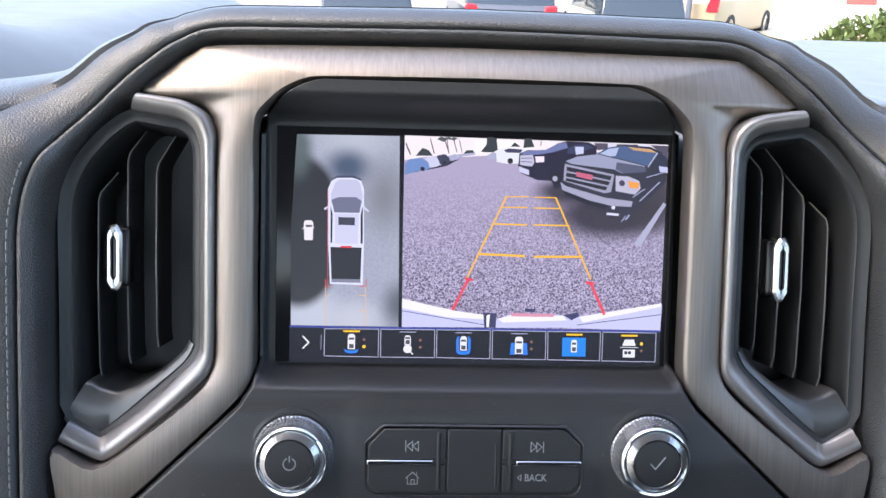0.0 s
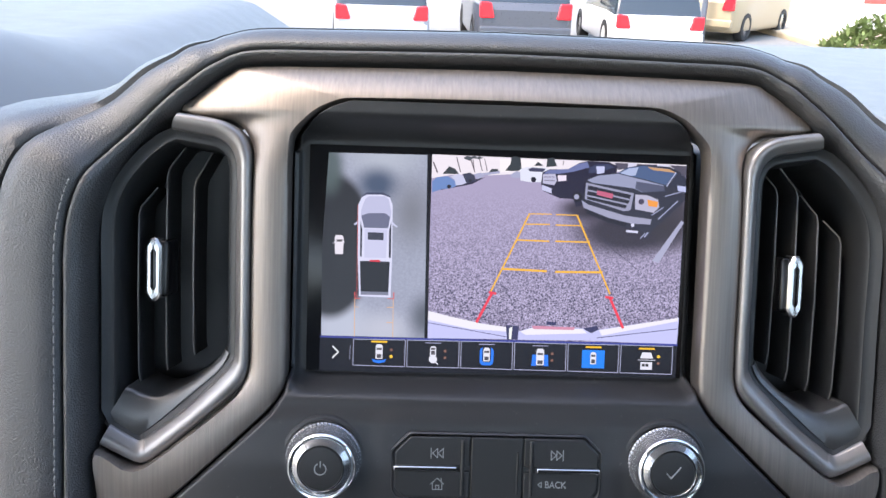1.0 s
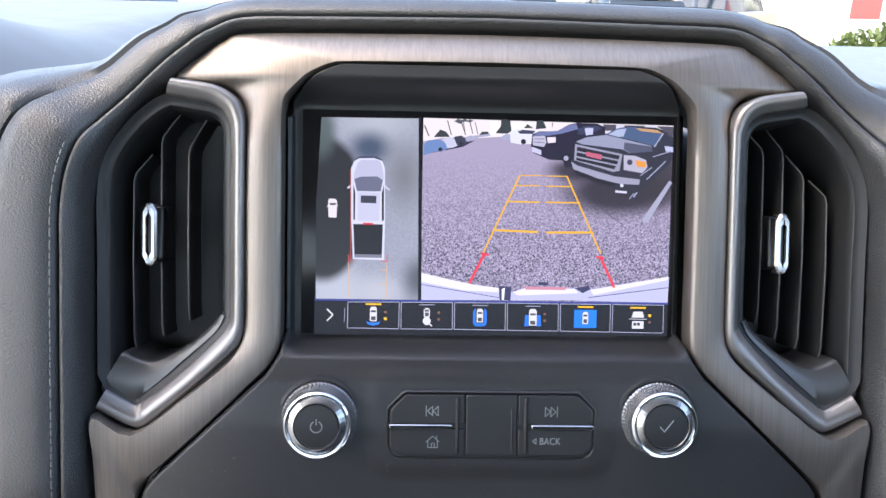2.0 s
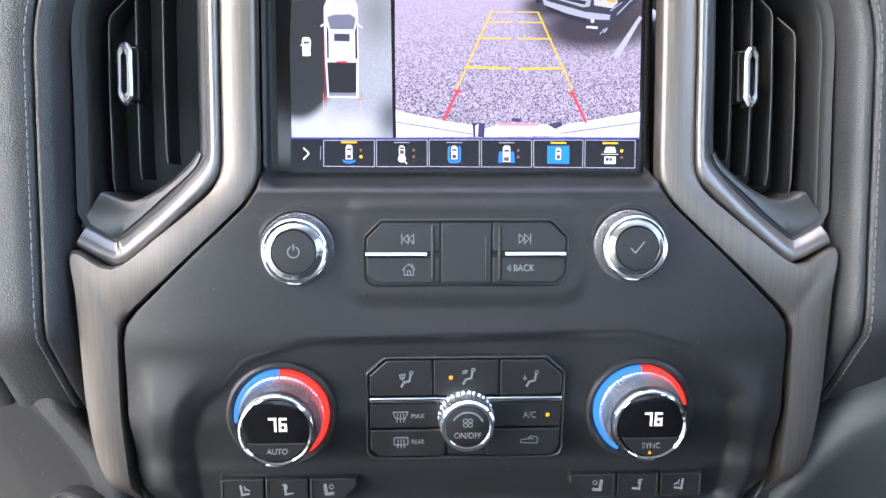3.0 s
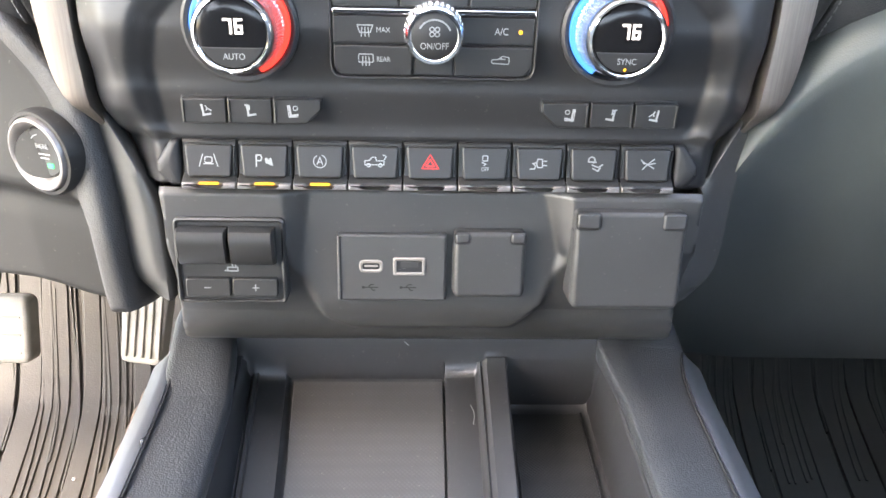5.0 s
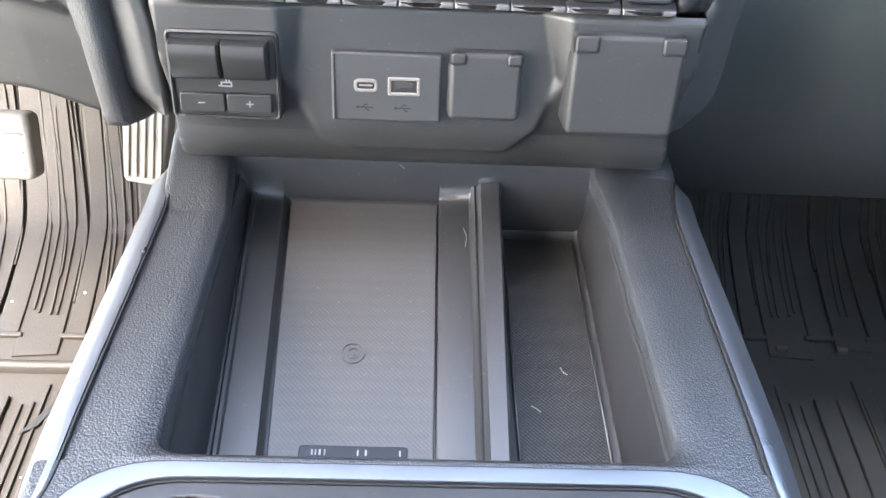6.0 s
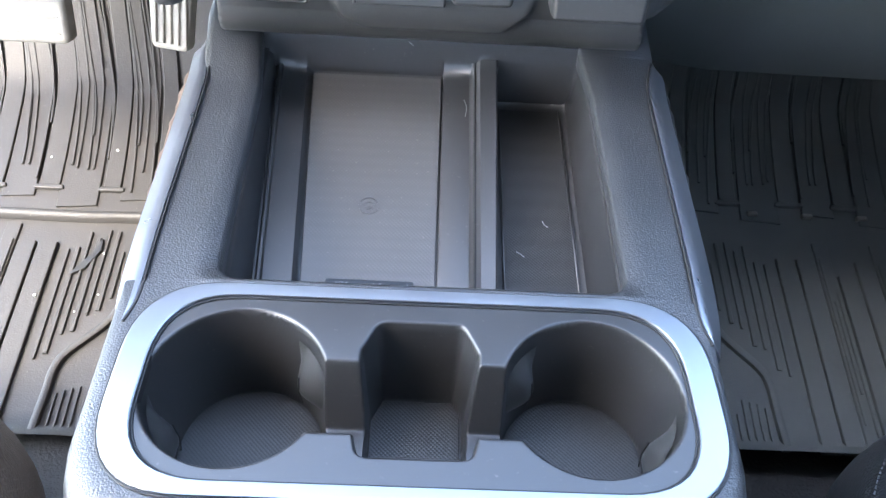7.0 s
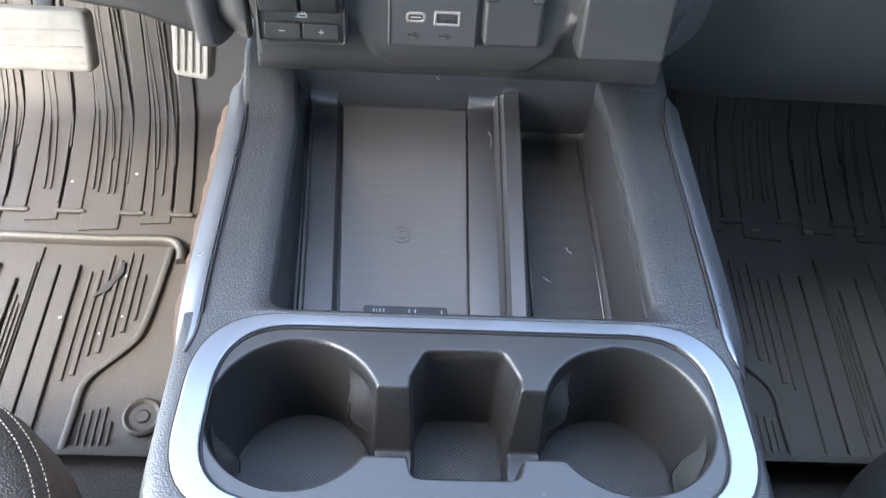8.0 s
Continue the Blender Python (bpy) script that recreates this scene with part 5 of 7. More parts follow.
shown_each("side_glass", [[(-65.6, 70.7), (-64.6, 66.8), (-64.6, 53.6), (-65.4, 53.6)], [(-50.7, 71.0), (-51.7, 66.5), (-51.5, 53.4), (-50.5, 53.4)]], (0.03, 0.03, 0.04), 6, parent=truck)
shown_each("truck_mirror", [[(-68.8, 69.3), (-66.4, 71.0), (-66.2, 69.9), (-68.2, 68.6)], [(-47.5, 68.5), (-50.2, 70.8), (-50.4, 69.7), (-48.3, 68.2)]], (0.65, 0.65, 0.7), 5, parent=truck)
shown("load_bed", [[(-65.4, 51.5), (-51.0, 51.5), (-51.3, 36.4), (-64.7, 36.5)]], (0.018, 0.020, 0.024), 6, parent=truck)
shown("bed_lip", [[(-64.7, 36.7), (-51.3, 36.7), (-51.2, 35.1), (-64.7, 35.1)]], (0.22, 0.23, 0.26), 7, parent=truck)
shown("brake_light", [[(-60.7, 52.1), (-55.7, 52.2), (-55.7, 51.2), (-60.7, 51.3)]], (0.75, 0.03, 0.05), 8, parent=truck)
shown_each("overhead_guide", [line([(-67.5, 33.0), (-67.3, 14.3)], 0.3), line([(-48.8, 33.3), (-48.6, 14.6)], 0.3), line([(-51.9, 29.2), (-48.8, 29.3)], 0.35), line([(-51.8, 21.8), (-48.7, 21.8)], 0.35), line([(-67.5, 29.0), (-65.4, 29.0)], 0.25)], (0.85, 0.50, 0.22), 5, parent=over)
shown_each("overhead_corner", [line([(-67.6, 36.4), (-67.3, 33.2)], 0.45), line([(-67.5, 33.2), (-64.9, 33.3)], 0.4), line([(-48.6, 36.7), (-48.6, 33.5)], 0.45), line([(-51.5, 33.5), (-48.6, 33.5)], 0.4), line([(-67.0, 78.5), (-66.5, 33.8)], 0.22)], (0.75, 0.10, 0.08), 9, parent=over)
small = shown("small_truck_icon", [[(-77.3, 63.7), (-74.2, 63.7), (-73.4, 62.4), (-73.6, 54.5), (-77.5, 54.5), (-77.8, 62.3)]], (0.86, 0.80, 0.72), 5, label="small white pickup icon")
shown("small_truck_glass", [[(-77.0, 61.6), (-73.9, 61.6), (-74.2, 60.6), (-76.8, 60.5)]], (0.10, 0.09, 0.08), 6, parent=small)
shown_each("small_truck_mirror", [[(-78.9, 59.4), (-77.6, 60.8), (-77.6, 60.0)], [(-72.8, 60.1), (-73.6, 61.4), (-73.6, 60.3)]], (0.86, 0.80, 0.72), 6, parent=small)

# rear view
rear = shown("rear_view", [[(-31.9, 103.9), (91.6, 102.5), (90.9, 14.8), (-32.1, 14.6)]], (0, 0, 0), 1, material=ASPHALT_PX, label="rear camera view of a grey asphalt car park")
shown("pale_sky", [[(-31.9, 103.9), (91.6, 102.5), (91.2, 99.4), (67.1, 99.3), (51.2, 97.4), (14.1, 96.0), (-4.4, 94.6), (-12.3, 94.9), (-22.8, 94.2), (-31.9, 92.4)]], (0.92, 0.84, 0.74), 2, parent=rear)
shown("sky_glow", [[(0.7, 102.8), (21.9, 102.5), (19.3, 98.2), (0.9, 96.3)]], (1.0, 0.93, 0.86), 3, parent=rear)
shown_each("far_tree", [[(-26.7, 94.6), (-23.6, 98.3), (-20.7, 97.3), (-18.8, 94.8)], [(3.5, 97.1), (6.1, 100.6), (7.7, 96.9)], [(5.9, 97.2), (6.2, 103.7), (8.6, 104.3), (10.7, 103.3), (11.4, 98.1), (9.3, 97.0)], [(23.3, 99.4), (23.7, 103.6), (26.6, 104.2), (28.5, 100.0)], [(17.4, 99.8), (19.2, 101.9), (21.9, 99.9)], [(-4.9, 95.6), (-3.1, 97.7), (-0.2, 97.8), (0.9, 95.7)]], (0.045, 0.055, 0.055), 4, parent=rear)
shown_each("palm_trunk", [line([(-20.1, 102.8), (-18.1, 95.8)], 0.5), line([(-13.5, 102.7), (-11.2, 96.0)], 0.5), line([(-9.3, 102.8), (-7.6, 96.6)], 0.45), line([(-6.6, 102.4), (-5.2, 96.6)], 0.4), line([(-31.3, 100.2), (-29.1, 95.1)], 0.7), line([(-12.4, 102.7), (-11.5, 97.5)], 0.4), line([(31.6, 102.7), (31.4, 100.6)], 0.4)], (0.16, 0.13, 0.13), 4, parent=rear)
shown_each("palm_frond", [[(-16.9, 102.4), (-15.1, 103.7), (-13.2, 103.2), (-11.4, 103.8), (-9.3, 102.3), (-12.4, 102.5), (-13.7, 101.2)], [(-10.9, 102.5), (-9.3, 103.6), (-7.2, 102.9), (-9.3, 102.0)]], (0.09, 0.10, 0.10), 4, parent=rear)
blue = shown("blue_parked_car", [[(-31.6, 90.8), (-29.3, 93.0), (-24.1, 93.6), (-20.6, 91.6), (-20.0, 89.0), (-22.1, 87.9), (-26.6, 87.3), (-31.5, 85.6)]], (0.16, 0.27, 0.46), 5, parent=rear)
shown("white_parked_car", [[(-22.8, 93.6), (-18.6, 94.8), (-15.9, 93.3), (-14.8, 90.7), (-17.4, 89.6), (-20.0, 89.2), (-20.9, 91.8)]], (0.62, 0.62, 0.68), 5, parent=rear)
shown("dark_parked_car", [[(-17.0, 94.8), (-13.3, 95.7), (-11.2, 94.2), (-10.6, 91.8), (-13.5, 90.7), (-15.3, 90.9)]], (0.05, 0.055, 0.08), 6, parent=rear)
shown_each("far_car", [[(-11.7, 94.9), (-8.3, 95.8), (-6.5, 94.0), (-9.6, 92.6)], [(-8.3, 95.5), (0.9, 96.8), (0.9, 95.7), (-6.5, 94.5)], [(6.2, 95.3), (8.8, 97.0), (12.0, 96.5), (11.5, 93.9), (6.7, 93.8)]], (0.42, 0.43, 0.50), 5, parent=rear)
shown("car_shadow", [[(-31.5, 86.1), (-22.6, 87.9), (-12.2, 90.2), (-6.4, 93.5), (-10.6, 92.6), (-20.1, 89.8), (-31.6, 87.2)]], (0.03, 0.025, 0.05), 4, parent=rear)
for wx, wr in (([(-23.4, 88.6)][0], 1.0), ([(-13.3, 91.8)][0], 0.8), ([(17.3, 93.2)][0], 1.3)):
    shown("car_wheel", [dot_(*wx, wr)], (0.02, 0.02, 0.03), 8, parent=rear)
suv = shown("white_suv_pixels", [[(10.6, 98.0), (14.0, 99.2), (22.5, 99.1), (26.2, 97.4), (24.8, 92.3), (15.5, 91.9), (11.0, 92.6)]], (0.80, 0.81, 0.90), 6, parent=rear)
shown("suv_glass", [[(14.3, 98.1), (16.7, 99.0), (23.0, 98.6), (22.0, 97.0), (15.4, 97.1)]], (0.06, 0.06, 0.10), 7, parent=rear)
dk = shown("dark_pickup", [[(21.5, 96.7), (25.1, 98.4), (33.9, 98.6), (39.1, 101.8), (43.6, 103.0), (53.7, 102.7), (57.7, 101.0), (57.6, 95.7), (54.1, 89.0), (46.8, 83.6), (41.0, 81.4), (38.4, 80.8), (37.0, 84.4), (30.3, 84.6), (22.3, 87.8), (21.1, 90.9)]], (0.022, 0.020, 0.040), 7, parent=rear, label="dark pickup")
shown("dark_pickup_bonnet", [[(24.6, 98.1), (33.9, 98.8), (38.3, 101.3), (43.1, 102.5), (44.2, 99.9), (36.6, 97.6), (30.0, 96.4), (22.0, 96.2)]], (0.17, 0.20, 0.34), 8, parent=rear)
shown("dark_pickup_grille", [[(21.8, 95.9), (27.8, 96.3), (28.7, 93.0), (27.5, 90.8), (21.9, 91.5)]], (0.55, 0.53, 0.58), 8, parent=rear)
shown_each("grille_bar", [line([(22.3, 94.6), (27.6, 94.8)], 0.3), line([(22.4, 93.1), (27.7, 92.9)], 0.3)], (0.08, 0.08, 0.11), 9, parent=rear)
shown("dark_pickup_lamp", [[(28.9, 95.6), (33.2, 95.7), (33.2, 93.1), (29.3, 92.7)]], (0.90, 0.80, 0.84), 9, parent=rear)
shown("dark_pickup_bumper", [[(21.4, 90.9), (26.2, 89.2), (26.3, 86.8), (21.7, 88.3)]], (0.62, 0.62, 0.70), 8, parent=rear)
shown("dark_pickup_glass", [[(44.2, 99.9), (47.9, 101.5), (53.7, 101.7), (56.4, 100.4), (48.5, 97.3), (43.8, 97.2)]], (0.05, 0.06, 0.11), 8, parent=rear)
shown("dark_pickup_mirror", [[(47.4, 100.5), (51.6, 100.6), (51.5, 97.4), (48.0, 96.8)]], (0.60, 0.62, 0.72), 9, parent=rear)
shown("dark_pickup_wheel", [dot_(*[(38.8, 85.5)][0], 2.3)], (0.015, 0.015, 0.02), 9, parent=rear)
shown("dark_pickup_rim", [dot_(*[(38.5, 85.5)][0], 1.3, 8)], (0.42, 0.42, 0.48), 10, parent=rear)
sil = shown("silver_pickup", [[(42.4, 88.8), (43.3, 94.1), (48.6, 96.3), (58.1, 97.6), (62.3, 100.3), (69.7, 101.8), (83.1, 101.3), (88.5, 99.0), (91.5, 92.5), (91.2, 85.1), (84.0, 77.8), (76.2, 70.4), (74.2, 66.1), (71.5, 66.1), (70.3, 69.5), (54.6, 73.7), (44.3, 78.3), (41.0, 82.9)]], (0.036, 0.038, 0.052), 8, parent=rear, label="dark silver pickup with chrome grille")
shown("silver_bonnet", [[(43.3, 93.8), (48.6, 96.0), (58.1, 97.3), (72.6, 94.2), (80.7, 92.3), (81.4, 89.6), (70.2, 88.6), (66.1, 90.4), (46.0, 92.5)]], (0.34, 0.36, 0.43), 9, parent=rear)
shown("bonnet_shade", [[(67.3, 93.8), (80.8, 92.0), (81.4, 89.6), (70.7, 88.6), (66.9, 90.4)]], (0.10, 0.11, 0.15), 10, parent=rear)
shown("silver_windscreen", [[(58.1, 97.6), (62.8, 100.3), (70.3, 101.5), (83.1, 100.2), (87.0, 98.2), (82.4, 92.3), (72.6, 94.7)]], (0.08, 0.13, 0.22), 9, parent=rear)
shown("windscreen_glow", [[(59.2, 97.6), (63.4, 100.0), (68.1, 100.7), (66.7, 96.7), (64.0, 96.4)]], (0.45, 0.52, 0.62), 10, parent=rear)
shown("sun_strip", [[(72.4, 101.0), (83.1, 100.2), (86.4, 98.5), (75.1, 99.5)]], (0.62, 0.36, 0.16), 10, parent=rear)
shown("windscreen_post", [line([(82.1, 91.8), (86.4, 98.7)], 0.5)], (0.55, 0.56, 0.62), 11, parent=rear)
shown("silver_side_glass", [[(84.0, 92.3), (88.0, 98.2), (91.3, 96.5), (91.5, 92.0)]], (0.035, 0.04, 0.06), 10, parent=rear)
shown("silver_mirror", [[(87.2, 92.4), (91.5, 92.0), (91.6, 89.3), (87.8, 89.8)]], (0.55, 0.58, 0.70), 11, parent=rear)
shown("chrome_grille", [[(42.8, 92.5), (66.4, 88.0), (65.1, 79.8), (61.9, 79.2), (42.5, 84.6)]], (0.36, 0.36, 0.41), 10, parent=rear, label="chrome grille")
shown_each("grille_gap", [[(43.9, 91.2), (65.1, 87.2), (64.4, 85.3), (43.7, 89.3)], [(43.8, 88.5), (64.4, 84.5), (63.7, 82.9), (43.5, 86.7)], [(43.6, 85.9), (63.4, 82.1), (62.4, 80.5), (43.6, 84.6)]], (0.025, 0.025, 0.035), 11, parent=rear)
shown("red_badge", [[(48.3, 88.9), (56.3, 87.5), (55.9, 85.1), (48.3, 86.8)]], (0.62, 0.14, 0.20), 12, parent=rear, label="red badge shape")
shown("silver_headlamp", [[(67.0, 87.5), (72.9, 87.3), (78.3, 85.3), (79.0, 81.6), (76.4, 78.9), (67.2, 80.3)]], (0.52, 0.50, 0.53), 11, parent=rear)
shown("lamp_amber", [[(73.0, 85.2), (78.4, 84.3), (77.9, 81.6), (73.6, 82.1)]], (0.95, 0.36, 0.06), 12, parent=rear)
shown("lamp_dark", [dot_(*[(70.1, 84.1)][0], 1.4)], (0.07, 0.06, 0.09), 12, parent=rear)
shown("silver_bumper", [[(41.0, 84.0), (44.2, 82.0), (62.5, 77.1), (75.5, 75.7), (75.0, 73.1), (65.3, 73.4), (54.6, 75.8), (42.1, 80.3)]], (0.38, 0.38, 0.43), 11, parent=rear)
shown("bumper_intake", [[(42.7, 79.8), (54.6, 75.8), (64.0, 73.4), (62.7, 71.8), (54.1, 73.7), (43.8, 77.7)]], (0.02, 0.02, 0.03), 12, parent=rear)
shown("fog_lamp", [dot_(*[(66.4, 72.6)][0], 0.9), [(63.3, 70.2), (69.2, 69.8), (69.0, 68.7), (63.3, 69.1)]], (0.75, 0.74, 0.80), 13, parent=rear)
shown_each("pickup_reflection", [line([(75.4, 77.6), (81.1, 81.7)], 0.5), line([(78.7, 75.8), (88.0, 85.0)], 0.6), line([(72.3, 66.9), (74.1, 69.3)], 0.8), line([(70.4, 66.1), (72.5, 68.8)], 0.5), line([(81.5, 87.0), (90.5, 89.8)], 0.5)], (0.38, 0.40, 0.48), 12, parent=rear)
shown("parking_line", [[(90.2, 75.5), (91.6, 74.5), (80.0, 54.5), (76.7, 55.5)]], (0.44, 0.44, 0.50), 7, parent=rear)
shown_each("asphalt_crack", [line([(52.2, 65.7), (57.8, 60.0)], 0.25), line([(57.8, 60.0), (66.0, 54.2)], 0.22), line([(66.0, 54.2), (72.1, 49.0)], 0.2)], (0.05, 0.045, 0.07), 7, parent=rear)
shown_each("pale_building", [[(63.0, 102.4), (67.0, 102.5), (66.6, 100.4), (62.8, 100.3)], [(77.2, 102.2), (83.1, 102.1), (82.6, 99.7), (77.3, 100.1)]], (0.72, 0.70, 0.72), 7, parent=rear)
shown_each("dark_building", [[(56.4, 102.5), (63.3, 102.4), (62.8, 99.8), (58.1, 99.1)], [(67.0, 102.2), (77.2, 102.2), (76.7, 100.6), (67.1, 100.9)], [(83.1, 102.1), (91.6, 102.0), (91.3, 96.2), (87.5, 99.0)]], (0.10, 0.09, 0.11), 6, parent=rear)
shown_each("amber_guide", [line([(15.9, 76.6), (-1.7, 38.1)], 0.85), line([(39.1, 76.6), (56.8, 38.6)], 0.85), line([(15.7, 76.6), (26.8, 76.8)], 0.5), line([(28.7, 76.6), (39.3, 76.6)], 0.5), line([(14.2, 71.6), (26.1, 71.8)], 0.6), line([(28.8, 71.6), (41.9, 71.6)], 0.6),
               line([(10.1, 63.8), (26.1, 63.6)], 0.75), line([(29.0, 63.7), (45.9, 63.7)], 0.75), line([(3.3, 49.6), (25.4, 49.0)], 1.1), line([(29.5, 48.8), (52.7, 49.2)], 1.1)], (0.95, 0.50, 0.05), 14, label="amber parking guide lines")
shown_each("red_guide", [line([(-0.9, 37.8), (-8.1, 23.0)], 1.3), line([(-2.5, 38.1), (1.2, 37.3)], 1.2), line([(56.6, 37.2), (63.9, 22.0)], 1.3), line([(54.5, 37.2), (58.5, 36.7)], 1.2)], (0.92, 0.06, 0.09), 15, label="red parking guide lines")
bump = shown("own_bumper", [[(-32.1, 28.2), (-21.4, 25.7), (-5.4, 22.5), (6.4, 21.1), (7.6, 15.2), (-31.8, 14.6)], [(12.3, 19.0), (20.0, 21.6), (45.5, 21.4), (48.8, 19.6), (47.9, 15.5), (12.4, 15.0)], [(48.8, 19.6), (52.0, 21.0), (91.3, 27.8), (90.9, 14.8), (47.9, 15.3)]], (0.60, 0.60, 0.86), 13, label="white rear bumper edge")
shown("bumper_light", [[(-32.1, 28.2), (-21.4, 25.7), (-5.4, 22.5), (6.4, 21.1), (7.0, 18.9), (-10.7, 19.7), (-32.0, 23.7)], [(13.4, 19.1), (20.0, 21.3), (44.2, 21.1), (46.2, 19.0), (16.1, 17.5)], [(52.0, 20.7), (90.7, 27.8), (90.8, 26.2), (69.8, 21.6), (53.7, 18.1)]], (0.92, 0.88, 0.92), 14, parent=bump)
shown("bumper_gap", [[(6.4, 22.2), (12.8, 21.7), (12.4, 15.0), (7.1, 14.9)], [(26.1, 24.4), (31.0, 24.2), (30.7, 22.6), (26.2, 22.7)], [(44.2, 21.4), (50.9, 22.9), (52.0, 21.0), (48.3, 19.1)], line([(51.1, 16.9), (90.7, 22.4)], 0.35), line([(-32.0, 22.4), (7.0, 16.3)], 0.3)], (0.05, 0.05, 0.11), 15, parent=bump)
shown("bumper_highlight", [[(8.0, 20.6), (9.6, 21.4), (9.2, 15.2), (8.1, 15.2)]], (0.95, 0.95, 1.0), 16, parent=bump)
shown("bumper_red", [[(19.2, 22.1), (40.2, 21.9), (39.7, 20.5), (19.8, 20.5)]], (0.72, 0.30, 0.36), 16, parent=bump)
shown("bumper_edge_line", [line([(-32.1, 29.0), (-10.8, 24.6)], 0.25), line([(-10.8, 24.6), (26.2, 22.7)], 0.25), line([(31.0, 22.6), (64.3, 23.9)], 0.25), line([(64.3, 23.9), (91.2, 28.9)], 0.25)], (0.20, 0.18, 0.24), 13, parent=bump)
shown("view_divider", [[(-34.2, 104.3), (-32.4, 103.8), (-31.6, 13.8), (-33.2, 14.0)]], (0.004, 0.004, 0.008), 17, label="dark divider")

# menu bar
menu = shown("menu_bar", [[(-83.9, 14.3), (-32.1, 14.3), (91.2, 14.6), (91.3, -2.3), (-84.0, -2.8)]], (0.012, 0.013, 0.018), 2, label="dark menu bar with view icons")
shown("menu_top_line", [[(-83.9, 14.6), (-32.1, 14.6), (91.2, 14.9), (91.2, 14.0), (-32.1, 13.8), (-83.9, 13.8)]], (0.05, 0.07, 0.30), 18, parent=menu)
shown("chevron", [line([(-77.8, 9.6), (-74.9, 6.7)], 0.7), line([(-74.9, 6.7), (-77.8, 3.7)], 0.7)], (0.92, 0.92, 0.95), 4, parent=menu)
shown("menu_tick", [line([(-69.1, 10.3), (-69.3, 3.3)], 0.25)], (0.45, 0.45, 0.5), 4, parent=menu)


def menu_button(n, corners, lit_bar):
    a, b, c, d = corners
    tile = shown("menu_button", [line((a, b), 0.32), line((b, c), 0.32), line((c, d), 0.32), line((d, a), 0.32)], (0.52, 0.53, 0.60), 5, label="outlined menu button")
    cx, cy = (a[0] + b[0] + c[0] + d[0]) / 4, (a[1] + b[1] + c[1] + d[1]) / 4
    shown("status_bar", [[(cx - 3.9, cy + 5.0), (cx + 3.9, cy + 5.0), (cx + 3.9, cy + 5.9), (cx - 3.9, cy + 5.9)]] if lit_bar else [[(cx - 3.9, cy + 5.2), (cx + 3.9, cy + 5.2), (cx + 3.9, cy + 5.6), (cx - 3.9, cy + 5.6)]],
          (0.95, 0.55, 0.03) if lit_bar else (0.42, 0.42, 0.50), 6, parent=tile)
    white, blue_ = (0.85, 0.84, 0.82), (0.02, 0.22, 0.80)
    def car(y0, y1, h, lv):
        shown("car_icon", [[(cx - h, cy + y0), (cx + h, cy + y0), (cx + h, cy + y1 - 1), (cx + h * 0.6, cy + y1), (cx - h * 0.6, cy + y1), (cx - h, cy + y1 - 1)]], white, lv, parent=tile)
        ym = y0 + (y1 - y0) * 0.62
        shown("car_icon_glass", [[(cx - h * 0.75, cy + ym), (cx + h * 0.75, cy + ym), (cx + h * 0.7, cy + ym + 1.0), (cx - h * 0.7, cy + ym + 1.0)], [(cx - h * 0.65, cy + y0 + 0.5), (cx + h * 0.65, cy + y0 + 0.5), (cx + h * 0.65, cy + y0 + 2.4), (cx - h * 0.65, cy + y0 + 2.4)]], (0.10, 0.09, 0.09), lv + 1, parent=tile)
    if n == 0:
        shown("sweep_icon", [[(cx - 3.6, cy - 3.0), (cx - 2.6, cy - 4.6), (cx, cy - 5.2), (cx + 2.6, cy - 4.6), (cx + 3.6, cy - 3.0), (cx + 1.5, cy - 3.6), (cx - 1.5, cy - 3.6)]], blue_, 6, parent=tile)
        car(-3.0, 4.2, 1.7, 7)
    elif n == 1:
        car(-0.8, 3.8, 1.5, 7)
        shown("magnifier_icon", [[(cx + 2.0 * math.cos(a_) * s_, cy - 2.6 + 2.0 * math.sin(a_) * s_) for a_, s_ in [(i * math.pi / 8, 1.0) for i in range(17)] + [(i * math.pi / 8, 0.72) for i in range(16, -1, -1)]], line(((cx + 1.3, cy - 4.0), (cx + 2.6, cy - 5.2)), 0.6), line(((cx - 0.9, cy - 2.6), (cx + 0.9, cy - 2.6)), 0.4), line(((cx, cy - 3.5), (cx, cy - 1.7)), 0.4)], white, 8, parent=tile)
    elif n == 2:
        shown("halo_icon", [rounded([(cx - 3.4, cy - 5.0), (cx + 3.4, cy - 5.0), (cx + 3.4, cy + 4.0), (cx - 3.4, cy + 4.0)], 2.4, 5)], blue_, 6, parent=tile)
        shown("halo_core", [rounded([(cx - 2.1, cy - 3.4), (cx + 2.1, cy - 3.4), (cx + 2.1, cy + 4.2), (cx - 2.1, cy + 4.2)], 1.2, 4)], (0.012, 0.013, 0.018), 7, parent=tile)
        car(-3.0, 3.8, 1.6, 8)
    elif n == 3:
        shown("side_icon", [[(cx - 4.2, cy - 4.6), (cx - 1.8, cy - 4.6), (cx - 1.8, cy + 1.0), (cx - 3.8, cy + 1.0)], [(cx + 4.2, cy - 4.6), (cx + 1.8, cy - 4.6), (cx + 1.8, cy + 1.0), (cx + 3.8, cy + 1.0)]], blue_, 6, parent=tile)
        car(-4.2, 4.0, 1.9, 8)
    elif n == 4:
        shown("full_icon", [[(cx - 5.6, cy - 5.0), (cx + 5.6, cy - 5.0), (cx + 5.6, cy + 4.0), (cx - 5.6, cy + 4.0)]], (0.01, 0.25, 0.88), 6, parent=tile)
        car(-3.0, 3.0, 1.4, 8)
    else:
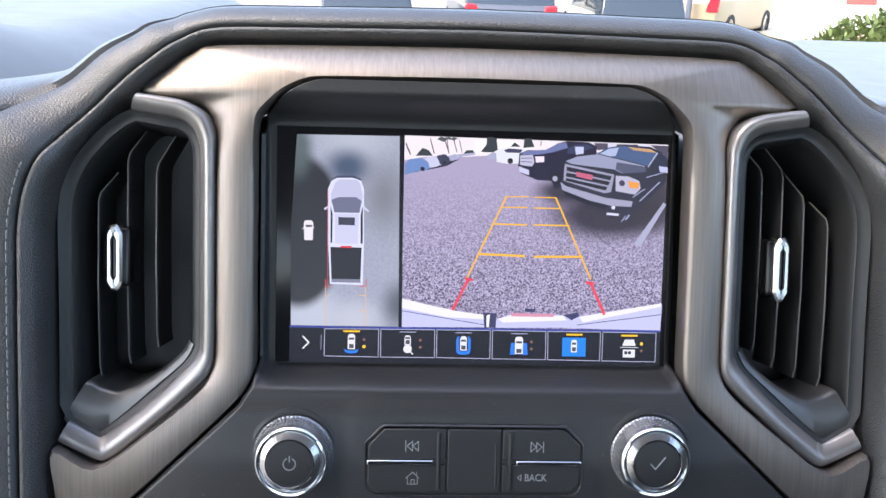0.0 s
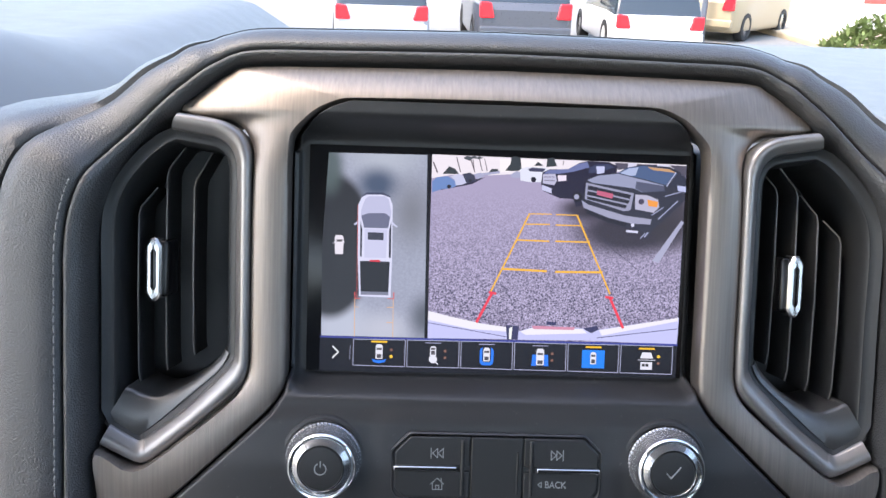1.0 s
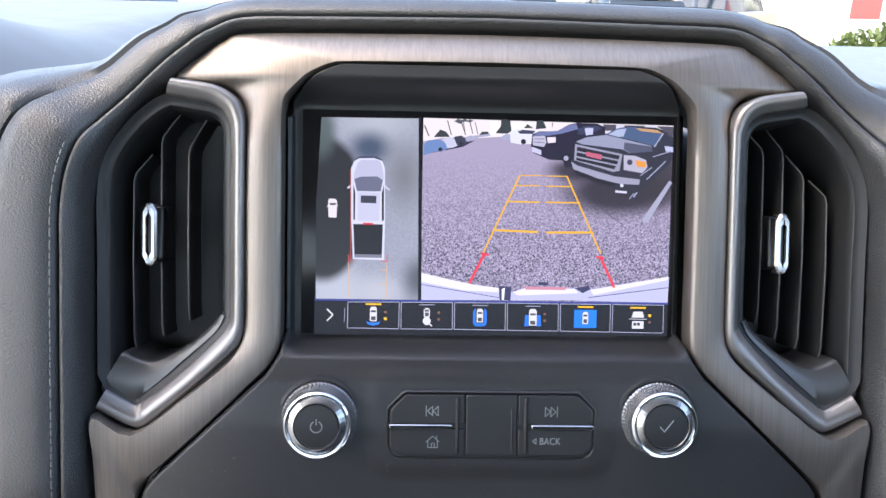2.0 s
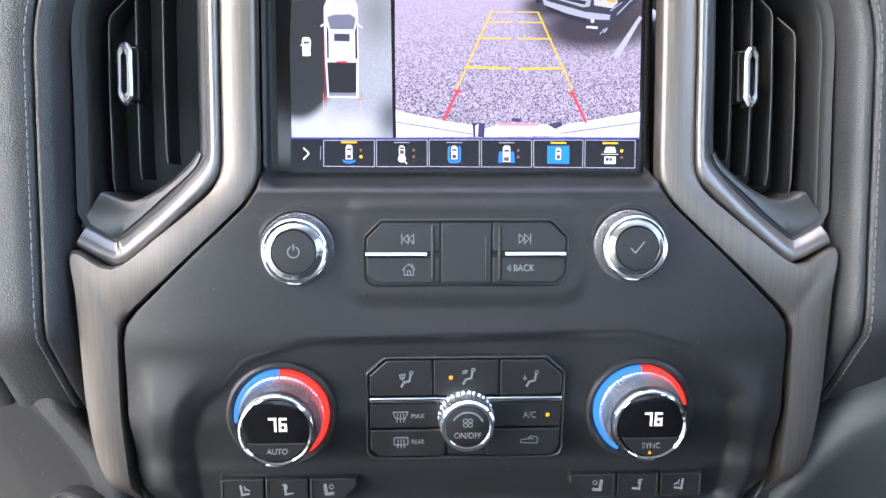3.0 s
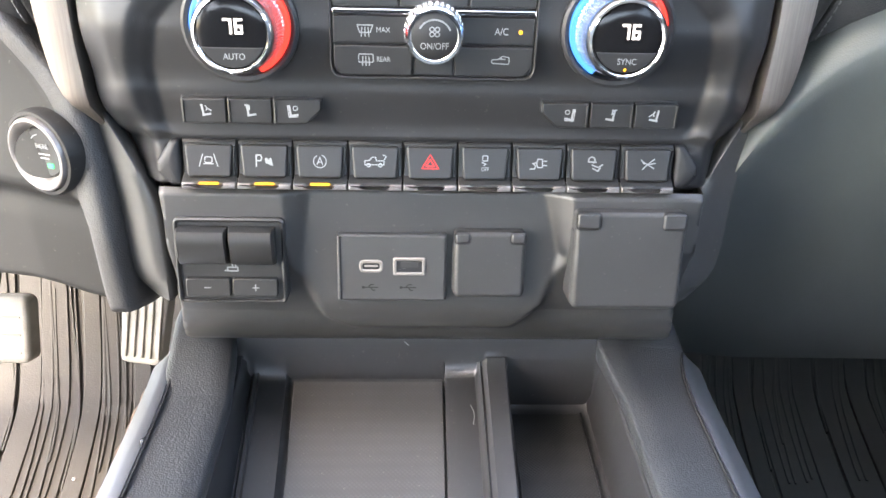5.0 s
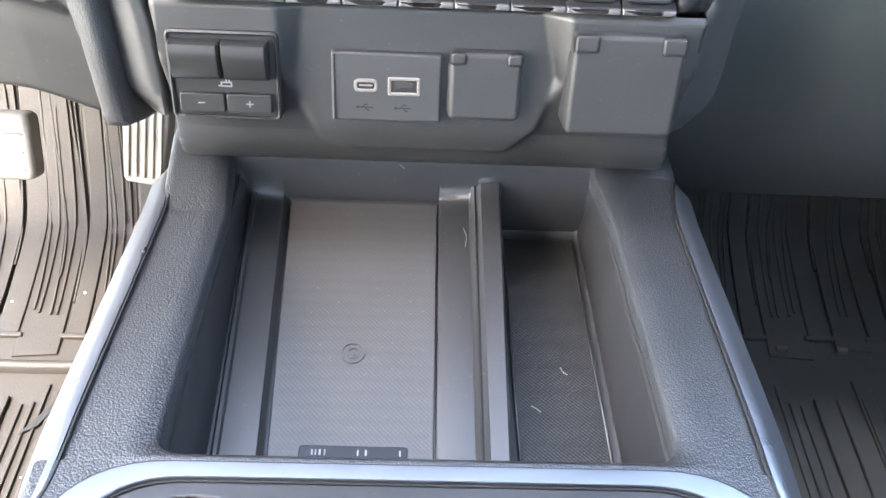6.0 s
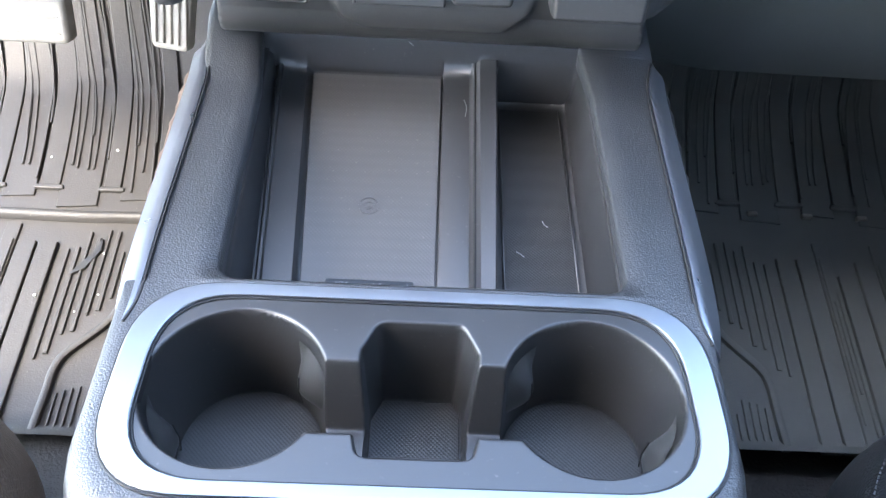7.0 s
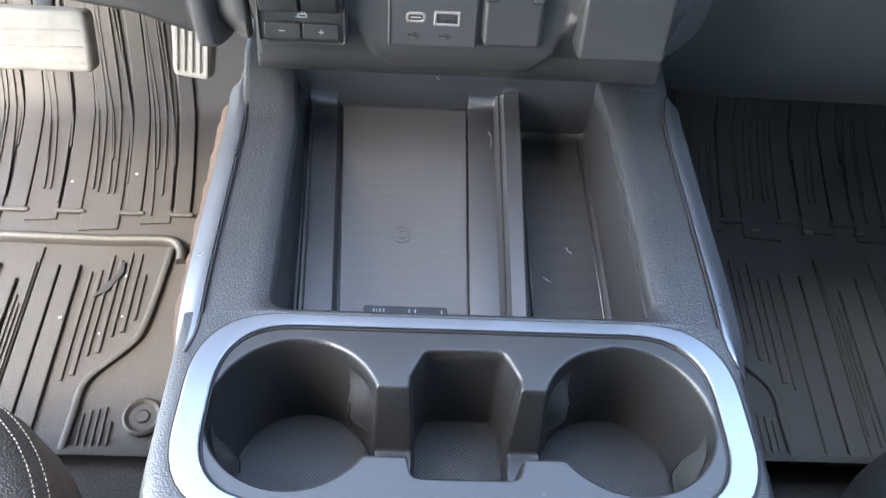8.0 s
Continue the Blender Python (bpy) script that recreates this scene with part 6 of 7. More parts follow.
        shown("trailer_icon", [[(cx - 3.2, cy + 0.6), (cx + 3.2, cy + 0.6), (cx + 2.2, cy + 3.6), (cx - 2.2, cy + 3.6)], [(cx - 2.9, cy - 5.0), (cx + 2.9, cy - 5.0), (cx + 2.9, cy - 1.2), (cx - 2.9, cy - 1.2)], line(((cx - 4.4, cy - 0.2), (cx + 4.4, cy - 0.2)), 0.3)], white, 7, parent=tile)
        shown("trailer_windows", [[(cx - 2.2, cy - 3.4), (cx - 0.8, cy - 3.4), (cx - 0.8, cy - 2.0), (cx - 2.2, cy - 2.0)], [(cx - 0.4, cy - 3.4), (cx + 1.0, cy - 3.4), (cx + 1.0, cy - 2.0), (cx - 0.4, cy - 2.0)]], (0.03, 0.03, 0.03), 8, parent=tile)
    if n in (0, 1, 3, 5):
        for k, dy in enumerate((1.6, -1.7)):
            on = (n == 0 and k == 1) or (n == 5 and k == 0)
            shown("dot_icon", [dot_(cx + 5.9, cy + dy, 0.85 if on else 0.7)], (0.95, 0.60, 0.05) if on else (0.28, 0.14, 0.09), 6, parent=tile)


for n, quad in enumerate(([(-67.6, 13.2), (-42.4, 13.4), (-42.5, 0.2), (-67.7, 0.4)], [(-41.4, 13.4), (-16.1, 13.5), (-16.1, 0.3), (-41.4, 0.2)], [(-15.1, 13.5), (10.1, 13.6), (10.1, 0.1), (-15.1, 0.3)], [(11.1, 13.6), (36.4, 13.5), (36.5, -0.0), (11.2, 0.1)], [(37.4, 13.5), (62.5, 13.6), (62.4, -0.2), (37.6, -0.0)], [(63.6, 13.6), (89.1, 13.5), (89.1, -0.4), (63.5, -0.2)])):
    menu_button(n, quad, n in (0, 4, 5))


# Centre console ----------------------------------------------------------------
console = thing("centre_console", CONSOLE, "black centre console with open storage tray and metal blades", "console")
MID = 0.0040                                             # the console's middle line
TOP_HALF = [(-0.370, 0.149), (-0.330, 0.1500), (-0.245, 0.1490), (-0.100, 0.1500), (-0.030, 0.1530), (0.010, 0.1600), (0.080, 0.1600)]
OPENING = rounded([(-0.1050, -0.2060), (0.1140, -0.2060), (0.1150, -0.030), (0.1105, 0.015), (0.1100, 0.0750), (-0.1210, 0.0750), (-0.1180, 0.030), (-0.1100, -0.035)], [0.012, 0.012, 0.02, 0.02, 0.004, 0.004, 0.02, 0.02], 5)
RING_C = 0.0040


def pill(a, b, r, cx=RING_C, cy=-0.2722, n=10):
    return rounded([(cx - a, cy - b), (cx + a, cy - b), (cx + a, cy + b), (cx - a, cy + b)], r, n)


# top deck: a skin with two openings, as strips between the outer edge and the openings
def deck():
    bm = bmesh.new()
    n = len(OPENING)
    half = lambda y: lerp_table(TOP_HALF, y)
    inner = [(x, y) for x, y in OPENING]
    outer = []
    for x, y in inner:
        # carry each point of the opening outwards to the deck's edge
        if y < -0.196 and abs(x) < 0.0975:
            outer.append((x * 1.12, -0.2125))
        elif y > 0.070:
            outer.append((MID + math.copysign(half(0.08), x), 0.09))
        else:
            yy = -0.2125 if y < -0.196 else y
            outer.append((MID + math.copysign(half(yy), x), yy))
    def z_at(x, y):
        h = half(y)
        return -0.0018 * max(0, (abs(x) - 0.11) / 0.05) ** 2
    rings = [[(x, y, -0.010) for x, y in inner], [(x, y, -0.0022 + 0.017 * step((y - 0.005) / 0.04)) for x, y in inner], [(x, y, 0.017 * step((y - 0.005) / 0.04)) for x, y in inset(inner, -0.0022)]]
    for s in (0.3, 0.6, 0.85, 0.96, 1.0):
        a = inset(inner, -0.0022)
        rings.append([(p[0] + (q[0] - p[0]) * s, p[1] + (q[1] - p[1]) * s, 0.0004 + z_at(p[0] + (q[0] - p[0]) * s, 0) - (0.0012 if s > 0.99 else 0) + 0.017 * step((p[1] + (q[1] - p[1]) * s - 0.005) / 0.04)) for p, q in zip(a, outer)])
    bridge(bm, rings)
    return bm


part("deck", deck(), DECK, console, "grained black deck round the tray", angle=50)


# rear part of the deck, round the cup holder insert
def rear_deck():
    inn = pill(0.1430, 0.0585, 0.046)
    k = len(inn)
    out = []
    for x, y in rounded([(RING_C - 0.152, -0.3422), (RING_C + 0.152, -0.3422), (RING_C + 0.152, -0.2128), (RING_C - 0.152, -0.2128)], [0.040, 0.040, 0.003, 0.003], 10):
        out.append((x - RING_C * 0.6, y))
    rings = [[(x, y, -0.006) for x, y in inn], [(x, y, 0.0008) for x, y in inn]]
    for s in (0.35, 0.7, 0.9, 1.0):
        rings.append([(p[0] + (q[0] - p[0]) * s, p[1] + (q[1] - p[1]) * s, 0.0010 - 0.0045 * s ** 3 * step((-0.222 - q[1]) / 0.03)) for p, q in zip(inn, out)])
    rings.append([(x * 1.015, y if y > -0.26 else y - 0.004, -0.012) for x, y in out])
    rings.append([(x * 1.03, y if y > -0.26 else y - 0.012, -0.060) for x, y in out])
    rings.append([(x * 1.04, y if y > -0.26 else y - 0.014, -0.30) for x, y in out])
    bm = bmesh.new()
    bridge(bm, rings)
    return bm


part("rear_deck", rear_deck(), DECK, console, "grained black rim behind the tray", angle=60)


def flank(side):
    def f(i, j):
        y = 0.12 - 0.46 * j / 24
        h = lerp_table(TOP_HALF, y) - 0.012 * step((-0.222 - y) / 0.02)
        prof = ((0.0, -0.0030), (0.0020, -0.0060), (0.0050, -0.0120), (0.0060, -0.030), (0.0050, -0.060), (0.0, -0.12), (-0.004, -0.22), (-0.004, -0.42))
        d, z = prof[i]
        return (MID + side * (h + d), y, z)
    return field(8, 25, f)


part("flank", flank(-1), PLASTIC, console)
part("flank", flank(1), PLASTIC, console)


# metal blades along both upper edges
def blade(side):
    top = [(0.014, 0.1600, -0.002), (0.000, 0.1560, 0.0010), (-0.030, 0.1510, 0.0014), (-0.100, 0.1490, 0.0014), (-0.180, 0.1475, 0.0014), (-0.222, 0.1462, 0.0012), (-0.243, 0.1500, 0.0)]
    out = [(0.016, 0.1640, -0.008), (0.000, 0.1665, -0.0045), (-0.030, 0.1645, -0.0040), (-0.100, 0.1625, -0.0040), (-0.180, 0.1605, -0.0040), (-0.222, 0.1575, -0.0040), (-0.246, 0.1520, -0.003)]
    t, o = smooth_path([(MID + x * side, y, z) for y, x, z in top], 6), smooth_path([(MID + x * side, y, z) for y, x, z in out], 6)
    rings = []
    for a, b in zip(t, o):
        a, b = Vector(a), Vector(b)
        rings.append([a + Vector((0, 0, -0.006)), a, a.lerp(b, 0.15) + Vector((0, 0, 0.0012)), a.lerp(b, 0.5) + Vector((0, 0, 0.0010)), a.lerp(b, 0.85) + Vector((0, 0, 0.0002)), b, b + Vector((0, 0, -0.008))])
    bm = bmesh.new()
    bridge(bm, [[tuple(p) for p in r] for r in rings], closed=False, cap0=True, cap1=True)
    return bm


def blade_gap(side):
    top = [(0.010, 0.1580, 0.0008), (0.000, 0.1548, 0.0012), (-0.030, 0.1498, 0.0010), (-0.100, 0.1478, 0.0008), (-0.180, 0.1463, 0.0008), (-0.222, 0.1450, 0.0008), (-0.240, 0.1485, 0.0010)]
    return sweep(smooth_path([(MID + x * side, y, z) for y, x, z in top], 6), oval(0.0008, 0.0009, 6))


for side in (-1, 1):
    part("blade_gap", blade_gap(side), DARK, console, "dark gap beside the blade")
part("blade", blade(-1), BLUESATIN, console, "satin grey metal blade", angle=50)
part("blade", blade(1), BLUESATIN, console, "satin grey metal blade", angle=50)

# tray: lines that run ahead, each from (x, z) near the cup holders to (x, z) at the far wall, in the cabin's own frame
TRAY_SLOT = [(-0.1075, 0.4995, -0.1185, 0.4710), (-0.1085, 0.4900, -0.1190, 0.4695), (-0.1075, 0.4878, -0.1135, 0.4688), (-0.1065, 0.4868, -0.1125, 0.4672), (-0.1042, 0.4560, -0.1112, 0.4580), (-0.1020, 0.4490, -0.1097, 0.4530),
             (-0.1005, 0.4490, -0.1087, 0.4530), (-0.0995, 0.4502, -0.1078, 0.4550), (-0.0988, 0.4520, -0.1070, 0.4566), (-0.0968, 0.4520, -0.1050, 0.4566), (-0.0956, 0.4505, -0.1040, 0.4550), (-0.0775, 0.4505, -0.0870, 0.4550),
             (-0.0765, 0.4495, -0.0862, 0.4540), (-0.0755, 0.4455, -0.0850, 0.4515), (-0.0736, 0.4440, -0.0832, 0.4505)]
TRAY_RIDGE = [(0.0128, 0.4440, 0.0132, 0.4505), (0.0136, 0.4475, 0.0140, 0.4570), (0.0150, 0.4482, 0.0155, 0.4577), (0.0335, 0.4482, 0.0330, 0.4577), (0.0350, 0.4500, 0.0345, 0.4595), (0.0356, 0.4545, 0.0350, 0.4655),
              (0.0366, 0.4556, 0.0360, 0.4667), (0.0378, 0.4546, 0.0372, 0.4657), (0.0392, 0.4560, 0.0385, 0.4668), (0.0405, 0.4578, 0.0400, 0.4686)]
TRAY_BIN = [(0.0495, 0.4590, 0.0515, 0.4695), (0.0508, 0.4580, 0.0526, 0.4685), (0.0512, 0.4500, 0.0530, 0.4600), (0.0525, 0.4405, 0.0540, 0.4285), (0.0545, 0.4395, 0.0560, 0.4272), (0.1085, 0.4395, 0.1065, 0.4272),
            (0.1108, 0.4408, 0.1088, 0.4288), (0.1122, 0.4470, 0.1108, 0.4370), (0.1145, 0.4890, 0.1140, 0.4690), (0.1153, 0.4916, 0.1151, 0.4708), (0.1167, 0.4922, 0.1163, 0.4714), (0.1193, 0.5005, 0.1185, 0.4735)]
TRAY = TRAY_SLOT + TRAY_RIDGE + TRAY_BIN
TO_CONSOLE = CONSOLE.inverted()


def tray_line(line, y):
    xn, zn, xf, zf = line
    k = (y - 0.18) / 0.177
    return Vector((xn + (xf - xn) * k, y, zn + (zf - zn) * k))


def tray_mesh():
    rings = [[tray_line(q, y) for q in TRAY] for y in (0.126, 0.20, 0.28, 0.345, 0.354)]
    far = [tray_line(q, 0.357) for q in TRAY]
    for y, z in ((0.3585, 0.0), (0.3610, 0.4660), (0.3622, 0.4695), (0.3640, 0.4740), (0.3670, 0.4850), (0.376, 0.4990), (0.400, 0.520)):
        rings.append([Vector((p.x, y, max(p.z + (0.003 if z == 0 else 0), z))) for p in far])
    bm = bmesh.new()
    bridge(bm, rings, closed=False)
    bm.transform(TO_CONSOLE)
    return bm


part("storage_tray", tray_mesh(), TRAY_BLACK, console, "black open storage tray", angle=40)
pad = thing("charging_pad", CONSOLE, "black textured wireless charging pad in the storage tray", "charging pad")


def pad_corners(d):
    return [(-0.0702 + d, 0.126, 0.4410), (0.0122 - d, 0.126, 0.4410), (0.0126 - d, 0.3545 - d, 0.4550), (-0.0818 + d, 0.3545 - d, 0.4550)]


bm = bmesh.new()
bridge(bm, [[(x, y, z - 0.008) for x, y, z in pad_corners(0.0)], pad_corners(0.0), [(x, y, z + 0.0006) for x, y, z in pad_corners(0.0006)]], cap1=True)
bm.transform(TO_CONSOLE)
part("pad", bm, PAD, pad, angle=20)
bm = ribbon([arc(0, 0, 0.0064, 0, 360, 28), arc(0.0004, 0, 0.0032, -120, 150, 16), [(-0.0022, -0.0006), (-0.0006, -0.0030), (0.0008, -0.0010)]], 0.0006, 0.0002, 0.0004)
bm.transform(TO_CONSOLE @ Matrix.Translation((-0.0335, 0.240, 0.4488)) @ Matrix.Rotation(math.atan2(0.014, 0.2285), 4, "X"))
part("icon", bm, PLASTIC, pad, "embossed charging mark")
# a dark label along the pad's near edge, with short white bars for its writing
tag = thing("pad_label", CONSOLE, "dark strip with tiny white writing at the charging pad's near edge", "label")
LABEL_AT = TO_CONSOLE @ Matrix.Translation((-0.0290, 0.1800, 0.4452)) @ Matrix.Rotation(math.atan2(0.014, 0.2285), 4, "X")
bm = plate(rounded(box2(-0.0278, -0.0046, 0.0278, 0.0040), 0.002, 4), -0.0005, 0.0006, 0.0003)
bm.transform(LABEL_AT)
part("strip", bm, GLOSS, tag)
bm = bmesh.new()
for a, w in ((-0.0215, 0.0010), (-0.0195, 0.0007), (-0.0176, 0.0012), (-0.0150, 0.0010), (0.0020, 0.0008), (0.0060, 0.0010), (0.0235, 0.0008)):
    slab(box2(a, -0.0014, a + w, 0.0018), 0.0007, 0.0001, bm)
bm.transform(LABEL_AT)
part("writing_bars", bm, INK, tag, "tiny white bars")

# dimpled liner on the floor of the deep bin
liner = thing("bin_liner", CONSOLE, "black dimpled rubber liner on the floor of the console bin", "liner")
bm = bmesh.new()
bridge(bm, [[(x, y, 0.4395 - 0.0695 * (y - 0.18) + h) for x, y in ((0.0570 + d, 0.127), (0.1062 - d, 0.127), (0.1040 - d, 0.352 - d), (0.0570 + d, 0.352 - d))] for d, h in ((0.0, -0.002), (0.0, 0.0007), (0.0006, 0.0012))], cap1=True)
bm.transform(TO_CONSOLE)
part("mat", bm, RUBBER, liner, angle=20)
for xa, xb in ((0.0575, 0.0575), (0.1062, 0.1040)):
    bm = sweep([(xa, 0.127, 0.4442), (xb, 0.352, 0.4286)], oval(0.0009, 0.0009, 8))
    bm.transform(TO_CONSOLE)
    part("raised_edge", bm, TRAY_BLACK, liner, "thin raised rubber edge")
for name, x, y, z, pts, label in (("lint", 0.0690, 0.2120, 0.4385, ((-0.003, 0.003), (0.0, 0.001), (0.002, -0.001)), "tiny pale thread of lint lying in the tray"),
                                  ("lint", 0.0870, 0.2380, 0.4370, ((-0.002, 0.004), (-0.001, 0.001), (0.0015, -0.001)), "tiny pale thread of lint lying in the tray"),
                                  ("lint", -0.0120, 0.3650, 0.4790, ((-0.003, 0.003), (0.0, 0.0005), (0.003, -0.003)), "pale curl of lint at the tray's far wall"),
                                  ("dried_drip", 0.0290, 0.3230, 0.4562, ((0.0002, 0.010), (0.0022, 0.003), (0.0012, -0.006)), "dried pale drip mark on the tray floor")):
    th = thing(name, pose(x, y, z), label, "debris")
    part("thread", sweep(smooth_path([(a, b, 0.0003) for a, b in pts], 4), oval(0.00030, 0.00022, 5)), INK_DIM, th)

# Cup holder insert ----------------------------------------------------------------
cups = thing("cup_holder_insert", CONSOLE, "black twin cup holder with a satin silver ring and centre bin", "cup holder")
CUPS = ((-0.0835, -0.2725, 0.0440), (0.0880, -0.2715, 0.0440))
BIN = poly_dist(rounded([(-0.0235, -0.3085), (0.0290, -0.3085), (0.0325, -0.2930), (0.0330, -0.2500), (0.0255, -0.2335), (-0.0175, -0.2335), (-0.0250, -0.2500), (-0.0265, -0.2930)], 0.006, 4))
NECK = poly_dist(rounded([(-0.070, -0.2960), (0.075, -0.2960), (0.075, -0.2590), (-0.070, -0.2590)], 0.004, 3))


def insert_z(x, y):
    d = min(math.hypot(x - cx, y - cy) - r for cx, cy, r in CUPS)
    zc = -0.068 * (1 - step((d + 0.0062) / 0.0065))
    zb = -0.066 * (1 - step((BIN(x, y) + 0.0045) / 0.0050))
    zn = -0.048 * (1 - step((NECK(x, y) + 0.009) / 0.0110))
    return 0.0004 + min(zc, zb, zn)


INS = pill(0.1330, 0.0510, 0.041)
INS_D = poly_dist(INS)


def insert_mesh():
    nx, ny = 330, 132
    bm = bmesh.new()
    grid = {}
    for i in range(ny + 1):
        y = -0.3245 + 0.1046 * i / ny
        # half width of the pill at this height
        b = 0.0515
        r = 0.038
        dy = max(0.0, abs(y + 0.2722) - (b - r))
        hw = 0.1335 - r + math.sqrt(max(0.0, r * r - dy * dy))
        for j in range(nx + 1):
            x = RING_C - hw + 2 * hw * j / nx
            grid[i, j] = bm.verts.new((x, y, insert_z(x, y)))
    for i in range(ny):
        for j in range(nx):
            bm.faces.new((grid[i, j], grid[i, j + 1], grid[i + 1, j + 1], grid[i + 1, j]))
    return bm


part("well_moulding", insert_mesh(), TRAY_BLACK, cups, "black moulded wells", angle=80)
o, i_ = pill(0.1445, 0.0590, 0.046), pill(0.1305, 0.0512, 0.040)
bm = bmesh.new()
rows = []
for s, z in ((0.0, -0.004), (0.0, 0.0022), (0.03, 0.0029), (0.07, 0.0032), (0.5, 0.0031), (0.92, 0.0029), (0.97, 0.0025), (1.0, 0.0010), (1.02, -0.004)):
    rows.append([(p[0] + (q[0] - p[0]) * s, p[1] + (q[1] - p[1]) * s, z) for p, q in zip(o, i_)])
bridge(bm, rows)
part("silver_ring", bm, RING, cups, "satin silver ring", angle=18)
part("ring_gap", hoop(inset(o, -0.0011), inset(o, 0.0003), -0.004, 0.0020, 0.0003), DARK, cups, "dark gap round the ring")
part("ring_gap", hoop(inset(i_, -0.0002), inset(i_, 0.0009), -0.004, 0.0014, 0.0003), DARK, cups, "dark gap inside the ring")
for cx, cy, r in CUPS:
    part("cup_mat", lathe([(r - 0.0045, -0.001), (r - 0.0050, 0.0008), (r - 0.0060, 0.0012), (r - 0.008, 0.0010), (0.0005, 0.0010)], 56), RUBBER, cups, "textured rubber mat").location = (cx, cy, -0.0675)
    for a in (200, 36) if cx < 0 else (142, -22):
        fx, fy = math.cos(radians(a)), math.sin(radians(a))
        bm = bmesh.new()
        rings = []
        for q in range(11):
            t = q / 10
            z = -0.056 + 0.046 * t
            lift = math.sin(math.pi * t) ** 1.3
            ring = []
            for k in range(13):
                u = -1 + 2 * k / 12
                rad = math.sqrt(r * r - (0.0125 * u) ** 2) - 0.0020 - 0.0105 * lift * (1 - u * u) ** 1.5
                ring.append((rad * fx - u * 0.0125 * fy, rad * fy + u * 0.0125 * fx, z))
            rings.append(ring)
        bridge(bm, rings, closed=False)
        gf = part("grip_finger", bm, PLASTIC, cups, "sprung rubber finger")
        gf.location = (cx, cy, 0)
        rr = r - 0.0126
        part("slit", sweep([((rr + 0.0012) * fx, (rr + 0.0012) * fy, -0.046), ((rr - 0.0001) * fx, (rr - 0.0001) * fy, -0.034), ((rr + 0.0010) * fx, (rr + 0.0010) * fy, -0.022)], oval(0.0004, 0.0004, 5), up=(fx, fy, 0)), INK_BLACK, gf)
part("bin_mat", plate(rounded(box2(-0.0215, -0.3035, 0.0275, -0.2385), 0.006, 4), -0.0665, -0.0645, 0.0006), RUBBER, cups, "textured rubber mat")

# Armrest cushion behind the cup holders ----------------------------------------------------------------
def cushion(nx, ny, size, power=4.0):
    """A padded block: a superellipsoid shell with its foot flattened."""
    a, b, c = size
    def f(i, j):
        th, ph = math.pi * (i / (ny - 1) - 0.5), 2 * math.pi * j / (nx - 1)
        def sp(v, e):
            return math.copysign(abs(v) ** e, v)
        e = 2 / power
        x = a * sp(math.cos(th), e) * sp(math.cos(ph), e)
        y = b * sp(math.cos(th), e) * sp(math.sin(ph), e)
        z = c * sp(math.sin(th), e)
        return (x, y, max(z, -c))
    bm = field(ny, nx, f)
    bmesh.ops.remove_doubles(bm, verts=bm.verts, dist=1e-6)
    return bm


arm = thing("armrest", at(CONSOLE, 0.003, -0.540, -0.021), "padded black leather armrest with perforated top and seams", "armrest")
part("cushion", cushion(64, 30, (0.205, 0.190, 0.075), 5), ARMLEATHER, arm, angle=70)
for sx in (-1, 1):
    part("piping", sweep(smooth_path([(sx * 0.097, 0.188, 0.040), (sx * 0.098, 0.181, 0.066), (sx * 0.099, 0.155, 0.0755), (sx * 0.101, 0.0, 0.0765)], 5), oval(0.0034, 0.0026, 8)), ARMLEATHER, arm, "leather seam")
part("arm_base", plate(rounded(box2(-0.150, -0.16, 0.158, 0.176), 0.02), -0.40, -0.05, 0.01), PLASTIC, arm)


def seat(x, side, label):
    s = thing("front_seat", pose(x, -0.168, 0.315), label, "seat", "front seats")
    part("cushion", cushion(64, 34, (0.262, 0.340, 0.110), 3.6), SEAT, s, "leather seat cushion", angle=70)
    part("base", plate(rounded(box2(-0.24, -0.26, 0.24, 0.22), 0.03), -0.20, -0.06, 0.01), CABIN, s)
    part("backrest", plate(rounded(box2(-0.25, -0.42, 0.25, -0.24), 0.05), -0.05, 0.62, 0.05), SEAT, s)
    for level, k in ((0.0515, 0.990), (0.0630, 0.972)):       # two rows along the bolster's crest
        path = []
        for q in range(13):
            th = radians(14 + 11 * q)
            path.append((side * 0.262 * k * math.copysign(abs(math.cos(th)) ** 0.556, math.cos(th)), 0.340 * k * abs(math.sin(th)) ** 0.556, level))
        bm = bmesh.new()
        pts = [Vector(p) for p in smooth_path(path, 5)]
        for a, b in zip(pts, pts[1:]):
            kk = max(1, round((b - a).length / 0.0046))
            for q in range(kk):
                sweep([a.lerp(b, (q + 0.2) / kk), a.lerp(b, (q + 0.85) / kk)], oval(0.0008, 0.0008, 5), bm=bm)
        part("stitching", bm, SEAM_THREAD, s, "grey double stitching")
    return s


seat(-0.492, 1, "black leather driver's seat with double-stitched bolster")
seat(0.538, -1, "black leather passenger seat with double-stitched bolster")


# Cabin shell ----------------------------------------------------------------
def slab3(name, x0, y0, z0, x1, y1, z1, material, label, category, bevel=0.0):
    bm = bmesh.new()
    bmesh.ops.create_cube(bm, size=1)
    bm.transform(Matrix.Translation(((x0 + x1) / 2, (y0 + y1) / 2, (z0 + z1) / 2)) @ Matrix.Diagonal((x1 - x0, y1 - y0, z1 - z0, 1)))
    if bevel:
        bmesh.ops.bevel(bm, geom=list(bm.edges), offset=bevel, segments=2, affect="EDGES")
    ob = part(name, bm, material, None)
    return tagged(ob, label, category, kind="structure")


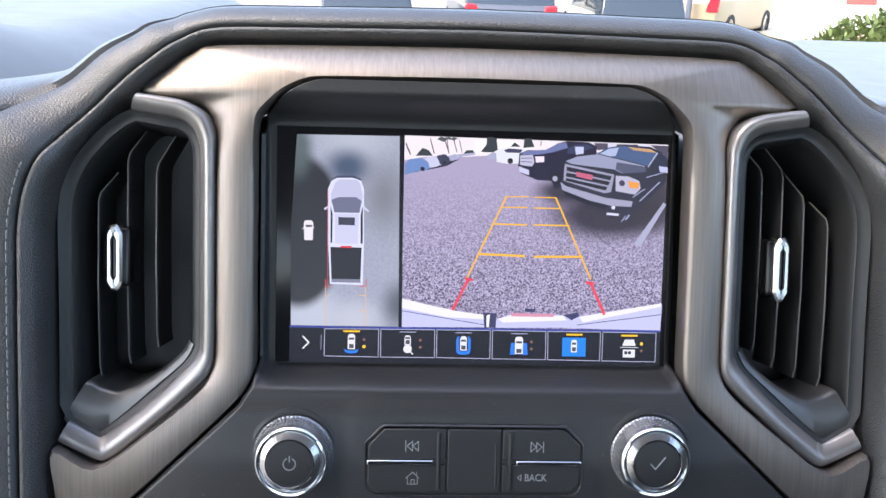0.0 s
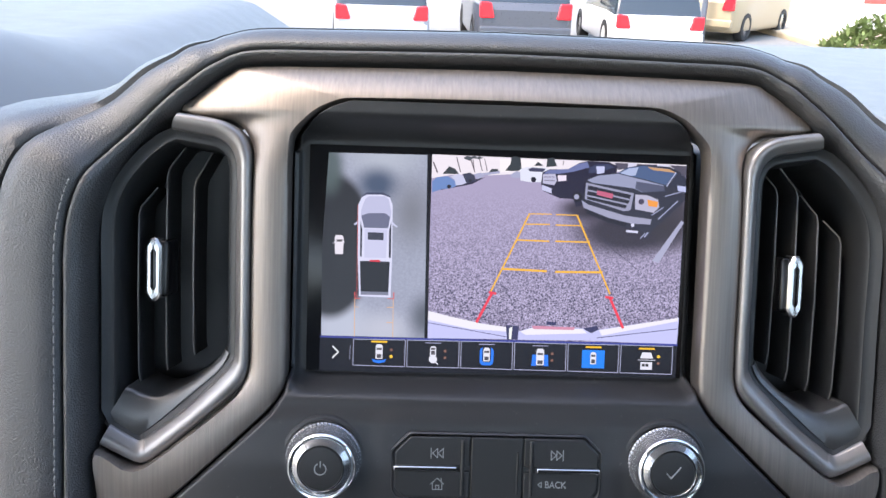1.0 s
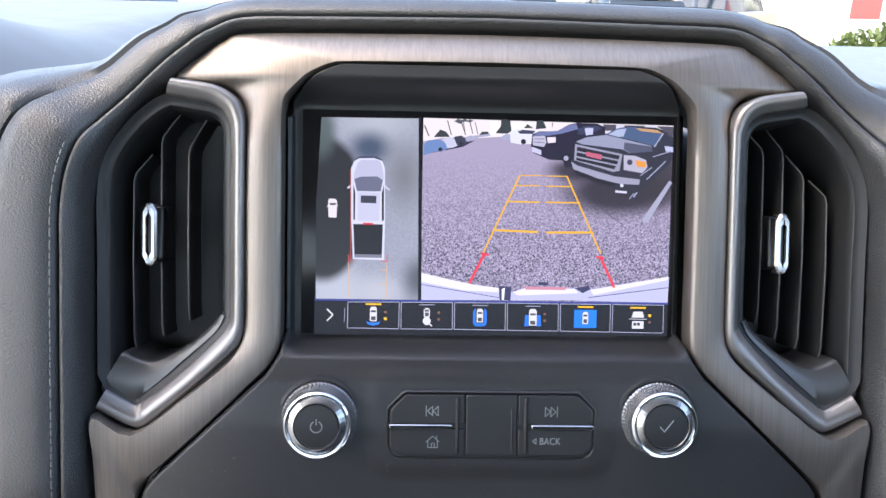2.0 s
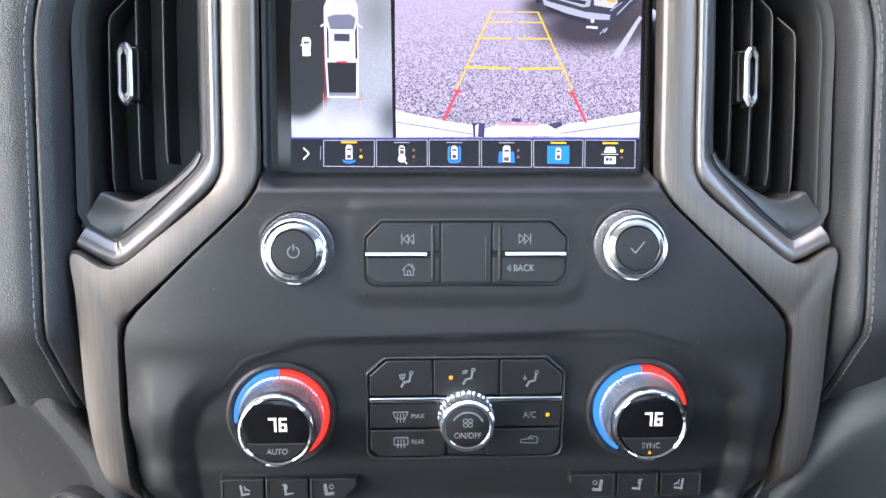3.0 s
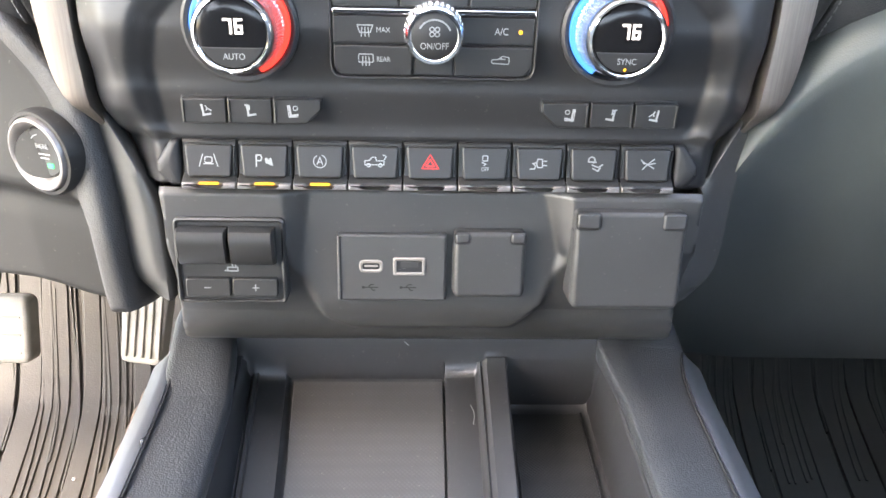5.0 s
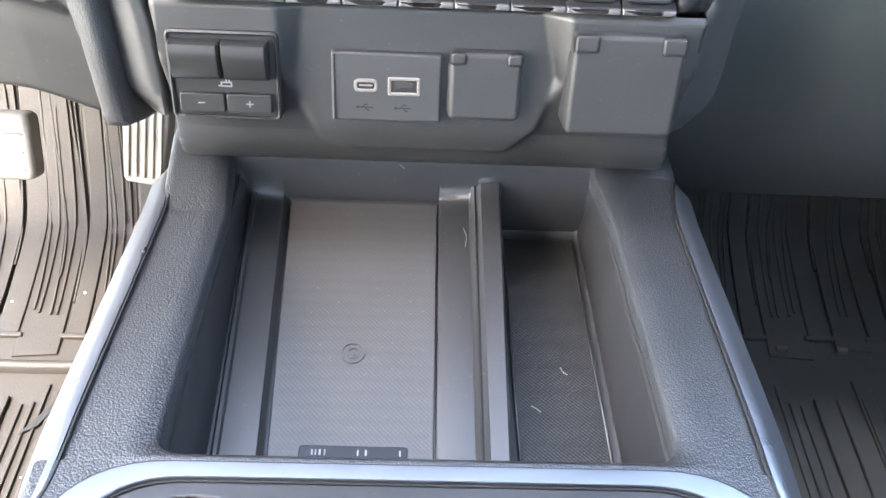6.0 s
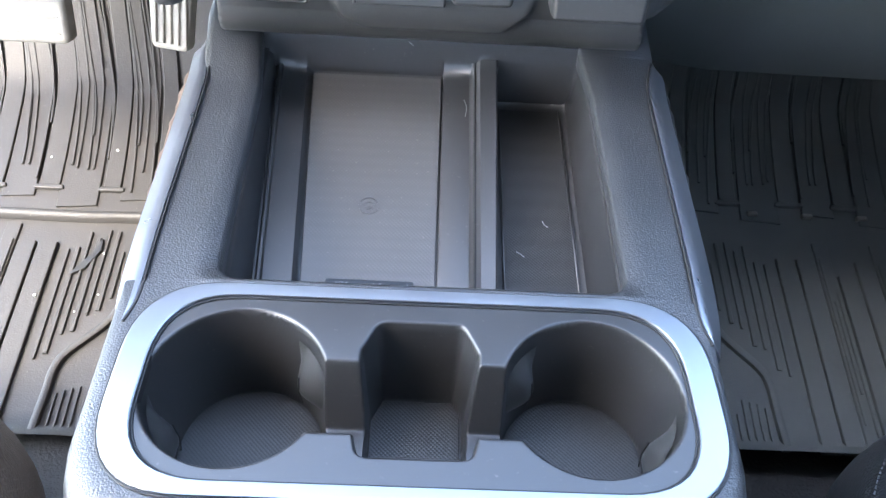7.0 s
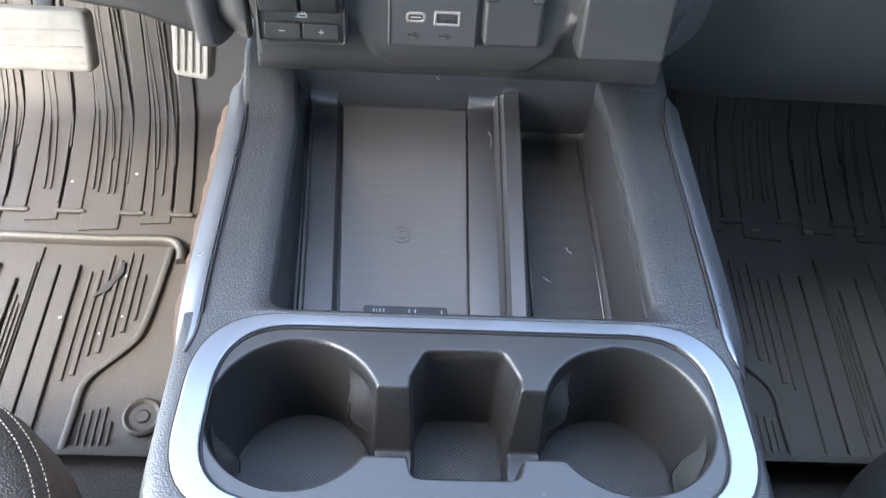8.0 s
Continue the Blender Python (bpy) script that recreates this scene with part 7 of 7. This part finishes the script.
# Unseen shell; roof front edge and sill heights chosen to shape the light.
slab3("floor", -0.78, -1.55, 0.04, 0.80, 0.78, 0.085, CARPET_DARK, "charcoal carpeted cabin floor", "floor")
bm = bmesh.new()
plate(box2(-0.80, -1.60, 0.80, 0.24), 1.36, 1.42, 0.004, bm=bm)
tagged(part("ceiling", bm, HEADLINER, None), "pale grey cloth headliner", "ceiling", kind="structure")
slab3("wall_rear", -0.80, -1.62, 0.04, 0.80, -1.55, 1.10, CABIN, "dark trimmed rear cabin wall", "wall", 0.01)
slab3("wall_passenger_door", 0.78, -0.60, 0.04, 0.86, 0.95, 0.98, CABIN, "dark trimmed closed passenger door", "wall", 0.01)
slab3("wall_rear_right", 0.78, -1.60, 0.04, 0.86, -0.62, 0.98, CABIN, "dark trimmed rear door", "wall", 0.01)
slab3("wall_rear_left", -0.86, -1.60, 0.04, -0.78, -0.55, 0.98, CABIN, "dark trimmed rear door", "wall", 0.01)
slab3("trim_pillar_right", 0.76, -0.66, 0.85, 0.84, -0.52, 1.40, HEADLINER, "grey cloth door pillar", "pillar", 0.01)
slab3("trim_pillar_left", -0.84, -0.66, 0.85, -0.76, -0.52, 1.40, HEADLINER, "grey cloth door pillar", "pillar", 0.01)
for sx in (-1, 1):
    bm = sweep([(sx * 0.80, 1.20, 0.86), (sx * 0.77, 0.78, 1.14), (sx * 0.75, 0.26, 1.40)], rounded(box2(-0.045, -0.05, 0.045, 0.05), 0.02, 3))
    tagged(part("trim_windscreen_pillar", bm, HEADLINER, None), "grey cloth windscreen pillar", "pillar", kind="structure")
slab3("wall_firewall", -0.80, 0.94, 0.04, 0.80, 1.30, 0.83, CABIN, "black bulkhead behind the dashboard", "wall", 0.01)


# Unseen block added under the dashboard; stops driver-side light reaching the passenger footwell.
bm = bmesh.new()
bridge(bm, [[(x, y, z) for x, z in rounded([(-0.15, 0.04), (0.15, 0.04), (0.13, 0.43), (-0.13, 0.43)], [0.005, 0.005, 0.05, 0.05], 5)] for y in (0.40, 0.60, 0.95)], cap0=True, cap1=True)
tagged(part("floor_tunnel", bm, CARPET_DARK, None, angle=60), "unseen charcoal tunnel block under the dashboard, added to stop light", "floor", kind="structure")


# toe boards rise ahead of the footwells
def toe_board(i, j):
    s, x = i / 20, -0.78 + 1.58 * j / 24
    return (x, 0.70 + 0.27 * s, 0.086 + 0.32 * s ** 1.4)


tagged(part("floor_toe_board", field(21, 25, toe_board), CARPET_DARK, None, angle=70), "charcoal carpeted toe board", "floor", kind="structure")


# Floor mats ----------------------------------------------------------------
def mat_z(x, y):
    return 0.098 + 0.34 * max(0.0, (y - 0.66) / 0.27) ** 1.5 * 0.9


def rib_path(x, y0, y1, lean, bow, n=14):
    pts = []
    for k in range(n + 1):
        t = k / n
        y = y0 + (y1 - y0) * t
        xx = x + lean * t + bow * math.sin(t * math.pi * 0.5) ** 2
        pts.append((xx, y, mat_z(xx, y)))
    return pts


def floor_mat(name, x0, x1, side, label, level=0.0, rubber=MAT):
    """A moulded mat: raised strips with feet, parted by narrow grooves from lower lands that carry fine ridges."""
    m = thing(name, pose(0, 0, level), label, "floor mat", "rubber floor mats")
    def f(i, j):
        y = 0.195 + 0.685 * i / 46
        x = x0 + (x1 - x0) * j / 30
        return (x, y, mat_z(x, y) + (0.012 if j in (0, 30) or i == 0 else 0.0))
    part("sheet", field(47, 31, f), rubber, m, "rubber sheet", angle=60)
    rnd = random.Random(3)

    def rib(part_name, x, ya, yb, lean, bow, w, h):
        edge = min(0.0008, w * 0.3)
        return part(part_name, sweep(rib_path(side * x, ya, yb, side * lean, side * bow), [(-w, -0.002), (-w, h - edge), (-w + edge, h), (w - edge, h), (w, h - edge), (w, -0.002)]), rubber, m, angle=40)

    strips = ((0.306, 0.0095), (0.3655, 0.0098), (0.439, 0.0120), (0.5055, 0.0116), (0.572, 0.0120), (0.639, 0.0116), (0.705, 0.0120))
    for n, (x, w) in enumerate(strips):
        rib("strip", x, 0.504, 0.86, 0.030, 0.018, w, 0.0044)
        part("strip_foot", plate(rounded([(side * (x - w - 0.006), 0.4985), (side * (x + w + 0.006), 0.4985), (side * (x + w + 0.004), 0.5045), (side * (x - w - 0.004), 0.5045)], 0.002, 3), 0.096, 0.1030, 0.0012), rubber, m)
        if n:
            a, b = strips[n - 1][0] + strips[n - 1][1] + 0.0026, x - w - 0.0026
            rib("land", (a + b) / 2, 0.476 + 0.012 * (n % 2), 0.86, 0.030, 0.018, (b - a) / 2, 0.0024)
            k = int((b - a) / 0.0066)
            for q in range(k):
                rib("ridge", a + (b - a) * (q + 0.5) / k, 0.498 + rnd.uniform(0.0, 0.05) + (0.06 if q % 3 == 1 else 0.0), 0.85 - rnd.uniform(0.0, 0.08), 0.030, 0.018, 0.0011, 0.0044)
    # behind the cross bar the pieces run straight
    x = 0.4075
    for n in range(7):
        w = (0.0105, 0.0102)[n % 2]
        rib("strip", x + w, 0.197, 0.424 - 0.02 * (n % 3 == 2), 0.0, 0.0, w, 0.0044)
        x += 2 * w + 0.0030
        if n % 2:
            rib("land", x + 0.0085, 0.197, 0.448, 0.0, 0.0, 0.0085, 0.0026)
            for q in range(3):
                rib("ridge", x + 0.0035 + 0.0050 * q, 0.21 + rnd.uniform(0, 0.06), 0.43 - rnd.uniform(0, 0.06), 0.0, 0.0, 0.0011, 0.0046)
            x += 0.0200
    for q in range(7):
        rib("ridge", 0.3320 + 0.0103 * q, 0.345 - 0.012 * q + rnd.uniform(0, 0.02), 0.445 - rnd.uniform(0, 0.03), 0.0, 0.0, 0.0012 + 0.001 * (q % 2), 0.0026)
    for q in range(5):
        rib("ridge", 0.3300 + 0.0075 * q, 0.205, 0.262 - rnd.uniform(0, 0.03), 0.0, 0.0, 0.0011, 0.0026)
    border = smooth_path([(side * a, b, 0.0985) for a, b in ((0.3085, 0.452), (0.3125, 0.400), (0.3200, 0.342), (0.3330, 0.318), (0.3610, 0.287), (0.3690, 0.268), (0.3700, 0.240), (0.3725, 0.198))], 5)
    part("border", sweep(border, [(-0.0042, -0.002), (-0.0036, 0.0048), (-0.0022, 0.0056), (0.0022, 0.0056), (0.0036, 0.0048), (0.0042, -0.002)]), rubber, m, "raised angled border", angle=40)
    return m


dm = floor_mat("driver_floor_mat", -0.76, -0.205, -1, "ribbed grey rubber floor mat in the driver's footwell, dusty")
part("cross_bar", sweep(smooth_path([(-0.76, 0.461, 0.100), (-0.5, 0.461, 0.100), (-0.39, 0.460, 0.100), (-0.322, 0.462, 0.100), (-0.304, 0.458, 0.100), (-0.296, 0.446, 0.100), (-0.294, 0.432, 0.100)], 3), [(-0.0062, -0.002), (-0.0052, 0.006), (-0.002, 0.009), (0.002, 0.009), (0.0052, 0.006), (0.0062, -0.002)]), MAT, dm, "raised cross bar", angle=50)
part("anchor_button", lathe([(0.021, 0.0), (0.021, 0.004), (0.018, 0.006), (0.014, 0.003), (0.008, 0.003), (0.006, 0.005), (0.0005, 0.005)], 32), MAT, dm, "round mat anchor").location = (-0.298, 0.240, 0.099)
part("slit", plate(rounded([(-0.386, 0.380), (-0.369, 0.391), (-0.3565, 0.416), (-0.3585, 0.434), (-0.364, 0.414), (-0.376, 0.396)], 0.001, 2), 0.098, 0.1014, 0.0004), INK_BLACK, dm, "dark slit between the ribs")
pm = floor_mat("passenger_floor_mat", 0.205, 0.77, 1, "ribbed black rubber floor mat in the passenger footwell, colour lightened against the shade", 0.03, MAT_LIFTED)
for k in range(3):
    part("drain_mark", plate(rounded(box2(0.386 + 0.0655 * k, 0.4835, 0.398 + 0.0655 * k, 0.4885), 0.001), 0.098, 0.1042, 0.001), USB_GREY, pm, "pale moulded mark")
rnd = random.Random(8)
for x, y, r in ((-0.412, 0.353, 0.0021), (-0.4475, 0.545, 0.0017), (-0.372, 0.560, 0.0019), (-0.345, 0.357, 0.0012), (-0.352, 0.410, 0.0011), (-0.365, 0.335, 0.0010)):
    cr = thing("crumb", pose(x, y, mat_z(x, y) + 0.0044, 0, 0, rnd.uniform(0, 180)), "tiny pale crumb lying on the rubber floor mat", "debris", "crumbs on the mat")
    bm = bmesh.new()
    bmesh.ops.create_icosphere(bm, subdivisions=1, radius=r)
    for vert in bm.verts:
        vert.co *= rnd.uniform(0.75, 1.15)
        vert.co.z = max(vert.co.z * 0.7 + r * 0.4, 0.0)
    part("grain", bm, SIGN_WHITE, cr)
for sx in (-1, 1):
    def edge_point(i, j, sx=sx):
        y = 0.0 - 0.245 * j / 40
        d, z = ((0.158, -0.010), (0.168, -0.013), (0.1755, -0.022), (0.1805, -0.050), (0.186, -0.36))[i]
        d += 0.0006 * math.sin(j * 2.3) + 0.0005 * math.sin(j * 5.1) - 0.010 * j / 40 - 0.024 * step((j - 33) / 7)
        return (0.004 + sx * d, y, z)
    ce = tagged(part("trim_carpet_edge", field(5, 41, edge_point), CARPET if sx < 0 else CARPET_DARK, None, angle=70), "rust-stained carpet edge along the console foot" if sx < 0 else "dark carpet along the console foot", "carpet", kind="structure")
    ce.matrix_world = CONSOLE

# Pedals ----------------------------------------------------------------
brake = thing("brake_pedal", pose(-0.452, 0.605, 0.276) @ pose(0, 0, 0, 62, 0, 0), "wide worn grey rubber brake pedal", "pedal")
part("pad", plate(rounded(box2(-0.066, -0.032, 0.066, 0.036), 0.010, 5), -0.012, 0.010, 0.006, 4), PEDAL, brake, "worn rubber pad")
for k in range(3):
    part("pad_groove", plate(rounded(box2(-0.058, -0.022 + 0.018 * k, 0.058, -0.0195 + 0.018 * k), 0.001), 0.0095, 0.0112, 0.0006), PEDAL, brake)
part("arm", sweep([(0.01, 0.0, -0.012), (0.012, 0.06, -0.03), (0.015, 0.22, -0.03)], rounded(box2(-0.010, -0.006, 0.010, 0.006), 0.003, 2)), CABIN, brake, "black steel arm")
gas = thing("accelerator_pedal", pose(-0.272, 0.605, 0.292) @ pose(0, 0, 0, 60, 0, -10), "narrow grey ribbed accelerator pedal", "pedal")
part("pad", plate(rounded([(-0.022, -0.045), (0.020, -0.045), (0.026, 0.050), (-0.026, 0.050)], 0.008, 4), -0.010, 0.006, 0.004, 3), PEDAL, gas, "grey rubber pad")
for k in range(5):
    part("rib", plate(rounded(box2(-0.019 + 0.0085 * k, -0.038, -0.0145 + 0.0085 * k, 0.044), 0.001), 0.0055, 0.0085, 0.001), PEDAL, gas)
part("arm", sweep([(0.0, 0.03, -0.010), (0.004, 0.10, -0.02), (0.02, 0.20, -0.02)], rounded(box2(-0.009, -0.006, 0.009, 0.006), 0.003, 2)), CABIN, gas, "black steel arm")


# Outside ----------------------------------------------------------------
ASPHALT = surface("grey_asphalt", (0.20, 0.195, 0.185), 0.9, grain=0.4, grain_size=0.02, mottle=0.2, mottle_size=0.8)
PAINT_RED = surface("red_car_paint", (0.50, 0.03, 0.03), 0.3, coat=0.5, mottle=0.05)
PAINT_WHITE = surface("white_car_paint", (0.72, 0.72, 0.72), 0.3, coat=0.5, mottle=0.04)
PAINT_DARK = surface("dark_grey_car_paint", (0.06, 0.065, 0.08), 0.3, coat=0.5, mottle=0.08)
PAINT_SILVER = surface("silver_car_paint", (0.42, 0.43, 0.45), 0.3, coat=0.5, mottle=0.08)
PAINT_BEIGE = surface("beige_car_paint", (0.34, 0.27, 0.17), 0.4, coat=0.3, mottle=0.06)
LAMP_RED = surface("red_tail_lamp", (0.70, 0.02, 0.03), 0.2, mottle=0.1)
TYRE = surface("tyre_rubber", (0.02, 0.02, 0.02), 0.8)
GLASS_DARK = surface("tinted_car_glass", (0.03, 0.04, 0.05), 0.08, mottle=0.05)
RENDER_PALE = surface("pale_stucco", (0.66, 0.60, 0.50), 0.9, grain=0.3, grain_size=0.02, mottle=0.1, mottle_size=0.6)
SIGN_RED = surface("red_sign_paint", (0.65, 0.08, 0.07), 0.5)
SOIL = surface("dry_tan_verge", (0.46, 0.38, 0.27), 0.95, grain=0.5, grain_size=0.03, mottle=0.25, mottle_size=0.4)
LEAF = surface("dusty_green_leaf", (0.12, 0.16, 0.05), 0.7, mottle=0.4, mottle_size=0.15)
GROUND_Z = -1.0

bm = bmesh.new()
bmesh.ops.create_grid(bm, x_segments=40, y_segments=40, size=600)
bm.transform(Matrix.Translation((0, 0, GROUND_Z)))
tagged(part("ground", bm, ASPHALT, None), "sunlit grey asphalt car park", "ground", kind="structure")
bm = plate(rounded(box2(9.0, 15.2, 40, 40), 0.6), GROUND_Z, GROUND_Z + 0.14, 0.05)
tagged(part("pavement_verge", bm, SOIL, None), "dry tan verge with a kerb edge", "verge", kind="structure")


def parked_car(x, y, turn, paint, length, width, height, label, boxy=0.0, name="parked_car"):
    c = thing(name, pose(x, y, GROUND_Z, 0, 0, turn), label, "car", "parked cars")
    L, W = length / 2, width / 2
    belt = height * 0.56
    rows = ((-L, 0.30, belt * 0.86, 0.86), (-L + 0.10, 0.22, belt, 0.96), (-L * 0.5, 0.20, belt * 1.02, 1.0), (L * 0.30, 0.20, belt, 1.0), (L - 0.45, 0.20, belt * (0.90 + 0.1 * boxy), 0.97), (L - 0.08, 0.24, belt * (0.80 + 0.15 * boxy), 0.90), (L, 0.32, belt * 0.66, 0.82))
    rings = []
    for yy, z0, z1, k in rows:
        sec = rounded([(-W * k, z0), (W * k, z0), (W * k, z1), (-W * k, z1)], 0.10, 4)
        rings.append([(a, yy, b) for a, b in sec])
    bm = bmesh.new()
    bridge(bm, rings, cap0=True, cap1=True)
    part("body", bm, paint, c, angle=50)
    rows = ((-L + 0.16, 0.90, belt), (-L + 0.42, 0.82, height * (0.96 + 0.03 * boxy)), (-L * 0.1, 0.80, height), (L * 0.14, 0.80, height * 0.97), (L * 0.52 - 0.3 * boxy, 0.90, belt))
    rings = []
    for yy, k, z1 in rows:
        sec = rounded([(-W * 0.95, belt - 0.08), (W * 0.95, belt - 0.08), (W * k, z1 + 0.001), (-W * k, z1 + 0.001)], 0.08, 3)
        rings.append([(a, yy, b) for a, b in sec])
    bm = bmesh.new()
    bridge(bm, rings, cap0=True, cap1=True)
    part("greenhouse", bm, GLASS_DARK, c, "tinted glass", angle=40)
    part("roof", plate(rounded(box2(-W * 0.80, -L + 0.40, W * 0.80, L * 0.18), 0.15), height - 0.03, height + 0.025, 0.03), paint, c)
    for sx in (-1, 1):
        part("tail_lamp", plate(rounded([(sx * W * 0.62, belt * 0.70), (sx * W * 0.93, belt * 0.70), (sx * W * 0.93, belt * 1.02), (sx * W * 0.70, belt * 1.0)], 0.04), 0.0, 0.10, 0.02), LAMP_RED, c, "red tail lamp").matrix_basis = Matrix.Translation((0, -L + 0.06, 0)) @ Matrix.Rotation(radians(90), 4, "X")
        for yy in (-L * 0.62, L * 0.62):
            wh = part("wheel", lathe([(0.20, -0.11), (0.32, -0.10), (0.335, -0.06), (0.335, 0.06), (0.32, 0.10), (0.22, 0.11), (0.20, 0.06), (0.02, 0.05)], 28), TYRE, c)
            wh.matrix_basis = Matrix.Translation((sx * (W - 0.10), yy, 0.335)) @ Matrix.Rotation(radians(90 * sx), 4, "Y")
            part("rim", lathe([(0.20, 0.075), (0.18, 0.085), (0.05, 0.08), (0.02, 0.09)], 20), SATIN, wh)
    part("bumper", plate(rounded(box2(-W * 0.93, 0.34, W * 0.93, 0.52), 0.05), -0.02, 0.07, 0.03), paint, c).matrix_basis = Matrix.Translation((0, -L, 0)) @ Matrix.Rotation(radians(90), 4, "X")
    return c


parked_car(-6.3, 14.8, 80, PAINT_RED, 4.5, 1.8, 1.45, "small red parked car seen from its side")
parked_car(-1.05, 18.0, 4, PAINT_SILVER, 4.6, 1.85, 1.5, "silver parked hatchback with red tail lamps")
parked_car(1.75, 18.4, 2, PAINT_DARK, 4.7, 1.9, 1.7, "dark grey parked car with red tail lamps")
parked_car(4.40, 18.2, 0, PAINT_WHITE, 4.5, 1.8, 1.45, "white parked saloon with red tail lamps")
parked_car(7.75, 21.6, -40, PAINT_BEIGE, 4.3, 1.85, 1.85, "beige boxy off-roader with dark windows", 1.0)

shop = thing("shop_building", pose(2, 42, GROUND_Z), "pale stucco shop building with dark windows and a white sign", "building")
part("wall", plate(box2(-26, 0, 34, 9), 0.0, 5.2, 0.05), RENDER_PALE, shop)
part("roof", plate(box2(-26.3, -0.3, 34.3, 9.3), 5.2, 5.5, 0.05), SIGN_WHITE, shop)
for k in range(14):
    w = part("window", plate(box2(-23.4 + 4 * k, -0.06, -21.0 + 4 * k, 0.05), 0.9, 2.9, 0.02), GLASS_DARK, shop)
    part("frame", plate(box2(-23.6 + 4 * k, -0.10, -20.8 + 4 * k, 0.0), 0.75, 0.88, 0.02), SIGN_WHITE, w)
sign = thing("shop_sign", pose(14.2, 22.0, GROUND_Z + 0.13), "white roadside sign board with red bars of lettering", "sign")
part("board", plate(rounded(box2(-3.6, -0.12, 3.6, 0.12), 0.05), 0.0, 1.9, 0.03), SIGN_WHITE, sign)
for k in range(5):
    part("lettering_bar", plate(box2(-2.9 + 1.25 * k, -0.16, -2.1 + 1.25 * k, -0.10), 0.75, 1.6, 0.01), SIGN_RED, sign)
post = thing("lamp_post", pose(6.4, 19.6, GROUND_Z), "slim dark lamp post", "lamp post")
part("pole", lathe([(0.10, 0.0), (0.09, 0.3), (0.07, 0.35), (0.06, 6.0), (0.02, 6.05)], 16), PAINT_DARK, post)
hedge = thing("clipped_bush", pose(11.1, 17.8, GROUND_Z + 0.13), "low dusty green bush on the tan verge", "bush")
rnd = random.Random(11)
bm = bmesh.new()
for k in range(2600):
    a, r = rnd.uniform(0, 2 * math.pi), rnd.random() ** 0.5
    px_, py_ = 2.6 * r * math.cos(a), 1.0 * r * math.sin(a)
    top = 1.0 * (1 - r ** 3) * (0.85 + 0.3 * noise.noise((px_ * 1.3, py_ * 1.3, 2.0)))
    pz_ = max(0.03, top * rnd.uniform(0.25, 1.0))
    d = Vector((rnd.uniform(-1, 1), rnd.uniform(-1, 1), rnd.uniform(-0.2, 1))).normalized()
    s = d.cross(Vector((0.3, 0.5, 0.8))).normalized() * rnd.uniform(0.03, 0.06)
    p = Vector((px_, py_, pz_))
    q = [bm.verts.new(p), bm.verts.new(p + d * 0.09 + s), bm.verts.new(p + d * 0.20), bm.verts.new(p + d * 0.09 - s)]
    bm.faces.new(q)
part("crown", bm, LEAF, hedge, smooth=False)
bm = bmesh.new()
for k in range(7):
    a = k * 0.9
    sweep([(0.3 * k - 0.9, 0, 0), (0.32 * k - 0.95, 0.1 * math.sin(a), 0.35), (0.36 * k - 1.1, 0.2 * math.sin(a), 0.8)], oval(0.02, 0.02, 6), bm=bm)
part("stem", bm, CARPET, hedge)
